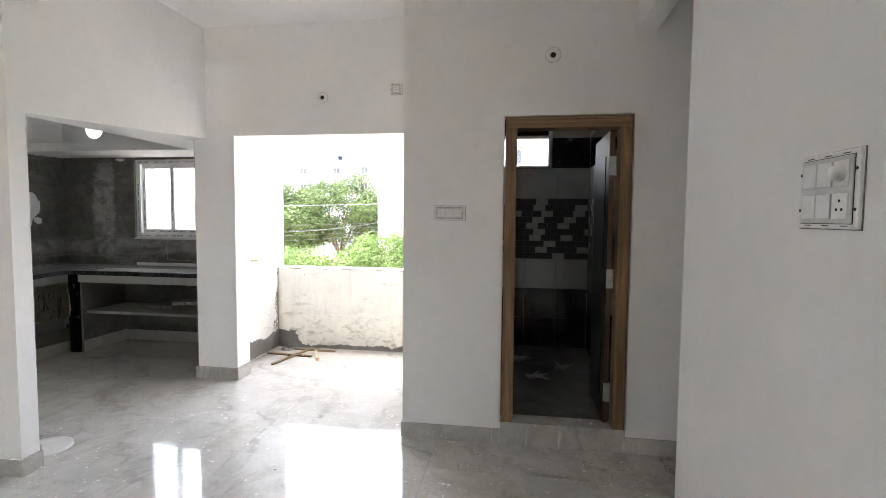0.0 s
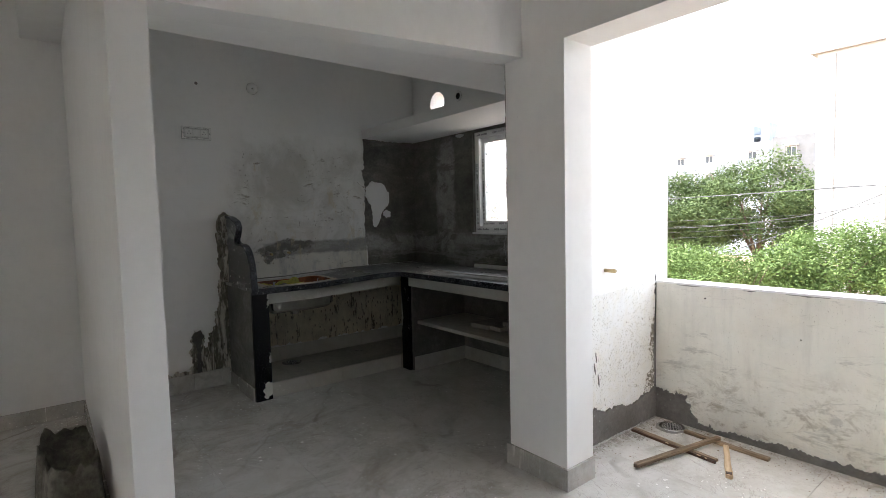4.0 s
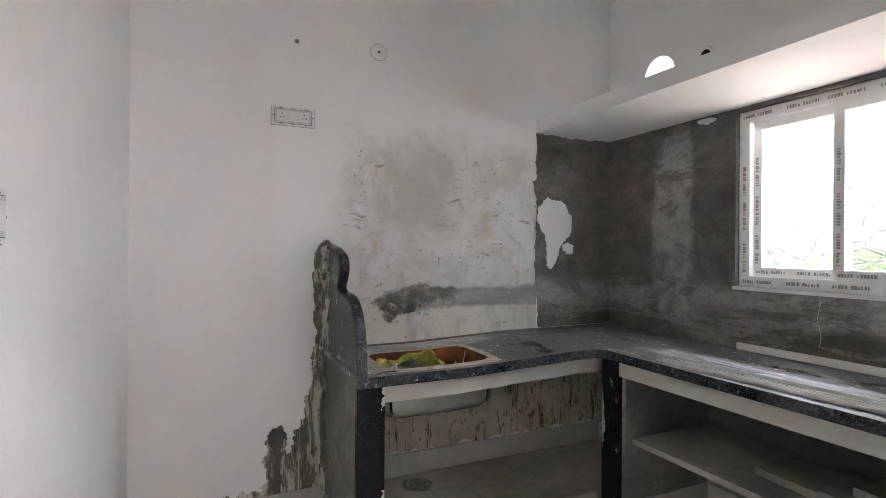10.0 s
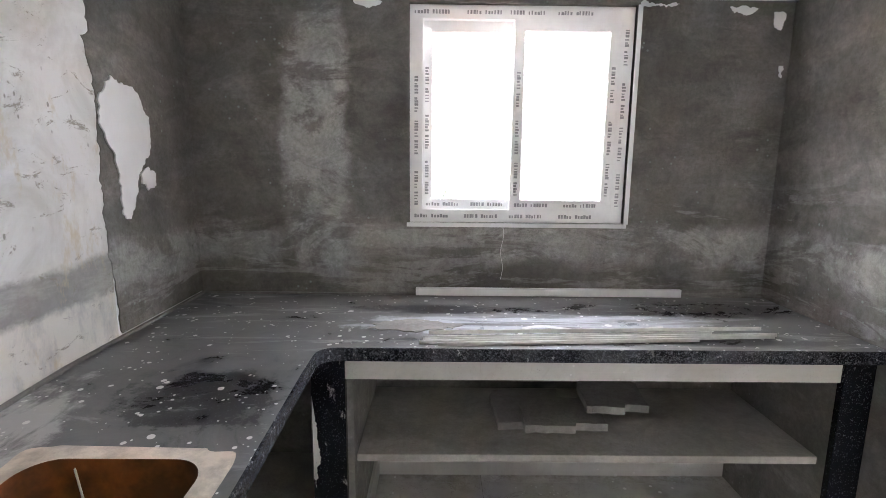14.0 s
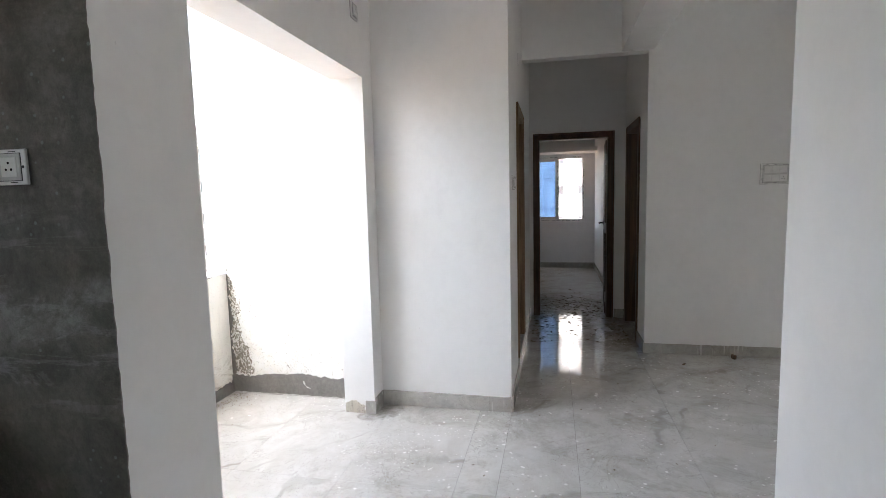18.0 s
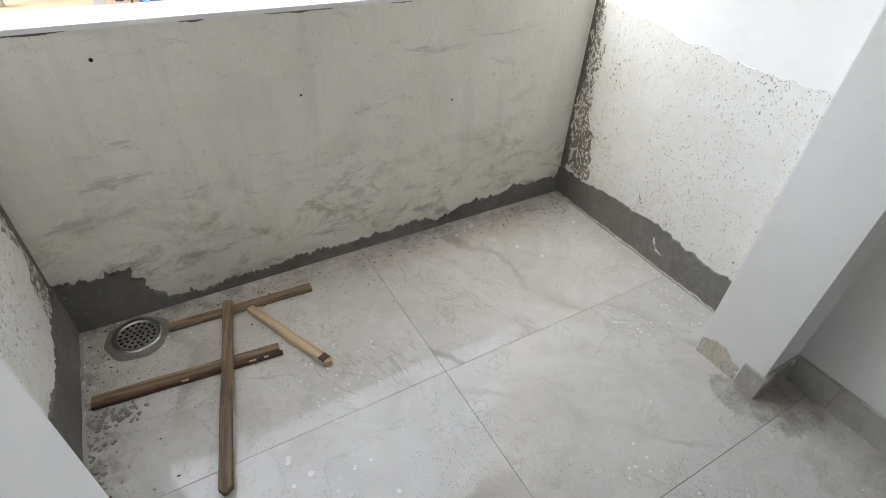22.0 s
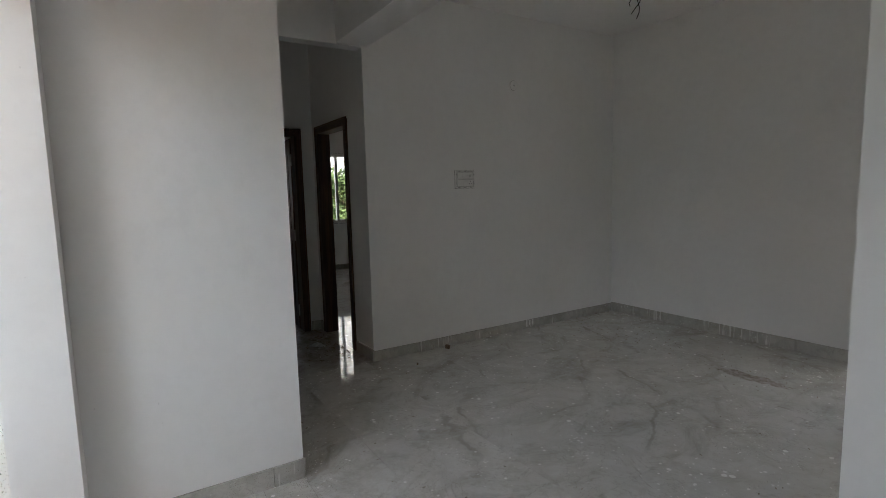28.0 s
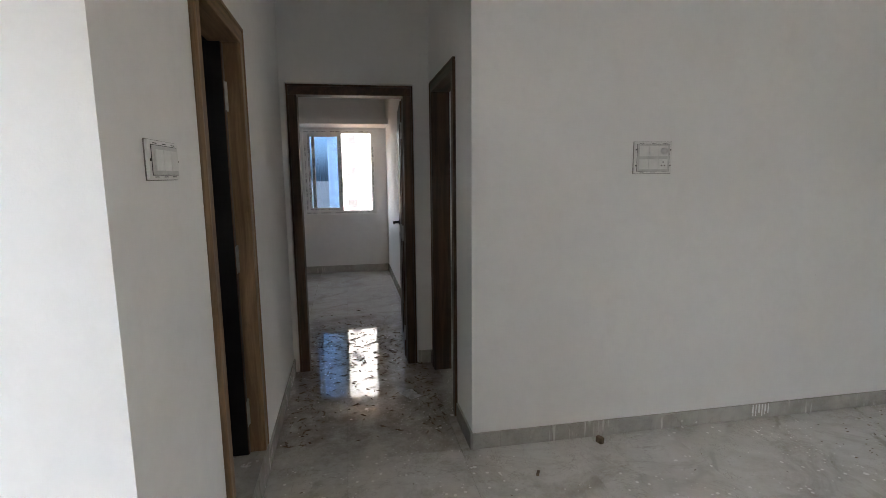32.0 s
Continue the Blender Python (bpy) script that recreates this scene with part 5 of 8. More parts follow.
top = solid("worktop", sag(worktop_mesh()), "granitetop", "L-shaped black granite worktop, dusty and paint-spotted", "worktop")
eb = bmesh.new()
path = counter_outline()[1:-2]
for (x0, y0), (x1, y1) in zip(path, path[1:]):
    d = Vector((x1 - x0, y1 - y0, 0)).normalized()
    n = Vector((d.y, -d.x, 0))
    q = [Vector((x0, y0, 0)), Vector((x1, y1, 0)), Vector((x1, y1, 0)) + n * 0.007, Vector((x0, y0, 0)) + n * 0.007]
    lo = [eb.verts.new((v.x, v.y, TOP - 0.042)) for v in q]
    hi = [eb.verts.new((v.x, v.y, TOP + 0.001)) for v in q]
    eb.faces.new(lo[::-1])
    eb.faces.new(hi)
    for i in range(4):
        eb.faces.new((lo[i], lo[(i + 1) % 4], hi[(i + 1) % 4], hi[i]))
part("edge_band", sag(eb), "graniteedge", top, "polished black granite edge")

base = thing("kitchen_counter", "masonry counter base with black granite legs and marble strips", "kitchen counter")
part("leg", sag(boxes((-3.755, 4.012, 0, -3.725, 4.135, TOP - 0.023), bevel=0.002)), "granite", base, "black granite clad leg")
part("leg", boxes((-3.722, 5.325, 0, -3.607, 5.355, TOP - 0.023), bevel=0.002), "granite", base, "black granite clad leg")
part("leg", boxes((-1.945, 5.318, 0, KE - 0.006, 5.345, TOP - 0.023), bevel=0.002), "granite", base, "black granite clad leg")
part("end_panel", sag(boxes((KW + 0.002, 4.012, 0.0, -3.756, 4.06, TOP - 0.023))), "midcement", base, "grey cement end panel")
part("end_trim", boxes((KW + 0.015, 4.0, 0.0, -3.757, 4.0115, 0.1)), "skirt", base)
part("side_panel", boxes((-3.64, 5.356, 0.0, -3.585, KN - 0.004, TOP - 0.023)), "midcement", base, "cement rendered side panel")
part("side_panel", boxes((-1.928, 5.356, 0.0, KE - 0.006, KN - 0.004, TOP - 0.023)), "midcement", base, "cement rendered side panel")
part("corner_post", boxes((-3.722, 5.356, 0.0, -3.641, 5.43, TOP - 0.023)), "midcement", base)
part("fascia", sag(boxes((-3.748, 4.136, 0.757, -3.735, 5.324, 0.842))), "ledge", base, "pale marble fascia strip")
part("fascia", boxes((-3.606, 5.330, 0.757, -1.946, 5.343, 0.842)), "ledge", base, "pale marble fascia strip")
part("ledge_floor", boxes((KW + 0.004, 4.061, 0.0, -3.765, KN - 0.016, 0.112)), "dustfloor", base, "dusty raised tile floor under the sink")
for i in range(3):
    y0 = 4.136 + i * 0.6
    if y0 + 0.05 < 5.324:
        part("ledge_riser", boxes((-3.764, y0, 0.0, -3.752, min(y0 + 0.598, 5.324), 0.116)), "ledge", base)
    part("back_skirting", boxes((KW + 0.0045, y0 - 0.07, 0.112, KW + 0.014, min(y0 + 0.528, 5.95), 0.235)), "ledge", base)
part("shelf", boxes((-3.584, 5.40, 0.412, -1.929, KN - 0.005, 0.441), bevel=0.003), "dustfloor", base, "dusty stone shelf with a chipped edge")
for x0, x1 in ((-3.58, -2.75), (-2.748, -1.93)):
    part("back_skirting", boxes((x0, KN - 0.014, 0.0, x1, KN - 0.004, 0.12)), "ledge", base)
part("side_skirting", boxes((-3.584, 5.36, 0.0, -3.572, KN - 0.016, 0.12)), "ledge", base)
part("filler", boxes((-3.58, 5.36, 0.842, -1.93, KN - 0.01, TOP - 0.023)), "midcement", base)
lip = bmesh.new()
for (x0, y0, x1, y1) in ((KW + 0.005, 4.05, KW + 0.02, KN - 0.005), (KW + 0.02, KN - 0.02, KE - 0.005, KN - 0.005)):
    box(lip, x0, y0, TOP + 0.0005, x1, y1, TOP + 0.008)
part("joint_fillet", sag(lip), "midcement", top, "cement fillet along the wall")

# white paint smeared on the dark cladding
for k, (y0, y1, z0, z1) in enumerate(((4.112, 4.134, 0.7, 0.85), (4.07, 4.134, 0.02, 0.14), (4.118, 4.134, 0.28, 0.36))):
    o = ragged([(y0, z1, 1), (y0 + 0.012, (z0 * 2 + z1) / 3 + 0.04, 1), (y0 + 0.006, z0, 1), (y1, z0 + 0.02, 0), (y1, z1, 1)], 0.01, 0.01, 80 + k, 0.0012)
    part("paint_smear", baked(o, on_x(-3.7252, 1)), "oldpaint", base, "white paint smear on the granite leg")
o = ragged([(-3.711, 0.62, 1), (-3.696, 0.5, 1), (-3.713, 0.36, 1), (-3.72, 0.4, 0), (-3.72, 0.7, 0)], 0.01, 0.006, 84, 0.0012)
part("paint_smear", baked(o, on_y(5.3252, -1)), "oldpaint", base, "white paint smear on the granite leg")


def thread(name, label, pts, r, material):
    cu = new(name, bpy.data.curves.new(name, "CURVE"))
    cu.data.dimensions, cu.data.bevel_depth, cu.data.bevel_resolution = "3D", r, 1
    s = cu.data.splines.new("POLY")
    s.points.add(len(pts) - 1)
    for p, q in zip(s.points, pts):
        p.co = (*q, 1)
    cu.data.materials.append(MAT[material])
    return tagged(cu, label, "wire")


thread("steel_wire", "bent loop of thin steel wire on the ledge", [(-4.075 + 0.07 * math.cos(i * 0.35), 5.08 + 0.06 * math.sin(i * 0.35), 0.1145 + 0.0006 * i) for i in range(15)], 0.0016, "steel")
thread("plastic_thread", "thin white thread hanging below the window", [(-3.02 + 0.006 * math.sin(i * 0.9), KN - 0.008 - 0.004 * math.sin(i * 0.5), 1.2 - 0.022 * i) for i in range(12)], 0.0012, "white")

thread("rubber_thread", "thin dark cord trailing over the granite corner", [(-3.728 + 0.003 * i + 0.004 * math.sin(i), 4.185 - 0.0115 * i, TOP - 0.0235 + 0.006 * math.sin(i * 0.35)) for i in range(10)], 0.0016, "blackdoor")
thread("plaster_splinter", "thin pale splinter standing in the sink corner", [(-4.03, 4.675, 0.855), (-3.99, 4.64, 0.79), (-3.96, 4.62, 0.74)], 0.0022, "white")

# divider: upright granite slab with a stepped, curved top
DB = TOP - 0.026
knots = [(-3.69, DB), (-3.697, 0.95), (-3.716, 1.03), (-3.758, 1.105), (-3.82, 1.152), (-3.90, 1.17), (-3.985, 1.173), (-4.045, 1.19), (-4.052, 1.225),
         (-4.02, 1.262), (-3.998, 1.305), (-4.022, 1.342), (-4.08, 1.36), (-4.16, 1.38), (-4.26, 1.388), (-4.352, 1.375)]
prof = [(-4.352, DB)]
for i in range(len(knots) - 1):
    p0, p1, p2, p3 = (knots[max(0, min(len(knots) - 1, i + k))] for k in (-1, 0, 1, 2))
    for s in range(5):
        u = s / 5
        prof.append(tuple(0.5 * (2 * b + (c - a) * u + (2 * a - 5 * b + 4 * c - e) * u * u + (3 * b - a - 3 * c + e) * u ** 3) for a, b, c, e in zip(p0, p1, p2, p3)))
prof.append(knots[-1])
dv = bmesh.new()
f = dv.faces.new([dv.verts.new((x, 4.012, z + 0.001)) for x, z in prof])
ext = bmesh.ops.extrude_face_region(dv, geom=[f])
for g in ext["geom"]:
    if isinstance(g, bmesh.types.BMVert):
        g.co.y += 0.02
bmesh.ops.triangulate(dv, faces=[f for f in dv.faces if len(f.verts) > 4])
div = solid("counter_divider", dv, "granitescuff", "upright black granite end piece with a curved top", "divider")
eg = bmesh.new()
rows = []
rim = prof[1:]
for i, (x, z) in enumerate(rim):
    a, b = rim[max(0, i - 1)], rim[min(len(rim) - 1, i + 1)]
    n = Vector((b[1] - a[1], 0, a[0] - b[0])).normalized() * 0.016
    rows.append([eg.verts.new(p) for p in ((x, 3.998, z), (x, 4.042, z), (x + n.x, 4.042, z + n.z), (x + n.x, 3.998, z + n.z))])
for a, b in zip(rows, rows[1:]):
    for k in range(4):
        eg.faces.new((a[k], a[(k + 1) % 4], b[(k + 1) % 4], b[k]))
eg.faces.new(rows[0])
eg.faces.new(rows[-1][::-1])
part("edge_strip", eg, "graniteedge", div, "glossy black granite edging")
mp = bmesh.new()
rows = []
for i in range(40):
    z = 0.865 + 0.0147 * i
    row = []
    for j in range(10):
        a = math.pi * (j / 9 - 0.5)
        w = noise.noise(Vector((a * 1.5, z * 14, 4.0))) + 0.5 * noise.noise(Vector((a * 5, z * 45, 9.0)))
        r = (0.048 + 0.012 * math.sin(i * 0.08)) * (1 + 0.4 * w) * (1.0 if i < 36 else (40 - i) / 4.5)
        row.append(mp.verts.new((-4.357 + r * 1.25 * math.cos(a), 4.012 + r * 1.1 * math.sin(a), z + 0.012 * w)))
    rows.append(row)
for a, b in zip(rows, rows[1:]):
    for j in range(9):
        mp.faces.new((a[j], a[j + 1], b[j + 1], b[j]))
part("mortar", mp, "drip", div, "rough mortar where the slab meets the wall")

# sink
bowl = bmesh.new()
rings = []
for z, inset in ((TOP + 0.004, -0.02), (TOP + 0.004, 0.0), (TOP - 0.03, 0.006), (0.70, 0.012), (0.672, 0.035)):
    rings.append([bowl.verts.new((x, y, z)) for x, y in rounded_rect(SX0 + inset + 0.004, SY0 + inset + 0.004, SX1 - inset - 0.004, SY1 - inset - 0.004, 0.06 - min(inset, 0.03))])
for a, b in zip(rings[1:], rings[2:]):
    for i in range(len(a)):
        bowl.faces.new((a[i], a[(i + 1) % len(a)], b[(i + 1) % len(b)], b[i]))
bowl.faces.new(rings[-1])
bmesh.ops.delete(bowl, geom=rings[0], context="VERTS")
dirty = bmesh.new()
loops = []
for z, inset in ((TOP + 0.0012, -0.045), (TOP + 0.003, -0.012), (TOP + 0.0045, 0.003)):
    loops.append([dirty.verts.new((x, y, z)) for x, y in rounded_rect(SX0 + inset + 0.004, SY0 + inset + 0.004, SX1 - inset - 0.004, SY1 - inset - 0.004, 0.07, 12)])
for v in loops[0]:
    w = 0.022 * noise.noise(Vector((v.co.x * 17, v.co.y * 17, 3.0)))
    v.co.x += w * (1 if v.co.x > (SX0 + SX1) / 2 else -1)
    v.co.y += w * (1 if v.co.y > (SY0 + SY1) / 2 else -1)
for a, b in zip(loops, loops[1:]):
    for i in range(len(a)):
        dirty.faces.new((a[i], a[(i + 1) % len(a)], b[(i + 1) % len(b)], b[i]))
sink = solid("sink", sag(bowl), "orange", "kitchen sink bowl lined with rust-orange film", "sink", smooth=True)
ob = bmesh.new()
rings = []
for z, inset in ((TOP - 0.024, -0.012), (0.70, -0.006), (0.668, 0.02)):
    rings.append([ob.verts.new((x, y, z)) for x, y in rounded_rect(SX0 + inset, SY0 + inset, SX1 - inset, SY1 - inset, 0.07)])
for a, b in zip(rings, rings[1:]):
    for i in range(len(a)):
        ob.faces.new((a[i], a[(i + 1) % len(a)], b[(i + 1) % len(b)], b[i]))
ob.faces.new(rings[-1])
part("rim", sag(dirty), "rim", sink, "rust-stained cement rim", True)
part("outer_shell", sag(ob), "steel", sink, "dented stainless steel underside", True)
wet = bmesh.new()
tube(wet, (-3.94, 4.42, 0.59), (-3.94, 4.42, 0.641), 0.035, 0.045, 16)
part("waste_outlet", wet, "steel", sink)


def heap(cx, cy, z, rx, ry, h, seed, n=18, power=2):
    """A low uneven mound on a flat underside."""
    bm = bmesh.new()
    bmesh.ops.create_grid(bm, x_segments=n, y_segments=n, size=1.0)
    for v in bm.verts:
        r = min(1.0, math.hypot(v.co.x, v.co.y))
        w = noise.noise(Vector((v.co.x * 2.3 + seed, v.co.y * 2.3, seed))) * 0.5 + noise.noise(Vector((v.co.x * 7 + seed, v.co.y * 7, 0))) * 0.2
        v.co = Vector((cx + v.co.x * rx, cy + v.co.y * ry, z + h * max(0.0, (1 - r ** power)) * (1 + w * 2 / power)))
    return bm


sandbag = thing("sand_sack", "yellow-green cloth sack of cement sand lying in the sink", "sack")
part("sand", sag(heap(-3.935, 4.315, 0.675, 0.15, 0.145, 0.183, 2.1, 24, 7)), "sand", sandbag, "loose grey sand", True)
cl = bmesh.new()
nu, nv = 72, 7
grid = []
for i in range(nu):
    a = i / nu * math.tau
    row = []
    for j in range(nv):
        k = j / (nv - 1)
        w = noise.noise(Vector((math.cos(a) * 2, math.sin(a) * 2, k * 3))) * 0.03
        fold = abs(noise.noise(Vector((math.cos(a) * 2.7, math.sin(a) * 2.7, k * 1.2 + 7)))) * 0.04 * math.sin(k * math.pi)
        r = 1.0 + 0.12 * math.sin(k * math.pi) + w * 3 - fold * 2.2
        row.append(cl.verts.new((-3.935 + 0.142 * r * math.cos(a), 4.33 + 0.15 * r * math.sin(a),
                                 0.86 + 0.05 * math.sin(k * math.pi) - 0.035 * max(0.0, (math.cos(a) - math.sin(a)) / 1.41) - fold + 0.02 * math.sin(a * 3 + 1) * math.sin(k * math.pi) - 0.07 * k + w)))
    grid.append(row)
for i in range(nu):
    for j in range(nv - 1):
        cl.faces.new((grid[i][j], grid[(i + 1) % nu][j], grid[(i + 1) % nu][j + 1], grid[i][j + 1]))
part("cloth_rim", sag(cl), "yellow", sandbag, "crumpled yellow-green cloth rim", True)
part("torn_plastic", sag(heap(-3.93, 4.56, 0.68, 0.12, 0.085, 0.13, 6.3)), "stone", sandbag, "pale grey torn plastic and plaster lumps", True)
solid("tile_scrap", boxes((-0.045, -0.028, 0, 0.045, 0.028, 0.008), bevel=0.002), "ledge", "pale broken tile scrap leaning in the sink", "tile", at=pose(-3.825, 4.215, 0.825, 10, 28, 15))
solid("steel_bracket", boxes((-0.012, -0.008, 0, 0.012, 0.008, 0.003), (-0.012, -0.008, 0.003, -0.009, 0.008, 0.026), (-0.012, -0.008, 0.026, 0.004, 0.008, 0.029), bevel=0.0008), "grate", "small bent steel bracket on the sink rim", "bracket", at=pose(-3.735, 4.19, TOP - 0.0225, 0, 0, 20))

# tap stubs
for y, z in ((4.366, 1.072), (4.522, 1.078)):
    stub = thing("tap_stub", "short pipe stub with a yellowed plug in rough cement", "pipe", group="tap stubs over the sink")
    t = bmesh.new()
    tube(t, (KW + 0.0, y, z), (KW + 0.05, y + 0.006, z - 0.004), 0.02, 0.017, 14)
    part("pipe", t, "ledge", stub, "cement-crusted pipe")
    t = bmesh.new()
    tube(t, (KW + 0.05, y + 0.006, z - 0.004), (KW + 0.076, y + 0.01, z - 0.006), 0.012, 0.0115, 6)
    part("plug", t, "pipe", stub, "yellowed thread plug")

# floor drain under the sink, and on the balcony


def drain(name, label, x, y, z, r):
    d = thing(name, label, "drain", pose(x, y, z))
    bm = bmesh.new()
    n = 48
    v = [[bm.verts.new((rr * math.cos(i * math.tau / n), rr * math.sin(i * math.tau / n), zz)) for i in range(n)]
         for rr, zz in ((r * 1.34, 0.0006), (r * 1.24, 0.004), (r * 1.08, 0.006), (r, 0.004), (r, 0.0015))]
    for i, q in enumerate(v[0]):
        k = 1 + 0.14 * noise.noise(Vector((math.cos(i * math.tau / n) * 1.7, math.sin(i * math.tau / n) * 1.7, r * 40)))
        q.co.x, q.co.y = q.co.x * k, q.co.y * k
    for a, b in zip(v, v[1:]):
        for i in range(n):
            bm.faces.new((a[i], a[(i + 1) % n], b[(i + 1) % n], b[i]))
    part("cement_collar", bm, "midcement", d)
    g = bmesh.new()
    tube(g, (0, 0, 0.001), (0, 0, 0.006), r * 0.98, r * 0.95, 32)
    grate = part("grate", g, "grate", d, "round steel grating")
    ring = bmesh.new()
    loops = [[ring.verts.new((r * q * math.cos(i * math.tau / 40), r * q * math.sin(i * math.tau / 40), z)) for i in range(40)]
             for q, z in ((1.1, 0.004), (1.07, 0.0095), (0.96, 0.0105), (0.86, 0.0055))]
    for a, b in zip(loops, loops[1:]):
        for i in range(40):
            ring.faces.new((a[i], a[(i + 1) % 40], b[(i + 1) % 40], b[i]))
    part("flange", ring, "steel", d, "bright steel flange", True)
    for ring_r, cnt in ((0.0, 1), (0.24, 6), (0.48, 12), (0.72, 18)):
        for i in range(cnt):
            a = i * math.tau / cnt
            h = bmesh.new()
            tube(h, (r * ring_r * math.cos(a), r * ring_r * math.sin(a), 0.0055), (r * ring_r * math.cos(a), r * ring_r * math.sin(a), 0.0068), r * 0.075, seg=8)
            part("slot", h, "hole", grate)
    return d


drain("floor_drain", "round steel drain under the kitchen sink", -4.21, 4.485, 0.112, 0.06)
drain("floor_drain", "round steel drain with cement collar by the parapet", -1.495, 5.862, 0.0, 0.068)

# things on the counter and shelf
stone_bits = [(-3.07, 5.58, -2.76, 5.87, 3), (-2.965, 5.495, -2.65, 5.73, -1), (-2.70, 5.585, -2.455, 5.85, -4)]
for i, (x0, y0, x1, y1, turn) in enumerate(stone_bits):
    w, h = x1 - x0, y1 - y0
    o = [(-w / 2, -h / 2, 1), (w * 0.1, -h / 2, 1), (w * 0.12, -h * 0.4, 1), (w / 2, -h * 0.42, 1), (w / 2, h / 2, 1), (-w * 0.4, h / 2, 1), (-w / 2, h * 0.3, 1)]
    bm = ragged(o, 0.03, 0.004, 40 + i, 0.03)
    solid("stone_offcut", bm, "stone", "broken grey stone slab offcut on the shelf", "stone slab", "stone offcuts on the shelf",
          at=pose((x0 + x1) / 2, (y0 + y1) / 2, 0.4415 + 0.0305 * i, 0, 0, turn))
solid("upvc_strip", boxes((-3.40, 5.905, 0.0, -2.215, 5.925, 0.035), bevel=0.002), "upvc", "long white plastic strip against the kitchen wall", "trim strip", at=pose(0, 0.02, TOP + 0.0015, 0, 0, 0))
beads = (((-3.36, 5.325), (-2.14, 5.405), 0), ((-3.34, 5.345), (-2.12, 5.425), 0), ((-3.35, 5.365), (-2.34, 5.437), 0), ((-3.33, 5.385), (-2.16, 5.452), 1), ((-3.30, 5.305), (-2.42, 5.366), 0))
for (x0, y0), (x1, y1), layer in beads:
    half = math.hypot(x1 - x0, y1 - y0) / 2
    bm = boxes((-half, -0.0085, 0, half, 0.0085, 0.004), (-half, -0.0085, 0.004, half, -0.0055, 0.013), (-half, 0.003, 0.004, half, 0.0055, 0.009))
    solid("upvc_bead", bm, "bead", "thin white plastic glazing bead on the worktop", "trim strip", "glazing beads on the worktop",
          at=pose((x0 + x1) / 2, (y0 + y1) / 2, TOP + 0.0012 + 0.0132 * layer, 0, 0, math.degrees(math.atan2(y1 - y0, x1 - x0))))
flim = bmesh.new()
prev = None
for i in range(24):
    x = -3.0 + i * 0.022
    y = 5.462 + 0.012 * math.sin(i * 0.6)
    z = TOP + 0.012 + 0.006 * math.sin(i * 0.37)
    cur = [flim.verts.new((x, y - 0.01, z - 0.006)), flim.verts.new((x, y, z)), flim.verts.new((x, y + 0.01, z - 0.008))]
    if prev:
        for a in range(2):
            flim.faces.new((prev[a], cur[a], cur[a + 1], prev[a + 1]))
    prev = cur
bmesh.ops.solidify(flim, geom=flim.faces[:], thickness=0.001)
solid("protective_film", flim, "bead", "peeled white protective film lying on the worktop", "film", smooth=True)
putty = ragged([(-3.55, 5.47, 1), (-3.40, 5.44, 1), (-3.28, 5.46, 1), (-3.2, 5.52, 1), (-3.3, 5.56, 1), (-3.46, 5.57, 1), (-3.54, 5.53, 1)], 0.02, 0.01, 44, 0.002)
solid("putty_smear", baked(putty, on_z(TOP + 0.0008)), "stone", "dried grey putty smear on the worktop", "putty")
bt = bmesh.new()
tube(bt, (0, 0, -0.09), (0, 0, 0.06), 0.032, 0.032, 16)
tube(bt, (0, 0, 0.06), (0, 0, 0.10), 0.032, 0.012, 16)
tube(bt, (0, 0, 0.10), (0, 0, 0.125), 0.014, 0.014, 12)
solid("plastic_bottle", bt, "greenbottle", "empty green plastic bottle on the dusty ledge", "bottle", smooth=True, at=pose(-4.2, 5.83, 0.146, 90, 0, 62))

# ---- switch boards ----


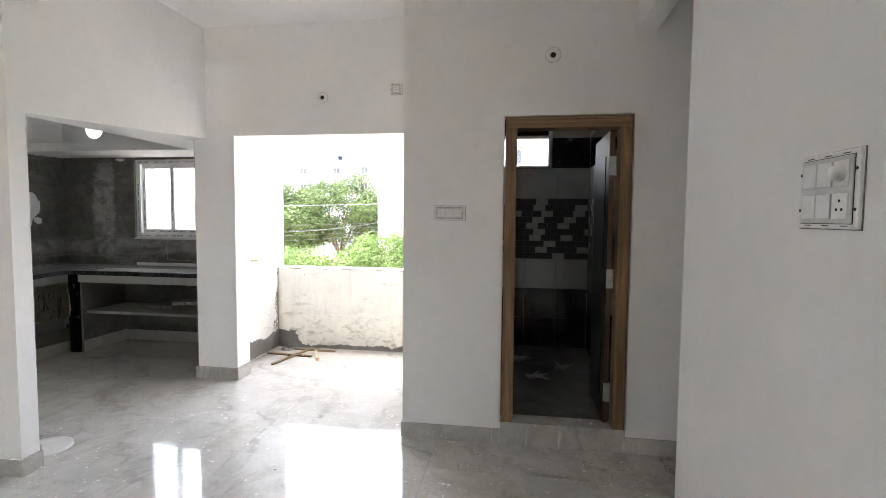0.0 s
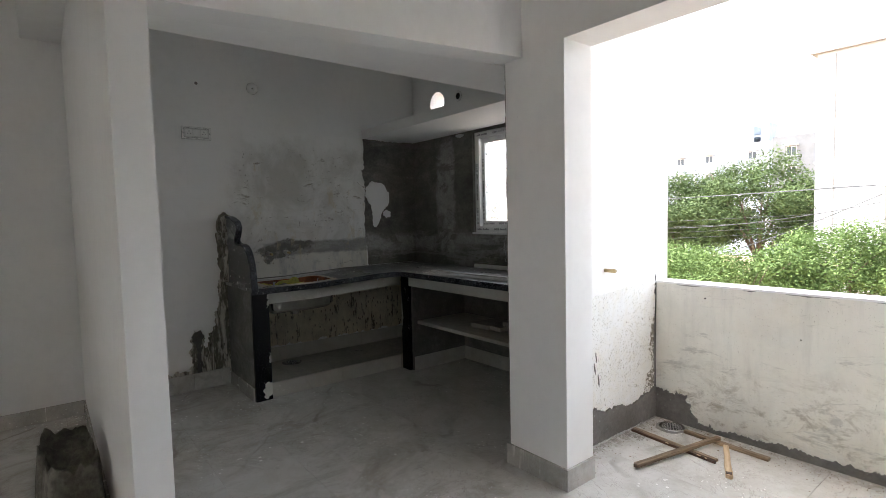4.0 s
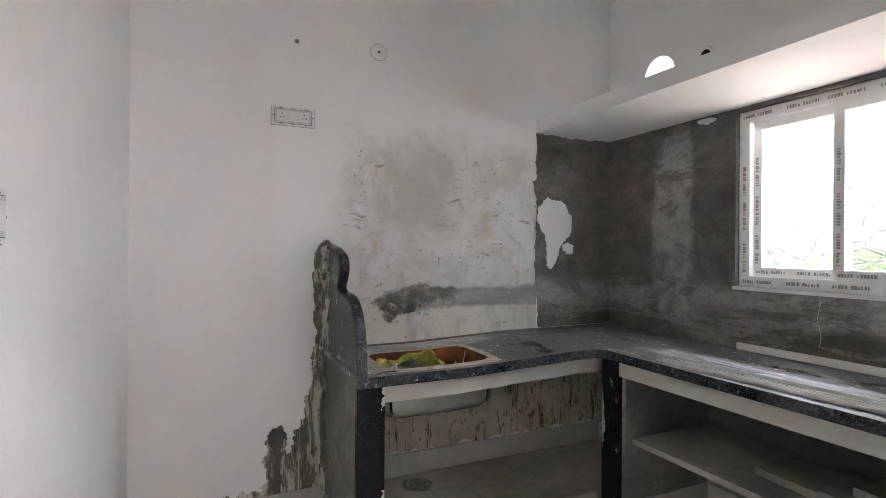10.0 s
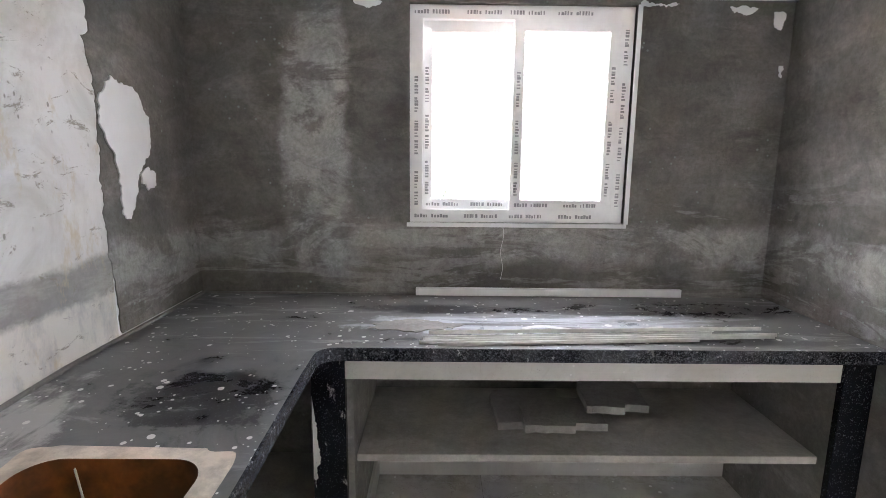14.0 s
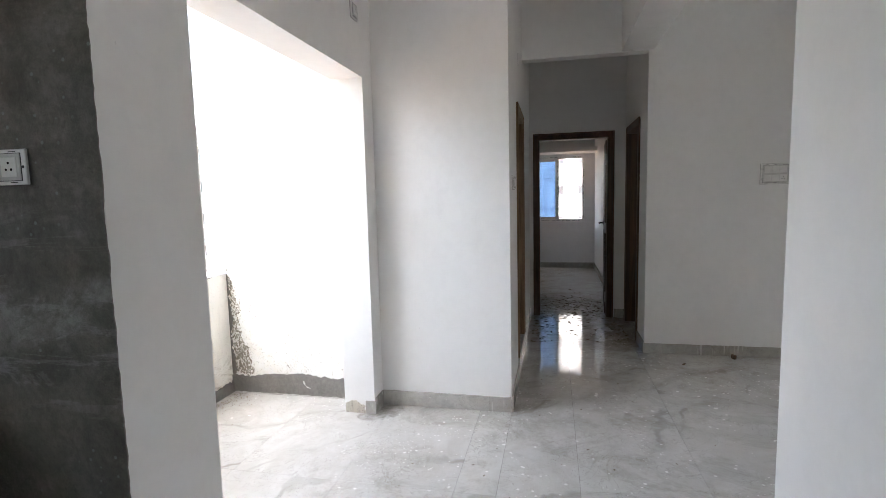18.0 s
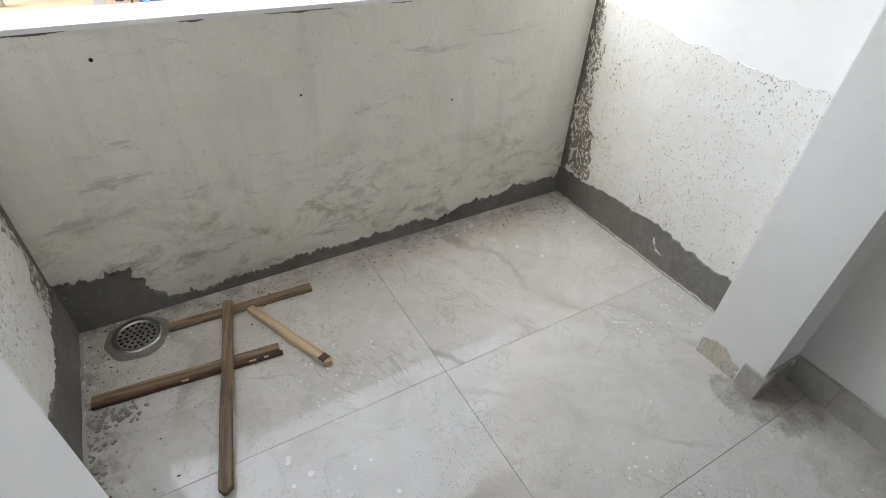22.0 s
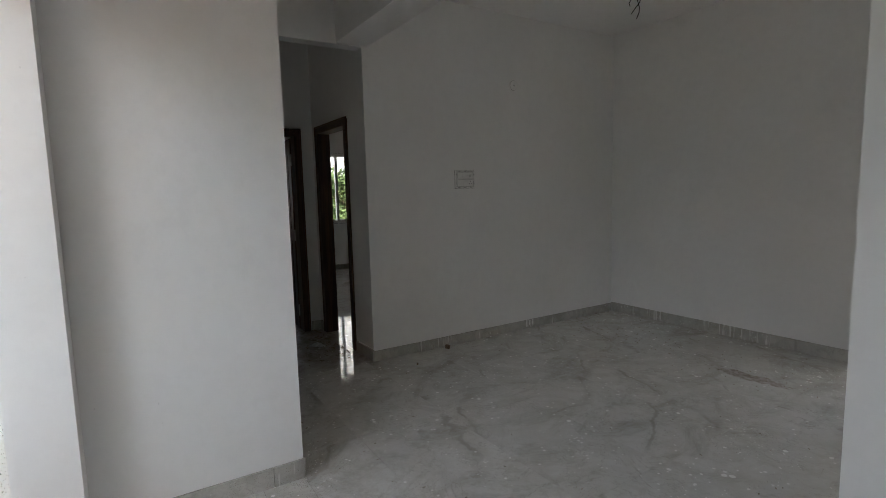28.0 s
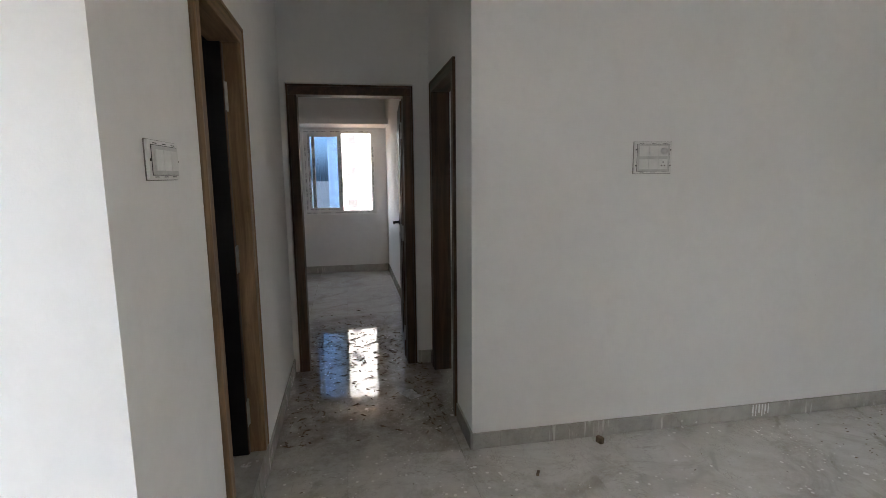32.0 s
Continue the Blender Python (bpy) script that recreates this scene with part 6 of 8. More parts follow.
def switch_board(name, label, m, cols, rows, kinds, group="", cell=0.048):
    """Modular plate facing -y in its own frame, centred."""
    w, h = cols * cell + 0.05, rows * (cell + 0.012) + 0.028
    d = thing(name, label, "switch board", m, group)
    part("gap", boxes((-w / 2 - 0.0016, -0.0025, -h / 2 - 0.0016, w / 2 + 0.0016, 0.0, h / 2 + 0.0016)), "midcement", d, "dirty gap round the plate")
    part("plate", boxes((-w / 2, -0.010, -h / 2, w / 2, 0.0, h / 2), bevel=0.003), "switch", d)
    part("inset", boxes((-w / 2 + 0.0145, -0.0112, -h / 2 + 0.0105, w / 2 - 0.0145, -0.010, h / 2 - 0.0105)), "switchgap", d)
    part("frame", boxes((-w / 2 + 0.016, -0.013, -h / 2 + 0.012, w / 2 - 0.016, -0.010, h / 2 - 0.012), bevel=0.001), "switchline", d)
    i = 0
    for r in range(rows):
        for c in range(cols):
            x = (c - (cols - 1) / 2) * cell
            z = ((rows - 1) / 2 - r) * (cell + 0.012)
            k = kinds[i % len(kinds)]
            i += 1
            g = 0.0016
            mod = part("module", boxes((x - cell / 2 + g, -0.017 if k == "r" else -0.015, z - cell / 2 + g, x + cell / 2 - g, -0.0132, z + cell / 2 - g), bevel=0.0012), "switch", d)
            if k == "s":
                for dx, dz in ((0, 0.011), (-0.009, -0.007), (0.009, -0.007)):
                    hb = bmesh.new()
                    tube(hb, (x + dx, -0.0158, z + dz), (x + dx, -0.0149, z + dz), 0.0034, seg=10)
                    part("socket_hole", hb, "hole", mod)
            elif k == "k":
                kb = bmesh.new()
                tube(kb, (x, -0.015, z), (x, -0.032, z), 0.017, 0.015, 20)
                part("dial", kb, "switch", mod, "round white regulator dial", True)
    for sx in (-1, 1):
        for z in ((-h / 4, h / 4) if rows > 1 else (0.0,)):
            sb = bmesh.new()
            tube(sb, (sx * (w / 2 - 0.009), -0.0115, z), (sx * (w / 2 - 0.009), -0.0098, z), 0.0035, seg=10)
            part("screw", sb, "switchgap", d)
    for sx in (-0.3, 0.0, 0.3):
        for sz in (-1, 1):
            part("slot", boxes((sx * w - 0.012, -0.0108, sz * (h / 2 - 0.007) - 0.001, sx * w + 0.012, -0.0099, sz * (h / 2 - 0.007) + 0.001)), "switchgap", d)
    return d


switch_board("switch_board", "white three-switch plate smeared with putty", pose(0.578, BY, 1.507), 3, 1, "r", cell=0.052)
switch_board("switch_board", "large white six-module switch board smeared with putty", pose(SX, 1.84, 1.543, 0, 0, -90), 3, 2, "rrkrrs", cell=0.056)
switch_board("switch_board", "white socket plate on painted kitchen wall", pose(KW, 3.835, 2.07, 0, 0, 90), 3, 1, "srs", cell=0.055)
switch_board("switch_board", "clean white socket plate on dark cement wall", pose(KE - 0.005, 5.105, 1.53, 0, 0, -90), 3, 1, "srs", cell=0.056)
switch_board("switch_board", "white switch plate chipped from the kitchen wall", pose(-2.69, KS, 1.443, 0, 0, 180), 3, 1, "r", cell=0.056)
switch_board("switch_board", "small white socket plate over the balcony opening", pose(0.0, LN, 2.53), 1, 1, "s", cell=0.05)

# fan-hook and lamp holes with conduit collars


def lamp_point(m, label, hole=0.017):
    d = thing("lamp_point", label, "conduit box", m, "conduit boxes on the walls")
    bm = bmesh.new()
    n = 28
    v = [[bm.verts.new((rr * math.cos(i * math.tau / n), yy, rr * math.sin(i * math.tau / n))) for i in range(n)]
         for rr, yy in ((0.047, 0.0), (0.045, -0.008), (hole + 0.004, -0.010), (hole, -0.004))]
    for a, b in zip(v, v[1:]):
        for i in range(n):
            bm.faces.new((a[i], a[(i + 1) % n], b[(i + 1) % n], b[i]))
    part("collar", bm, "paint", d, smooth=True)
    rim_bm = bmesh.new()
    tube(rim_bm, (0, -0.0012, 0), (0, 0.0, 0), 0.0482, seg=n)
    part("gap", rim_bm, "midcement", d, "thin dirty gap round the box")
    h = bmesh.new()
    tube(h, (0, -0.005, 0), (0, 0.0, 0), hole, seg=24)
    box_part = part("recess", h, "hole", d)
    return d


lamp_point(pose(-0.64, LN, 2.48), "round white conduit box over the balcony opening")
lamp_point(pose(1.214, BY, 2.484), "round white conduit box over the bathroom door")
lamp_point(pose(SX, 1.235, 2.443, 0, 0, -90), "round white conduit box on the living room wall", 0.006)
lamp_point(pose(KW, 4.293, 2.483, 0, 0, 90), "round conduit box painted over on the kitchen wall", 0.006)
lamp_point(pose(-3.61, KN, 2.485), "round conduit box beside the exhaust hole", 0.03)
hb = bmesh.new()
tube(hb, (0, 0, 0), (0.004, 0, 0), 0.012, seg=14)
solid("wall_plug", hb, "midcement", "small filled hole in the kitchen wall", "wall plug", at=pose(KW - 0.001, 3.852, 2.466))

# balcony pipe stub
pb = bmesh.new()
tube(pb, (BW + 0.002, 5.398, 1.022), (BW + 0.06, 5.398, 1.022), 0.011)
tube(pb, (BW + 0.06, 5.398, 1.022), (BW + 0.075, 5.398, 1.022), 0.013, 0.009)
solid("tap_stub", pb, "pipe", "capped water pipe in the balcony wall", "pipe", smooth=False)
cv = new("ceiling_wires", bpy.data.curves.new("ceiling_wires", "CURVE"))
cv.data.dimensions, cv.data.bevel_depth = "3D", 0.0035
for dx, dy, ln in ((0.0, 0.0, 0.30), (0.02, 0.01, 0.24), (-0.015, 0.02, 0.36)):
    spn = cv.data.splines.new("POLY")
    pts = [(0.50 + dx + 0.04 * math.sin(i * 0.9 + dx * 90) * i / 8, 0.98 + dy + 0.03 * math.cos(i * 0.8) * i / 8, CEIL - ln * i / 8) for i in range(9)]
    spn.points.add(len(pts) - 1)
    for p, q in zip(spn.points, pts):
        p.co = (*q, 1)
cv.data.materials.append(MAT["cable"])
tagged(cv, "loose black wires hanging from the ceiling", "wires")

# ---- loose things on the floors ----


def stick(label, p, q, z, w, h, material, roll=0.0, taper=1.0, round_end=0.0):
    """A wood offcut from p to q: split along the grain, a little bent, its far end narrowed and rounded."""
    p, q = Vector((*p, 0)), Vector((*q, 0))
    L = (q - p).length
    seed = L * 17.0
    rows, n = [], 48
    bm = bmesh.new()
    for i in range(n + 1):
        k = i / n
        half = w / 2 * (1 + (taper - 1) * k) * (1 + 0.05 * noise.noise(Vector((k * 9, seed, 0))))
        if round_end and k > 1 - round_end:
            half *= math.sqrt(max(0.06, 1 - ((k - 1 + round_end) / round_end) ** 2))
        off = 0.0025 * noise.noise(Vector((k * 3, seed, 5)))
        top = h * (1 + 0.10 * noise.noise(Vector((k * 7, seed, 9))))
        x = -L / 2 + L * k
        skew = 0.006 * noise.noise(Vector((seed, k, 2))) if i in (0, n) else 0.0
        rows.append([bm.verts.new(c) for c in ((x - skew, off - half, 0.0), (x - skew, off - half, top * 0.72), (x, off - half * 0.8, top),
                                               (x, off + half * 0.75, top * 0.97), (x + skew, off + half, top * 0.7), (x + skew, off + half, 0.0))])
    for a, b in zip(rows, rows[1:]):
        for k in range(6):
            bm.faces.new((a[k], b[k], b[(k + 1) % 6], a[(k + 1) % 6]))
    bm.faces.new(rows[0])
    bm.faces.new(rows[-1][::-1])
    a = math.degrees(math.atan2(q.y - p.y, q.x - p.x))
    c = (p + q) / 2
    return solid("wood_offcut", bm, material, label, "wood offcut", "offcuts on the balcony floor", at=pose(c.x, c.y, z, 0, roll, a))


stick("brown teak offcut lying by the drain", (-1.405, 5.848), (-0.937, 5.828), 0.001, 0.032, 0.018, "stickbrown")
stick("brown teak offcut leaning across the others", (-1.212, 5.862), (-1.358, 5.203), 0.0165, 0.03, 0.018, "stickbrown", 0.3, 1.15, 0.022)
pale = stick("pale split wood offcut on the balcony tiles", (-1.152, 5.815), (-0.995, 5.472), 0.001, 0.028, 0.02, "sticklight", 0.0, 1.25, 0.03)
part("char_mark", boxes((0.150, -0.0145, 0.0150, 0.176, 0.0145, 0.0215), bevel=0.002), "darkteak_x", pale, "scorched end of the pale wood")
stick("brown teak offcut with a dark side", (-1.627, 5.652), (-1.115, 5.607), 0.001, 0.034, 0.016, "stickbrown")
dark_cut = stick("dark thin wood offcut beside another", (-1.628, 5.630), (-1.11, 5.583), 0.001, 0.012, 0.014, "darkteak_x")
for x, L in ((-0.02, 0.02), (0.17, 0.022), (0.21, 0.014)):
    part("nick", boxes((x - L / 2, -0.0068, 0.0105, x + L / 2, -0.001, 0.0148), bevel=0.0015), "sticklight", dark_cut, "pale nick in the dark wood")

lid = thing("bucket_lid", "white plastic bucket lid on the floor by the wall end", "lid", pose(-1.90, 3.33, 0.001))
bm = bmesh.new()
tube(bm, (0, 0, 0), (0, 0, 0.008), 0.135, 0.132, 40)
part("disc", bm, "white", lid)
bm = bmesh.new()
n = 40
v = [[bm.verts.new((rr * math.cos(i * math.tau / n), rr * math.sin(i * math.tau / n), zz)) for i in range(n)] for rr, zz in ((0.118, 0.0085), (0.122, 0.015), (0.134, 0.015), (0.137, 0.0))]
for a, b in zip(v, v[1:]):
    for i in range(n):
        bm.faces.new((a[i], a[(i + 1) % n], b[(i + 1) % n], b[i]))
part("rim", bm, "white", lid, smooth=True)



def sack(label, x, y, turn, w, d, h, seed):
    """A filled sack standing on end: wider at the foot, creased down its sides, its mouth crumpled and open."""
    bm = bmesh.new()
    nu, nv = 56, 22
    rows = []
    for j in range(nv):
        k = j / (nv - 1)
        row = []
        for i in range(nu):
            a = i / nu * math.tau
            c, q = math.cos(a), math.sin(a)
            box_r = (abs(c) ** 4 + abs(q) ** 4) ** -0.25
            crease = noise.noise(Vector((c * 4.5 + seed, q * 4.5, k * 1.1))) * 0.07 + noise.noise(Vector((c * 11, q * 11 + seed, k * 3.5))) * 0.03 * (0.4 + k)
            r = box_r * (1.0 - 0.16 * k + 0.05 * math.sin(k * 3.1)) * (1 + crease)
            z = h * k + (0.045 * noise.noise(Vector((c * 2.2, q * 2.2, seed))) + 0.02 * noise.noise(Vector((c * 9, q * 9, seed)))) * k ** 3
            row.append(bm.verts.new((w / 2 * r * c + 0.02 * k, d / 2 * r * q, max(0.0, z))))
        rows.append(row)
    inner = [bm.verts.new((v.co.x * 0.86 + 0.002, v.co.y * 0.84, v.co.z - 0.05 - 0.03 * noise.noise(v.co * 9))) for v in rows[-1]]
    for a, b in zip(rows, rows[1:] + [inner]):
        for i in range(nu):
            bm.faces.new((a[i], a[(i + 1) % nu], b[(i + 1) % nu], b[i]))
    bm.faces.new(rows[0][::-1])
    bm.faces.new(inner)
    return solid("cement_sack", bm, "sackcloth", label, "sack", "cement sacks by the partition", smooth=True, at=pose(x, y, 0.001, 0, 0, turn))


sack("dusty dark cement sack standing open against the partition", -2.60, 2.865, 4, 0.29, 0.21, 0.375, 1.7)
sack("dark cement sack slumped beside another against the partition", -2.93, 2.85, -6, 0.31, 0.23, 0.34, 5.2)

bag = heap(0, 0, 0, 0.07, 0.045, 0.03, 3.3, 10)
solid("plastic_scrap", bag, "plasticbag", "crumpled clear plastic scrap on the passage floor", "scrap", smooth=False, at=pose(2.45, 3.07, 0.001, 0, 0, 30))
solid("wood_chip", boxes((-0.02, -0.012, 0, 0.02, 0.012, 0.035), bevel=0.003), "debris", "small brown wood block by the skirting", "wood chip", at=pose(1.617, 2.125, 0.001, 0, 0, 20))
solid("wood_chip", boxes((-0.022, -0.007, 0, 0.022, 0.007, 0.006), bevel=0.002), "debris", "dark wood chip on the living room floor", "wood chip", at=pose(1.41, 2.562, 0.001, 0, 0, -30))
sh = bmesh.new()
rg = random.Random(8)
for i in range(760):
    if i < 480:
        x, y = rg.gauss(3.55, 0.45), rg.uniform(2.95, 3.8)
    else:
        x, y = rg.uniform(1.9, 3.2), rg.choice((rg.gauss(3.75, 0.07), rg.gauss(2.95, 0.06), rg.uniform(2.9, 3.8)))
    x = max(1.8, min(4.9, x))
    y = max(2.9, min(3.82, y))
    a, L, w = rg.uniform(0, math.tau), rg.uniform(0.006, 0.035), rg.uniform(0.002, 0.007)
    c, s = math.cos(a), math.sin(a)
    q = [(x + dx * c - dy * s, y + dx * s + dy * c) for dx, dy in ((-L, 0), (0, -w), (L, 0), (0, w))]
    vs = [sh.verts.new((px, py, 0.0012 + rg.uniform(0, 0.004))) for px, py in q]
    t0 = sh.verts.new((x, y, rg.uniform(0.004, 0.012)))
    for k in range(4):
        sh.faces.new((vs[k], vs[(k + 1) % 4], t0))
solid("wood_shavings", sh, "debris", "scattered dark wood shavings on the passage floor", "shavings", kind="stuff")
bits = bmesh.new()
for i in range(420):
    x, y = rg.gauss(1.0, 0.45), rg.gauss(0.5, 0.2)
    if rg.random() < 0.5:
        x, y = rg.uniform(-4.0, 1.5), rg.uniform(-0.2, 4.4)
        if x < -1.5:
            y = min(y, 2.8)
        if x > 0.1:
            y = min(y, 3.7)
    a, L = rg.uniform(0, math.tau), rg.uniform(0.003, 0.012)
    c, s = math.cos(a), math.sin(a)
    q = [(x + dx * c - dy * s, y + dx * s + dy * c) for dx, dy in ((-L, 0), (0, -L * 0.4), (L, 0), (0, L * 0.4))]
    vs = [bits.verts.new((px, py, 0.001)) for px, py in q]
    t0 = bits.verts.new((x, y, rg.uniform(0.002, 0.006)))
    for k in range(4):
        bits.faces.new((vs[k], vs[(k + 1) % 4], t0))
for i in range(700):
    if i < 400:
        x, y = rg.uniform(-1.6, 0.28), 5.94 - abs(rg.gauss(0, 0.09))
    elif i < 560:
        x, y = 0.28 - abs(rg.gauss(0, 0.2)), 5.93 - abs(rg.gauss(0, 0.12))
    else:
        x, y = -1.64 + abs(rg.gauss(0, 0.12)), rg.uniform(5.0, 5.9)
    x, y = max(-1.64, min(0.29, x)), max(5.02, y)
    a, L = rg.uniform(0, math.tau), rg.uniform(0.0012, 0.004) * rg.choice((1, 1, 1.8))
    c, s = math.cos(a), math.sin(a)
    q = [(x + dx * c - dy * s, y + dx * s + dy * c) for dx, dy in ((-L, 0), (0, -L * 0.5), (L, 0), (0, L * 0.5))]
    vs = [bits.verts.new((px, py, 0.0008)) for px, py in q]
    t0 = bits.verts.new((x, y, rg.uniform(0.002, 0.006)))
    for k in range(4):
        bits.faces.new((vs[k], vs[(k + 1) % 4], t0))
solid("floor_crumbs", bits, "debris", "small crumbs of mortar and wood on the tiles", "crumbs", kind="stuff")
rb = bmesh.new()
for cx, cy in ((1.18, 4.9), (1.42, 5.2), (1.0, 5.4), (0.75, 5.0)):
    for k in range(5):
        a = rg.uniform(0, math.pi)
        L = rg.uniform(0.04, 0.11)
        x, y = cx + rg.uniform(-0.06, 0.06), cy + rg.uniform(-0.04, 0.04)
        tube(rb, (x - L * math.cos(a), y - L * math.sin(a), 0.147), (x + L * math.cos(a), y + L * math.sin(a), 0.147 + rg.uniform(0, 0.03)), 0.012, 0.008, 7)
solid("bathroom_rubble", rb, "dustfloor", "small scraps and rubble on the bathroom floor", "rubble", kind="stuff")

lumps = bmesh.new()
for i in range(170):
    x, y = -1.645 + abs(rg.gauss(0, 0.028)), rg.uniform(5.12, 5.66)
    if i < 60:
        x, y = rg.gauss(-1.575, 0.035), rg.gauss(5.575, 0.025)
    L = rg.uniform(0.002, 0.0075)
    m = Matrix.Translation((max(x, -1.64), y, 0.0008 + L * 0.25)) @ Matrix.Rotation(rg.uniform(0, 6.28), 4, "Z") @ Matrix.Diagonal((L * 1.3, L * rg.uniform(0.6, 1.1), L * 0.4, 1))
    bmesh.ops.create_icosphere(lumps, subdivisions=1, radius=1.0, matrix=m)
for v in lumps.verts:
    v.co += Vector((1, 1, 0.2)) * 0.002 * noise.noise(v.co * 160)
solid("mortar_lumps", lumps, "stone", "dried grey mortar crumbs along the balcony wall", "mortar", kind="stuff")
for x, z, r in ((-1.346, 0.823, 0.005), (-0.845, 0.654, 0.004), (-0.3, 0.55, 0.004)):
    hb = bmesh.new()
    tube(hb, (x, PY - 0.001, z), (x, PY + 0.002, z), r, seg=12)
    solid("drill_hole", hb, "hole", "small dark drill hole in the parapet", "hole", "drill holes in the parapet")
splash = bmesh.new()
for k in range(9):
    y = 1.0 + 0.014 * k + 0.006 * math.sin(k * 2.1)
    z0 = 0.012 + 0.03 * (0.5 + 0.5 * math.sin(k * 1.7))
    tube(splash, (SX - 0.0138, y, z0), (SX - 0.0138, y, 0.088), 0.0032, 0.0022, 6)
solid("paint_splash", splash, "paint", "thin white paint runs down the skirting", "paint")
heap_bits = bmesh.new()
for i in range(60):
    x, y = rg.gauss(-0.38, 0.2), rg.gauss(0.70, 0.07)
    a, L = rg.uniform(0, math.tau), rg.uniform(0.002, 0.007)
    c, s = math.cos(a), math.sin(a)
    q = [(x + dx * c - dy * s, y + dx * s + dy * c) for dx, dy in ((-L, 0), (0, -L * 0.5), (L, 0), (0, L * 0.5))]
    vs = [heap_bits.verts.new((px, py, 0.001)) for px, py in q]
    t0 = heap_bits.verts.new((x, y, rg.uniform(0.003, 0.009)))
    for k in range(4):
        heap_bits.faces.new((vs[k], vs[(k + 1) % 4], t0))
solid("mortar_crumbs", heap_bits, "debris", "brown mortar crumbs swept together on the tiles", "crumbs", kind="stuff")

# ---- outdoors ----
GZ = -5.0
solid("ground", boxes((-600, -600, GZ - 0.5, 600, 900, GZ)), "dirt", "bare red earth ground", "ground", kind="structure")
# storeys of this building, below and beside
solid("own_building_below", boxes((-4.5, -0.55, GZ, 7.2, 6.12, -0.301)), "whitefacade", "white lower storeys of the building", "building", kind="structure")


def leaf_cloud(centres, n, size, seed):
    """Leaves set in clumps round the given centres (x, y, z, radius), as one triangle mesh."""
    r = np.random.RandomState(seed)
    c = np.array(centres, dtype=float)
    wts = c[:, 3] ** 2
    idx = r.choice(len(c), n, p=wts / wts.sum())
    d = r.normal(size=(n, 3))
    d /= np.linalg.norm(d, axis=1)[:, None]
    rad = c[idx, 3] * (0.25 + 0.9 * r.rand(n) ** 0.6)
    p = c[idx, :3] + d * rad[:, None] * np.array([1, 1, 0.8])
    p += r.normal(scale=size * 1.2, size=(n, 3))
    u = r.normal(size=(n, 3))
    u[:, 2] *= 0.6
    u /= np.linalg.norm(u, axis=1)[:, None]
    w = np.cross(u, d + r.normal(scale=0.5, size=(n, 3)))
    w /= np.linalg.norm(w, axis=1)[:, None] + 1e-9
    s = size * (0.6 + 0.8 * r.rand(n))[:, None]
    nrm = np.cross(u, w)
    quad = np.stack([p - u * s, p + w * s * 0.42 + nrm * s * 0.12, p + u * s, p - w * s * 0.42 + nrm * s * 0.12], axis=1).reshape(-1, 3)
    i = np.arange(n) * 4
    tris = np.stack([np.stack([i, i + 1, i + 3], 1), np.stack([i + 1, i + 2, i + 3], 1)], 1).reshape(-1, 3)
    me = bpy.data.meshes.new("crown")
    me.from_pydata(quad.tolist(), [], tris.tolist())
    return me


def tree(label, x, y, height, spread, leaves, material, seed, size=0.16, trunk_h=0.4, clumps=26, group="street trees"):
    rg = random.Random(seed)
    t = thing("tree", label, "tree", pose(x, y, GZ), group)
    bm = bmesh.new()
    r0 = height * 0.022
    top_z = height * trunk_h
    tube(bm, (0, 0, -0.1), (0.1, 0.05, top_z), r0 * 1.3, r0, 10)
    limbs = []
    for i in range(7):
        a = i * math.tau / 7 + rg.uniform(-0.3, 0.3)
        e = Vector((math.cos(a) * spread * rg.uniform(0.35, 0.7), math.sin(a) * spread * rg.uniform(0.35, 0.7), height * rg.uniform(0.62, 0.9)))
        tube(bm, (0.1, 0.05, top_z - 0.1), e, r0 * 0.6, r0 * 0.15, 7)
        limbs.append(e)
        for k in range(2):
            m = Vector((0.1, 0.05, top_z)).lerp(e, rg.uniform(0.45, 0.8))
            tube(bm, m, m + Vector((rg.uniform(-1, 1), rg.uniform(-1, 1), rg.uniform(0.3, 1))) * spread * 0.3, r0 * 0.25, r0 * 0.06, 6)
    part("trunk", bm, "bark", t, "brown trunk and limbs")
    cs = []
    for i in range(clumps):
        a, q = rg.uniform(0, math.tau), math.sqrt(rg.random())
        rr = spread * rg.uniform(0.1, 0.26)
        z = height * (trunk_h + 0.12) + (height * (0.92 - trunk_h - 0.12)) * rg.random() * (1.1 - 0.6 * q ** 2)
        cs.append((math.cos(a) * q * spread * 0.85, math.sin(a) * q * spread * 0.85, z, rr))
    me = leaf_cloud(cs, leaves, size, seed)
    me.materials.append(MAT[material])
    c = new("crown", me)
    c.parent = t
    c["label"] = "leafy crown with gaps"
    return t


tree("broad dark green tree behind the wires", -19.5, 41, 9.0, 4.8, 46000, "leaf_a", 1, 0.09, 0.35, 70)
tree("broad dark green tree behind the wires", -14.2, 42, 10.2, 5.2, 60000, "leaf_a", 2, 0.09, 0.3, 90)
tree("broad dark green tree behind the wires", -25, 43, 8.4, 5.0, 30000, "leaf_a", 4, 0.10, 0.35, 60)
tree("low bright green feathery tree near the parapet", -9.6, 25, 4.7, 4.6, 52000, "leaf_d", 5, 0.06, 0.45, 70)
tree("low bright green feathery tree near the parapet", -5.6, 27, 6.0, 3.4, 42000, "leaf_d", 6, 0.06, 0.45, 70)
tree("low bright green feathery tree near the parapet", -14.5, 27, 4.8, 4.2, 36000, "leaf_d", 7, 0.06, 0.45, 60)
tree("light green tree in front of the lavender building", 7.9, 20.3, 7.5, 3.0, 80000, "leaf_b", 8, 0.042, 0.36, 90)
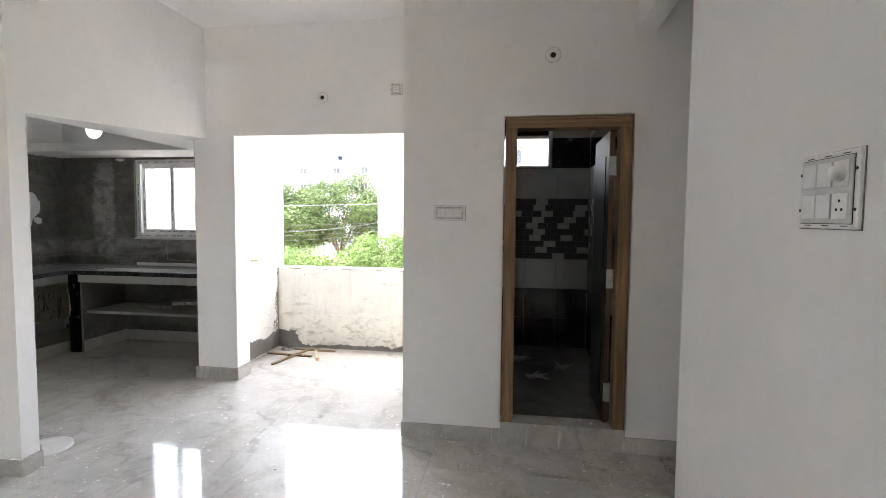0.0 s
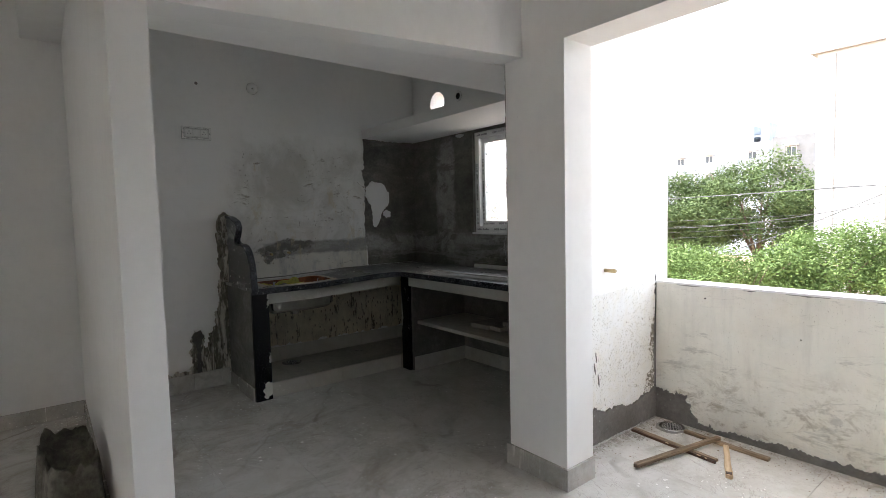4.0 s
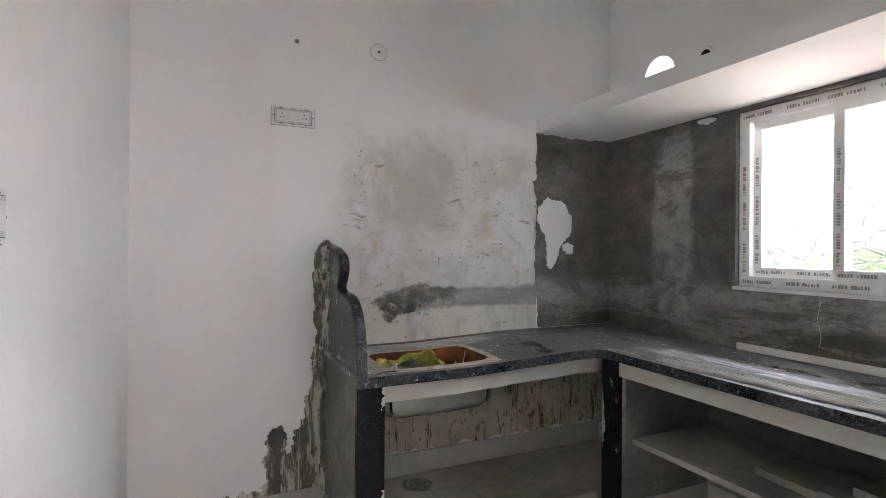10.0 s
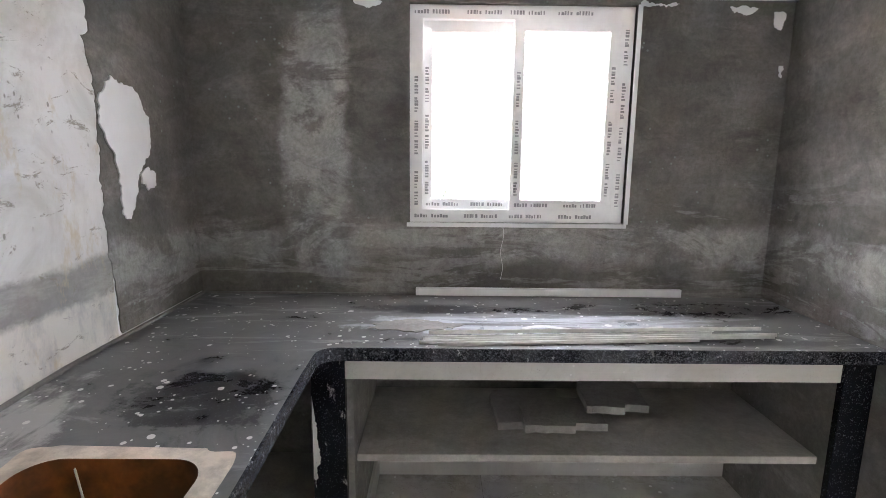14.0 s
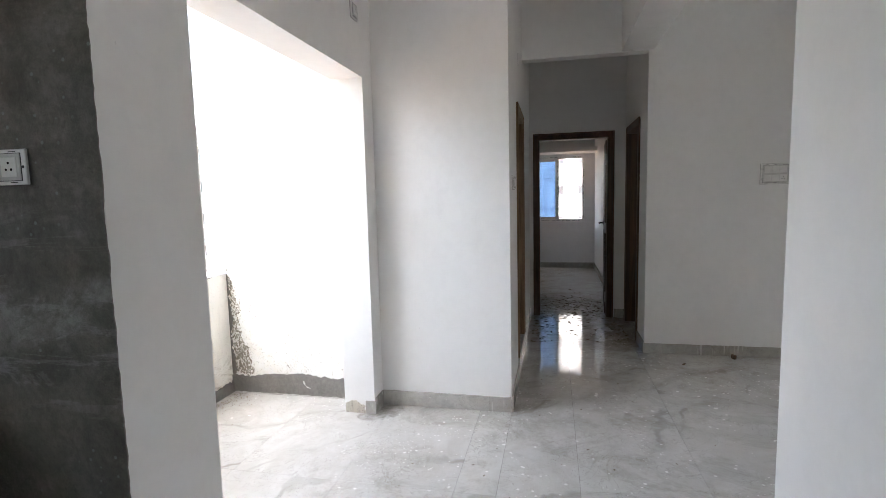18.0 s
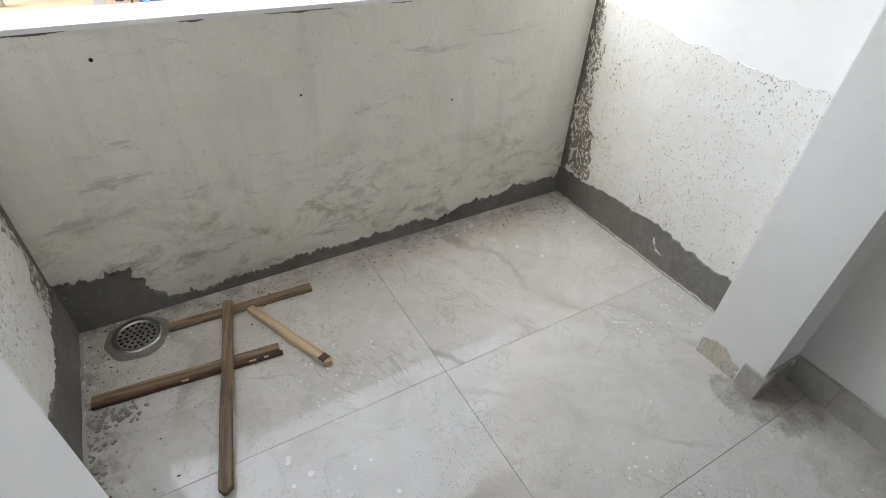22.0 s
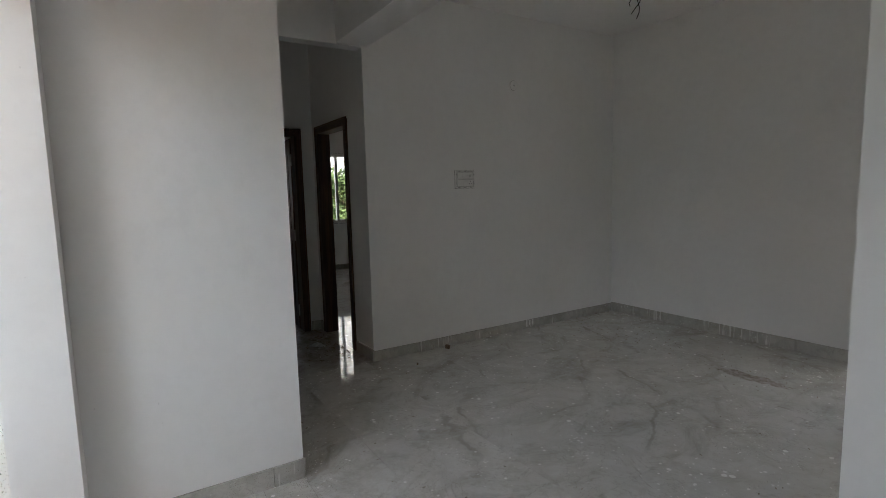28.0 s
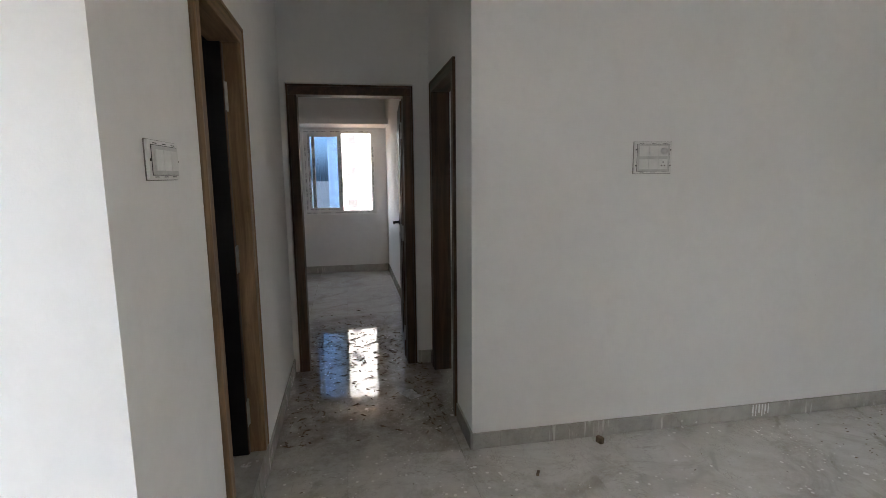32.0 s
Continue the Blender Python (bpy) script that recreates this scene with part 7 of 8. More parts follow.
tree("broad grey-green tree below the balcony", 5.6, 15.6, 4.9, 4.4, 120000, "leaf_c", 9, 0.046, 0.3, 90)
tree("broad grey-green tree below the balcony", 9.4, 18.0, 2.9, 2.0, 16000, "leaf_c", 10, 0.062, 0.3, 40)
tree("dark green tree beyond the shacks", -1.0, 34, 5.0, 3.6, 22000, "leaf_a", 12, 0.1)
tree("dark green tree beyond the shacks", 4.6, 31, 4.6, 3.0, 22000, "leaf_a", 13, 0.09)
tree("dark green tree beyond the shacks", 7.6, 30, 3.4, 2.4, 18000, "leaf_d", 15, 0.08)
tree("tall tree beside the street poles", 52, 40, 15.0, 6.0, 14000, "leaf_a", 14, 0.28)
for i, (x, y, s) in enumerate(((16.5, 32.2, 1.5), (18.4, 32.4, 1.6), (20.2, 32.4, 1.7), (21.8, 32.5, 1.8), (23.2, 32.5, 1.6), (25.6, 32.6, 1.7), (27.0, 32.6, 1.3), (26.0, 29.4, 1.2), (14.0, 30.5, 1.6))):
    b = thing("bush", "dark green garden bush before the lavender building", "bush", pose(x, y, GZ), "garden bushes")
    me = leaf_cloud([(random.Random(i * 7 + k).uniform(-1, 1) * s * 0.6, random.Random(i * 9 + k).uniform(-1, 1) * s * 0.5, s * (0.35 + 0.12 * (k % 4)), s * 0.42) for k in range(7)], 3200, 0.11, 40 + i)
    me.materials.append(MAT["leaf_a"])
    c = new("crown", me)
    c.parent = b
    st = bmesh.new()
    for k in range(4):
        tube(st, (0, 0, -0.05), (0.3 * math.cos(k * 1.6), 0.3 * math.sin(k * 1.6), s * 0.6), 0.03, 0.012, 6)
    part("stems", st, "bark", b)


def window_unit(parent, x, y, z, w, h, shade=True):
    """A window on a facade that faces -y; y is the facade's face."""
    win = part("window", boxes((x - w / 2, y - 0.04, z - h / 2, x - w / 2 + 0.09, y + 0.02, z + h / 2), (x + w / 2 - 0.09, y - 0.04, z - h / 2, x + w / 2, y + 0.02, z + h / 2),
                               (x - w / 2 + 0.09, y - 0.04, z + h / 2 - 0.09, x + w / 2 - 0.09, y + 0.02, z + h / 2), (x - w / 2 + 0.09, y - 0.04, z - h / 2, x + w / 2 - 0.09, y + 0.02, z - h / 2 + 0.09),
                               (x - 0.04, y - 0.03, z - h / 2 + 0.09, x + 0.04, y + 0.02, z + h / 2 - 0.09)), "whitefacade", parent)
    part("pane", boxes((x - w / 2 + 0.09, y - 0.012, z - h / 2 + 0.09, x + w / 2 - 0.09, y - 0.004, z + h / 2 - 0.09)), "farglass", win)
    if shade:
        part("sunshade", boxes((x - w / 2 - 0.2, y - 0.45, z + h / 2 + 0.1, x + w / 2 + 0.2, y, z + h / 2 + 0.2)), "whitefacade", win)
        part("sill", boxes((x - w / 2 - 0.12, y - 0.12, z - h / 2 - 0.12, x + w / 2 + 0.12, y, z - h / 2)), "whitefacade", win)
    return win


# lavender apartment building, four storeys and a roof parapet
LB = thing("apartment_building", "lavender-grey four-storey apartment building with white bands and balconies", "building", pose(0, 34, 0))
Z0, ST = -4.9, 2.82
REC = [(19.4, 20.9), (21.7, 23.5), (24.1, 25.5)]      # recessed balconies: spans in x
floors_z = [Z0 + 0.55 + i * ST for i in range(4)]
body = bmesh.new()
xs = [15.4] + [v for r in REC for v in r] + [40.0]
for i in range(0, len(xs), 2):
    box(body, xs[i], 0, Z0, xs[i + 1], 12, Z0 + 4 * ST + 0.55)
for a, b in REC:
    box(body, a, 1.6, Z0, b, 12, Z0 + 4 * ST + 0.55)
    box(body, a, 0, Z0, b, 1.6, floors_z[0] - 0.1)
    for z in floors_z:
        box(body, a, 0.0, z - 0.1, b, 1.6, z + 0.0)
        box(body, a, 0.0, z + 2.25, b, 1.6, z + ST - 0.1)
part("wall", body, "lavender", LB)
rails = [(a, b, z, 0.85 if i < 2 else 0.3) for i, (a, b) in enumerate(REC) for z in floors_z]
for a, b, z, h in rails:
    part("balcony_wall", boxes((a, -0.02, z, b, 0.12, z + h)), "lavender", LB)
for a, b in REC:
    for z in floors_z:
        # flat dark panels: doorways widened with painted shade, a shade strip under ceilings
        dk = part("balcony_door", boxes(((a + b) / 2 - (0.6 if b - a < 1.6 else 0.4), 1.56, z, (a + b) / 2 + (0.6 if b - a < 1.6 else 0.4), 1.598, z + 2.1)), "roomdark", LB)
        part("ceiling_shadow_gap", boxes((a + 0.02, 1.5, z + 2.15, b - 0.02, 1.59, z + 2.22)), "roomdark", LB)
    if b - a > 1.6:
        for z in floors_z:
            window_unit(LB, a + 0.6, 1.59, z + 1.45, 0.8, 1.1, False)
for x in (17.6, 21.3, 23.8, 27.0, 31.0, 34.5):
    part("pilaster", boxes((x - 0.22, -0.18, Z0, x + 0.22, -0.001, Z0 + 4 * ST + 0.7)), "whitefacade", LB, "white vertical band")
for i in range(5):
    z = Z0 + 0.5 + i * ST
    part("string_course", boxes((15.4, -0.10, z - 0.12, 40.0, -0.0005, z)), "whitefacade", LB, "white horizontal band")
for x in (16.3, 29.1, 32.8, 36.5):
    for z in floors_z:
        window_unit(LB, x, 0.0, z + 1.5, 1.15, 1.2)
part("roof_parapet", boxes((15.4, 0, Z0 + 4 * ST + 0.551, 40.0, 0.2, Z0 + 4 * ST + 1.5)), "lavender", LB)
part("roof", boxes((15.4, 0.2, Z0 + 4 * ST + 0.551, 40.0, 12, Z0 + 4 * ST + 0.75)), "pole", LB)
part("stair_head", boxes((21.5, 3, Z0 + 4 * ST + 0.75, 25.0, 7, Z0 + 4 * ST + 3.4)), "lavender", LB)
part("stair_head_roof", boxes((21.1, 2.6, Z0 + 4 * ST + 3.4, 25.4, 7.4, Z0 + 4 * ST + 3.6)), "pole", LB)
for x in (27.0, 28.3):
    d = bmesh.new()
    bmesh.ops.create_cone(d, cap_ends=True, segments=18, radius1=0.05, radius2=0.38, depth=0.16, matrix=pose(x, 0.6, Z0 + 4 * ST + 1.85, 60, 0, 0))
    tube(d, (x, 0.7, Z0 + 4 * ST + 0.75), (x, 0.7, Z0 + 4 * ST + 1.8), 0.03)
    part("dish_antenna", d, "pole", LB, "grey satellite dish")
for x, z in ((22.6, floors_z[3] + 1.9),):
    ac = part("air_conditioner", boxes((x - 0.42, 1.2, z - 0.28, x + 0.42, 1.55, z + 0.28), bevel=0.02), "white", LB, "white outdoor cooling unit")
    g = bmesh.new()
    tube(g, (x + 0.12, 1.2, z), (x + 0.12, 1.185, z), 0.2, seg=20)
    part("fan_grille", g, "roomdark", ac)
sg = part("sign_plate", boxes((27.5, -0.05, Z0 + 1.75, 28.1, -0.001, Z0 + 2.05)), "tarp", LB, "small blue plate with pale lettering bars")
part("lettering", boxes((27.58, -0.056, Z0 + 1.93, 28.02, -0.051, Z0 + 1.98), (27.58, -0.056, Z0 + 1.82, 27.9, -0.051, Z0 + 1.86)), "whitefacade", sg)

# white block with balconies beside it
NB = thing("apartment_building", "white apartment block with balconies beside the lavender one", "building", pose(0, 38, 0))
part("wall", boxes((-10.0, 1.2, GZ, 14.9, 12, 10.4)), "whitefacade", NB)
part("roof", boxes((-10.3, 0.9, 10.4, 15.2, 12.3, 10.65)), "pole", NB)
dp = bmesh.new()
tube(dp, (-9.1, 1.12, GZ), (-9.1, 1.12, 10.2), 0.055, seg=10)
part("drain_pipe", dp, "pole", NB, "grey drain pipe down the wall")
for k in range(5):
    z = GZ + 0.5 + k * 3.0
    part("balcony_slab", boxes((8.6, 0.0, z - 0.15, 14.8, 1.2, z)), "whitefacade", NB)
    part("balcony_wall", boxes((8.6, 0.0, z, 14.8, 0.12, z + 0.85)), "whitefacade", NB)
    part("handrail", boxes((8.6, 0.02, z + 0.95, 14.8, 0.07, z + 1.0)), "rust", NB)
    for x in (10.0, 13.2):
        part("doorway", boxes((x - 0.5, 1.17, z, x + 0.5, 1.199, z + 2.1)), "roomdark", NB)
    for x in (0.5, 3.4, 6.3):
        window_unit(NB, x, 1.2, z + 1.5, 1.2, 1.2)
part("hanging_cloth", boxes((12.2, -0.03, GZ + 6.85, 13.0, 0.0, GZ + 7.5), bevel=0.01), "cloth", NB, "red cloth drying on the rail")
part("hanging_cloth", boxes((11.2, -0.03, GZ + 3.9, 11.7, 0.0, GZ + 4.4), bevel=0.01), "tarp", NB, "blue cloth drying on the rail")

# far blue-grey building
FB = thing("apartment_building", "pale blue-grey apartment building far behind the trees", "building", pose(0, 80, 0))
part("wall", boxes((-62, 0, GZ, -26.0, 14, 10.6)), "greyfacade", FB)
part("side_wing", boxes((-25.999, -0.3, GZ, -14, 14, 10.9)), "darkfacade", FB, "dark grey painted wing")
part("roof_tower", boxes((-32.0, 1, 10.6, -28.8, 6, 13.0)), "greyfacade", FB)
part("roof_tower", boxes((-27.9, 1, 10.6, -26.9, 4, 13.2)), "greyfacade", FB)
part("roof_slab", boxes((-28.8, 1, 11.4, -27.9, 4, 11.6)), "greyfacade", FB)
for x in (-56, -52, -46, -42, -38.5, -34.3, -28.55):
    for k in range(5):
        window_unit(FB, x, 0.0, 8.85 - k * 2.6, 1.15, 1.05)
for x in (-23.8, -20.5, -17.2):
    for k in range(5):
        window_unit(FB, x, -0.3, 8.9 - k * 2.6, 1.2, 1.2)
for x in (-36.4, -26.6):
    part("white_band", boxes((x - 0.12, -0.12, GZ, x + 0.12, -0.001, 10.6)), "whitefacade", FB)

# white neighbour seen through the bedroom windows
WB = thing("neighbour_building", "white neighbour building with small square windows", "building", pose(49, 0, 0))
part("wall", boxes((0, -40, GZ, 12, 5.2, 22)), "whitefacade", WB)
part("roof", boxes((-0.3, -40.3, 22, 12.3, 5.5, 22.3)), "pole", WB)
for y, w in ((3.0, 0.85), (-0.6, 1.9), (-5, 1.0), (-9, 1.9), (0.9, 0.6)):
    for k in range(7):
        z = -1.2 + k * 3.0
        wi = part("window", boxes((-0.02, y - w / 2, z - 0.42, 0.0, y + w / 2, z + 0.42)), "roomdark", WB)
        part("sill", boxes((-0.25, y - w / 2 - 0.1, z - 0.55, -0.0201, y + w / 2 + 0.1, z - 0.46)), "whitefacade", wi)
for k in range(8):
    part("string_course", boxes((-0.08, -40, -3.0 + k * 3.0, -0.001, 5.2, -2.85 + k * 3.0)), "whitefacade", WB)
tree("green tree below the bedroom windows", 36, -2.0, 7.0, 3.6, 12000, "leaf_b", 21, 0.14)
tree("dark green tree beyond the bedroom windows", 30, -9.5, 9.5, 4.6, 15000, "leaf_a", 22, 0.17)
tree("dark green tree beyond the bedroom windows", 60, 14.0, 9.5, 6.5, 14000, "leaf_a", 23, 0.25)
tree("dark green tree beyond the bedroom windows", 33, -16, 10, 4.6, 12000, "leaf_a", 24, 0.2)

# shacks with blue sheets
SH = thing("shack", "makeshift shack roofed with blue plastic sheets", "shack", pose(2.0, 27.0, GZ))
part("back_wall", boxes((-2.6, 3.1, 0, 2.9, 3.2, 1.7)), "stickbrown", SH, "patched board wall")
for x, y, h in ((-2.9, -0.2, 1.5), (-0.4, -0.2, 1.7), (0.75, 0.72, 1.75), (2.6, -0.3, 1.8), (-2.5, 2.9, 1.8), (2.7, 2.9, 2.4)):
    bm = bmesh.new()
    tube(bm, (x, y, 0), (x, y, h), 0.05, 0.04, 8)
    part("post", bm, "bark", SH)


def sheet(x0, y0, x1, y1, z0, z1, seed, name, material, label):
    bm = bmesh.new()
    bmesh.ops.create_grid(bm, x_segments=22, y_segments=16, size=0.5)
    for v in bm.verts:
        k = v.co.y + 0.5
        w = noise.noise(Vector((v.co.x * 6 + seed, v.co.y * 6, seed))) * 0.32
        v.co = Vector((x0 + (v.co.x + 0.5) * (x1 - x0), y0 + k * (y1 - y0), z0 + (z1 - z0) * k + w))
    bmesh.ops.solidify(bm, geom=bm.faces[:], thickness=0.02)
    part(name, bm, material, SH, label, True)


sheet(0.2, -0.7, 2.9, 2.6, 1.7, 2.6, 1.0, "roof_sheet", "tarp", "blue plastic sheet roof")
sheet(-3.4, -0.6, -1.2, 2.2, 1.4, 1.9, 2.0, "roof_sheet", "tarp", "blue plastic sheet roof")
sheet(-1.3, -0.4, 0.3, 2.6, 1.7, 2.4, 3.0, "roof_sheet", "pole", "pale sheet roof")
ch = thing("plastic_chair", "white plastic chair outside the shack", "chair", pose(-1.9, 29.3, GZ, 0, 0, 20))
part("seat", boxes((-0.22, -0.22, 0.40, 0.22, 0.22, 0.43), bevel=0.01), "white", ch)
part("backrest", boxes((-0.22, 0.19, 0.43, 0.22, 0.22, 0.85), bevel=0.01), "white", ch)
for sx in (-0.2, 0.2):
    for sy in (-0.2, 0.2):
        part("leg", boxes((sx - 0.02, sy - 0.02, 0, sx + 0.02, sy + 0.02, 0.40)), "white", ch)

tb = thing("draped_table", "low table draped with a blue plastic sheet", "table", pose(0.55, 29.1, GZ))
for sx in (-0.55, 0.55):
    for sy in (-0.25, 0.25):
        part("leg", boxes((sx - 0.03, sy - 0.03, 0, sx + 0.03, sy + 0.03, 0.62)), "stickbrown", tb)
part("tabletop", boxes((-0.65, -0.32, 0.62, 0.65, 0.32, 0.66), bevel=0.01), "stickbrown", tb)
dr = bmesh.new()
prev = None
for i in range(15):
    x = -0.68 + i * 0.097
    w = 0.05 * noise.noise(Vector((i * 0.7, 2.0, 0)))
    cur = [dr.verts.new(p) for p in ((x, -0.40 + w, 0.1 + abs(w) * 3), (x, -0.36 + w, 0.45), (x, -0.33, 0.675 + w * 0.3), (x, 0.33, 0.675), (x, 0.37 - w, 0.35))]
    if prev:
        for k in range(4):
            dr.faces.new((prev[k], cur[k], cur[k + 1], prev[k + 1]))
    prev = cur
bmesh.ops.solidify(dr, geom=dr.faces[:], thickness=0.01)
part("plastic_sheet", dr, "tarp", tb, "creased blue plastic sheet")
ct = thing("wooden_cart", "small wooden stall cart with a framed front panel", "cart", pose(1.9, 29.75, GZ))
part("body", boxes((-0.42, -0.25, 0.12, 0.42, 0.25, 0.78), bevel=0.01), "stickbrown", ct)
part("front_panel", boxes((-0.34, -0.262, 0.2, 0.34, -0.251, 0.7)), "stone", ct, "grey front panel")
part("top", boxes((-0.5, -0.32, 0.78, 0.5, 0.3, 0.83), bevel=0.008), "sticklight", ct)
for sx in (-0.38, 0.38):
    part("leg", boxes((sx - 0.03, -0.24, 0, sx + 0.03, 0.24, 0.12)), "stickbrown", ct)
part("shelf_goods", boxes((-0.3, -0.2, 0.83, -0.05, 0.1, 0.98), (0.05, -0.22, 0.83, 0.33, 0.05, 0.93), bevel=0.015), "cloth", ct, "red and pale packets on top")
cr = thing("crate", "low crate covered with a blue printed sheet", "crate", pose(3.4, 28.0, GZ, 0, 0, 10))
part("box", boxes((-0.7, -0.3, 0, 0.7, 0.3, 0.5), bevel=0.02), "tarp", cr)
part("lid_board", boxes((-0.75, -0.34, 0.5, 0.75, 0.34, 0.55), bevel=0.01), "white", cr, "pale board on top")
bk = bmesh.new()
tube(bk, (0, 0, 0), (0, 0, 0.34), 0.12, 0.16, 16)
solid("pail", bk, "white", "white plastic pail by the stall", "pail", at=pose(-0.17, 30.3, GZ))
sp = thing("sapling", "thin bare-stemmed sapling on the red earth", "sapling", pose(-0.72, 28.0, GZ))
bm = bmesh.new()
tube(bm, (0, 0, -0.05), (-0.25, 0.1, 1.5), 0.025, 0.012, 7)
part("stem", bm, "bark", sp)
me = leaf_cloud([(-0.25, 0.1, 1.6, 0.35), (-0.45, 0.2, 1.75, 0.3), (-0.05, 0.0, 1.8, 0.28)], 900, 0.07, 77)
me.materials.append(MAT["leaf_b"])
lc = new("crown", me)
lc.parent = sp

# poles and wires
pole = thing("power_pole", "concrete power pole with cross arm and wires", "pole", pose(-5.6, 33.0, GZ))
bm = bmesh.new()
tube(bm, (0, 0, -0.1), (0, 0, 7.6), 0.16, 0.10, 12)
part("shaft", bm, "pole", pole)
part("cross_arm", boxes((-1.0, -0.05, 7.1, 1.0, 0.05, 7.2)), "pole", pole)
bm = bmesh.new()
tube(bm, (0, 0, 7.0), (-0.9, 0, 6.3), 0.03)
part("brace", bm, "pole", pole)
for x in (-0.9, -0.3, 0.3, 0.9):
    bm = bmesh.new()
    tube(bm, (x, 0, 7.2), (x, 0, 7.38), 0.045, 0.03, 10)
    part("insulator", bm, "white", pole)
copy_thing(pole, pose(31.0, 33.0 - 3.6, GZ - 2.6))
pole3 = thing("street_pole", "rusty street pole with a meter box", "pole", pose(26.2, 30.0, GZ))
bm = bmesh.new()
tube(bm, (0, 0, -0.1), (0, 0, 6.4), 0.07, 0.06, 10)
part("shaft", bm, "rust", pole3)
part("meter_box", boxes((-0.5, -0.3, 2.2, 0.3, -0.06, 3.0), bevel=0.02), "tarp", pole3, "blue steel meter box")


def wire(points, r=0.018, sag=0.35, label="thin grey overhead wire between poles"):
    cu = new("overhead_wire", bpy.data.curves.new("overhead_wire", "CURVE"))
    cu.data.dimensions, cu.data.bevel_depth, cu.data.bevel_resolution = "3D", r, 1
    for (a, b) in zip(points, points[1:]):
        s = cu.data.splines.new("POLY")
        s.points.add(15)
        for i, p in enumerate(s.points):
            k = i / 15
            q = Vector(a).lerp(Vector(b), k)
            p.co = (q.x, q.y, q.z - sag * 4 * k * (1 - k), 1)
    cu.data.materials.append(MAT["wiregrey"])
    return tagged(cu, label, "wire", "overhead wires")


for x in (-0.9, -0.3, 0.3, 0.9):
    wire([(-45, 30, 2.6), (-5.6 + x, 33.0, GZ + 7.38), (31.0 + x, 29.4, GZ + 4.78), (60, 27, -0.5)], 0.011, 0.4)
for k in range(4):
    wire([(-40, 27 + k * 0.3, 0.6 - 0.25 * k), (-5.6, 33.0, GZ + 6.2 - 0.25 * k), (31.0, 29.4, GZ + 3.6 - 0.2 * k)], 0.010, 0.3 + 0.1 * k)
wire([(-5.6, 33, GZ + 7.0), (-13, 26, -1.6)], 0.02, 0.3)
wire([(-5.6, 33, GZ + 6.6), (-20, 34, 0.4)], 0.02, 0.5)

# ---- floor tiles and skirting, piece by piece ----
JX, JY, TW, TH = -0.69, 5.285, 1.2, 0.6


def tile_floor(x0, y0, x1, y1):
    i0, i1 = math.floor((x0 - JX) / TW), math.ceil((x1 - JX) / TW)
    j0, j1 = math.floor((y0 - JY) / TH), math.ceil((y1 - JY) / TH)
    for i in range(i0, i1):
        for j in range(j0, j1):
            a, b = max(x0, JX + i * TW), min(x1, JX + (i + 1) * TW)
            c, d = max(y0, JY + j * TH), min(y1, JY + (j + 1) * TH)
            if b - a > 0.004 and d - c > 0.004:
                piece("floor_tile", slab(b - a - 0.0015, d - c - 0.0015, 0.0055, "tile", "floor_tile"), floor,
                      Matrix.Translation(((a + b) / 2, (c + d) / 2, -0.0055)))


tile_floor(-4.36, -0.40, 7.05, 3.88)
tile_floor(-4.36, 3.88, 0.30, 5.97)
tile_floor(3.02, 3.88, 7.05, 5.98)

skirt = solid("baseboard", boxes((-0.001, -0.43, -0.02, 0.0, -0.42, -0.01)), "skirt", "grey marble skirting tiles along the walls", "skirting", kind="structure")


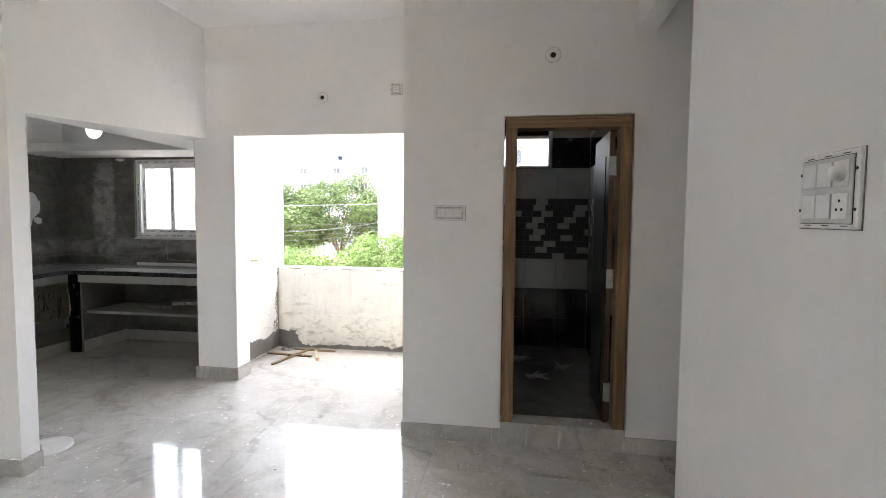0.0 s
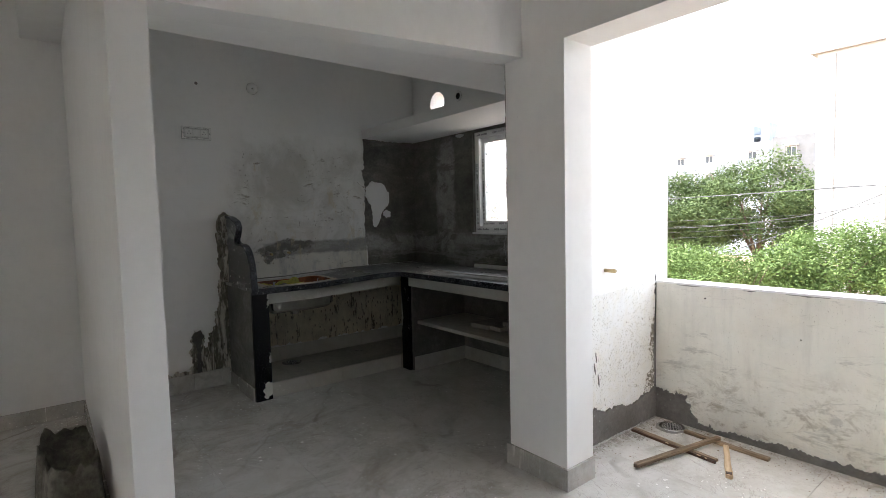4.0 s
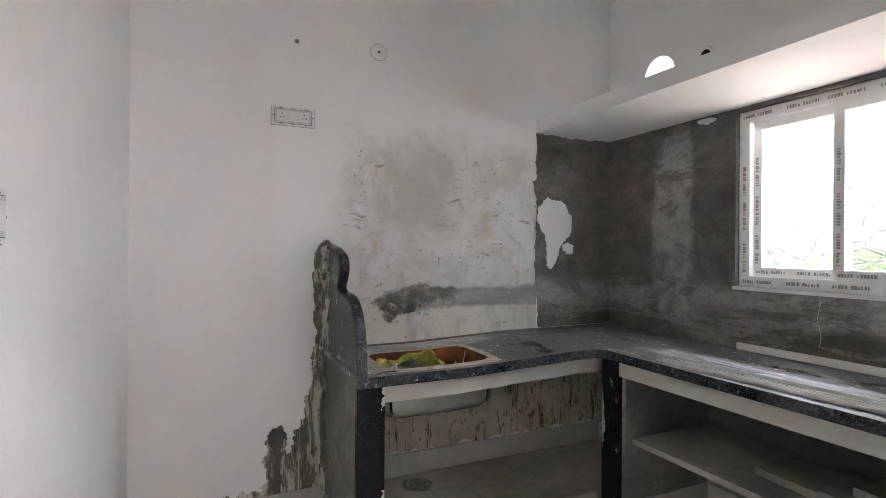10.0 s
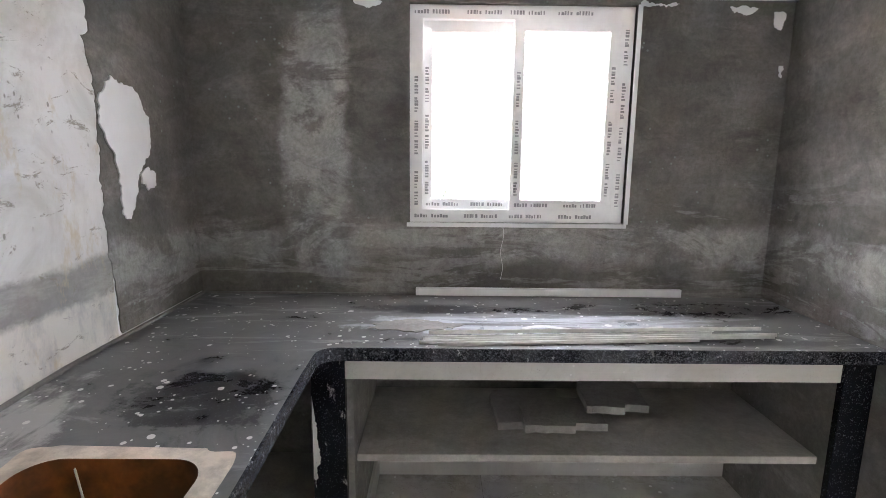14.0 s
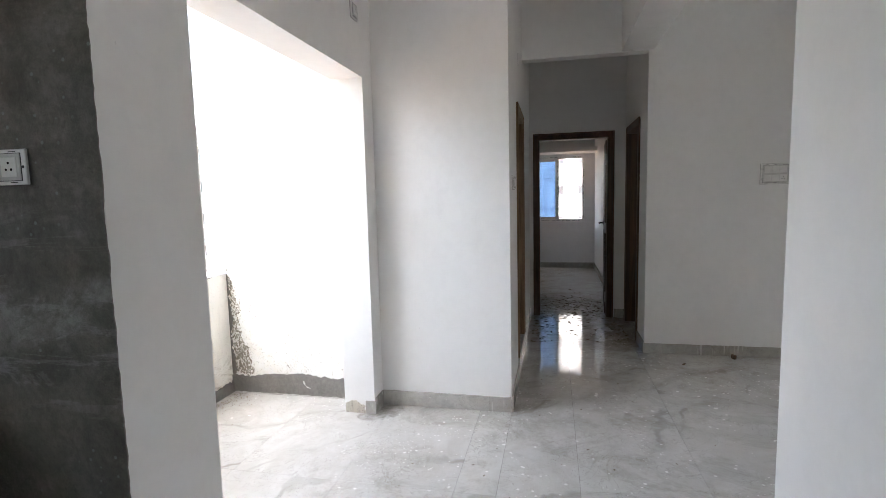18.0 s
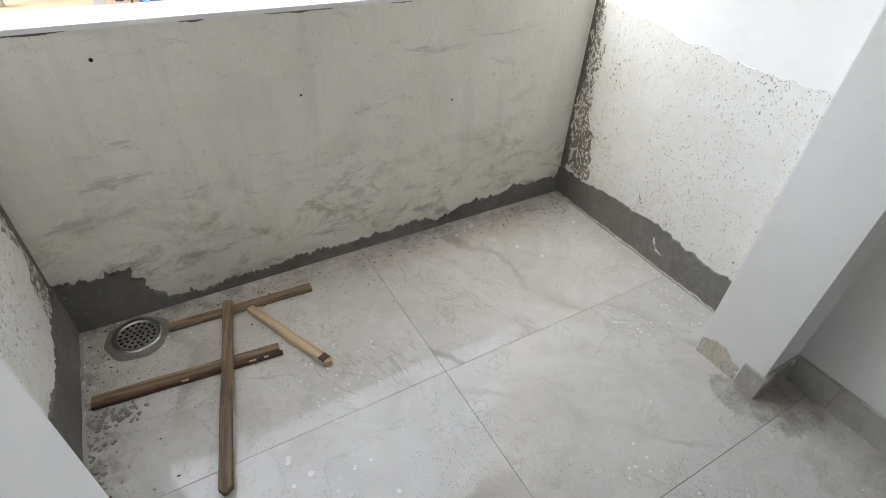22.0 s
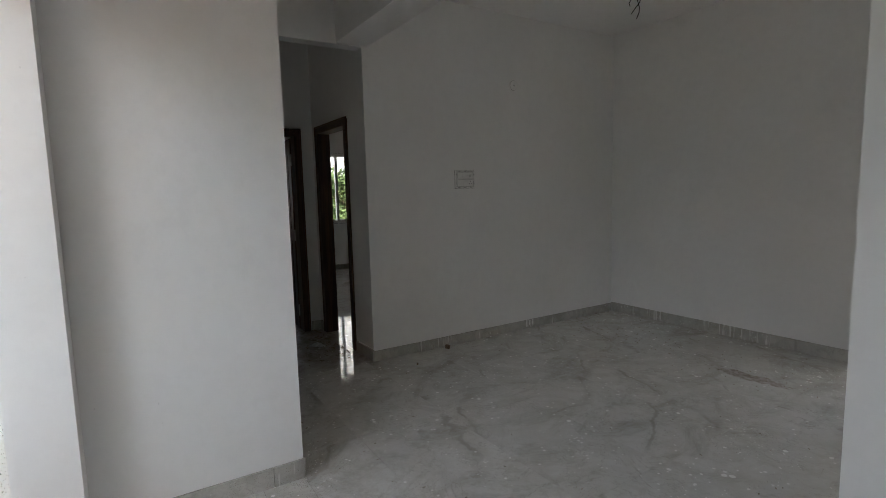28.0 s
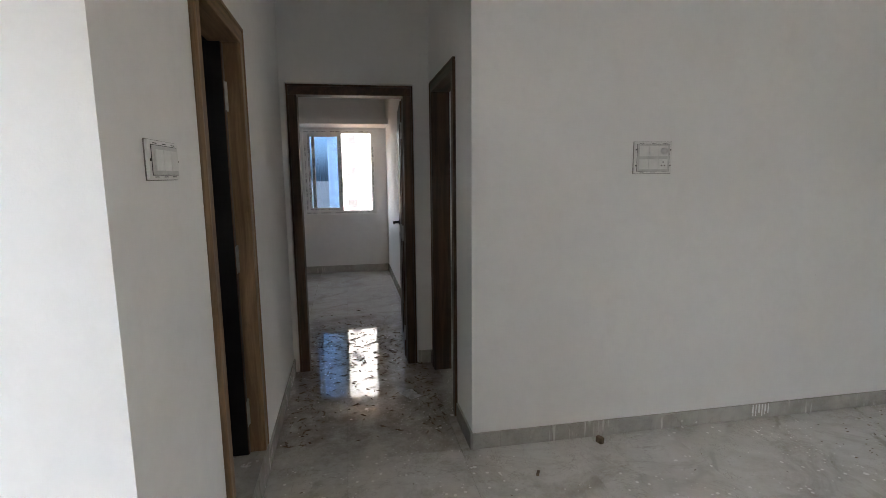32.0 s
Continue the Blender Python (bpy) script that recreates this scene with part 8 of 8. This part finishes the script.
def skirting(p, q, side, h=0.10, t=0.012, length=0.6, start=0.0):
    """Tiles from p to q, standing on the side of the line that side (+1 left, -1 right) names."""
    p, q = Vector((*p, 0)), Vector((*q, 0))
    d = (q - p).normalized()
    n = Vector((-d.y, d.x, 0)) * side
    a = math.degrees(math.atan2(d.y, d.x))
    L = (q - p).length
    s = -start
    rg = random.Random(int(L * 977) + int(p.x * 31))
    while s < L:
        a0, a1 = max(0.0, s), min(L, s + length)
        if a1 - a0 > 0.01:
            c = p + d * ((a0 + a1) / 2) + n * (t / 2)
            k = t + rg.uniform(-0.0015, 0.0015)
            w = a1 - a0 - 0.002
            m = pose(c.x, c.y, 0.0005, 0, 0, a)
            key = (round(w, 2), round(h, 3), round(t, 3), "skirtbox")
            if key not in TILE_MESH:
                TILE_MESH[key] = finish(boxes((-w / 2, -t / 2, 0, w / 2, t / 2, h)), "skirting_tile", "skirt")
            piece("skirting_tile", TILE_MESH[key], skirt, m)
        s += length


skirting((BLK, BY), (0.924, BY), -1)
skirting((1.71, BY), (CX, BY), -1)
skirting((BLK, BY), (BLK, LN), 1, start=0.45)
skirting((PW, LN), (BLK - 0.012, LN), -1)
skirting((PW, LN - 0.012), (PW, LN + 0.06), 1, h=0.085)
skirting((KE - 0.02, LN), (-1.455, LN), -1, h=0.11)
skirting((-1.455, LN - 0.012), (-1.455, 4.98), -1, h=0.11)
skirting((SX, SOUTH), (SX, CS), 1, h=0.088, length=0.3, start=0.1)
skirting((SX - 0.012, CS), (2.05, CS), 1)
skirting((2.945, CS), (CX, CS), 1)
skirting((CX, CS), (CX, 2.935), 1, h=0.10)
skirting((-4.348, SOUTH), (-1.46, SOUTH), 1, length=0.4)
skirting((-1.04, SOUTH), (SX - 0.012, SOUTH), 1, length=0.4)
skirting((KW, SOUTH), (KW, 3.0), -1)
skirting((KW, 3.0), (KP, 3.0), -1)
skirting((KP, 3.0 - 0.012), (KP, KS + 0.012), -1)
skirting((KW, KS), (KP, KS), 1, h=0.13)
skirting((KW, KS + 0.012), (KW, 4.0), -1, h=0.138)
skirting((EX, SOUTH), (EX, CS - 0.12), 1)
skirting((EX, CS + 0.02), (EX, 5.98), 1)
skirting((CX + 0.13, CS + 0.02), (EX - 0.012, CS + 0.02), 1)
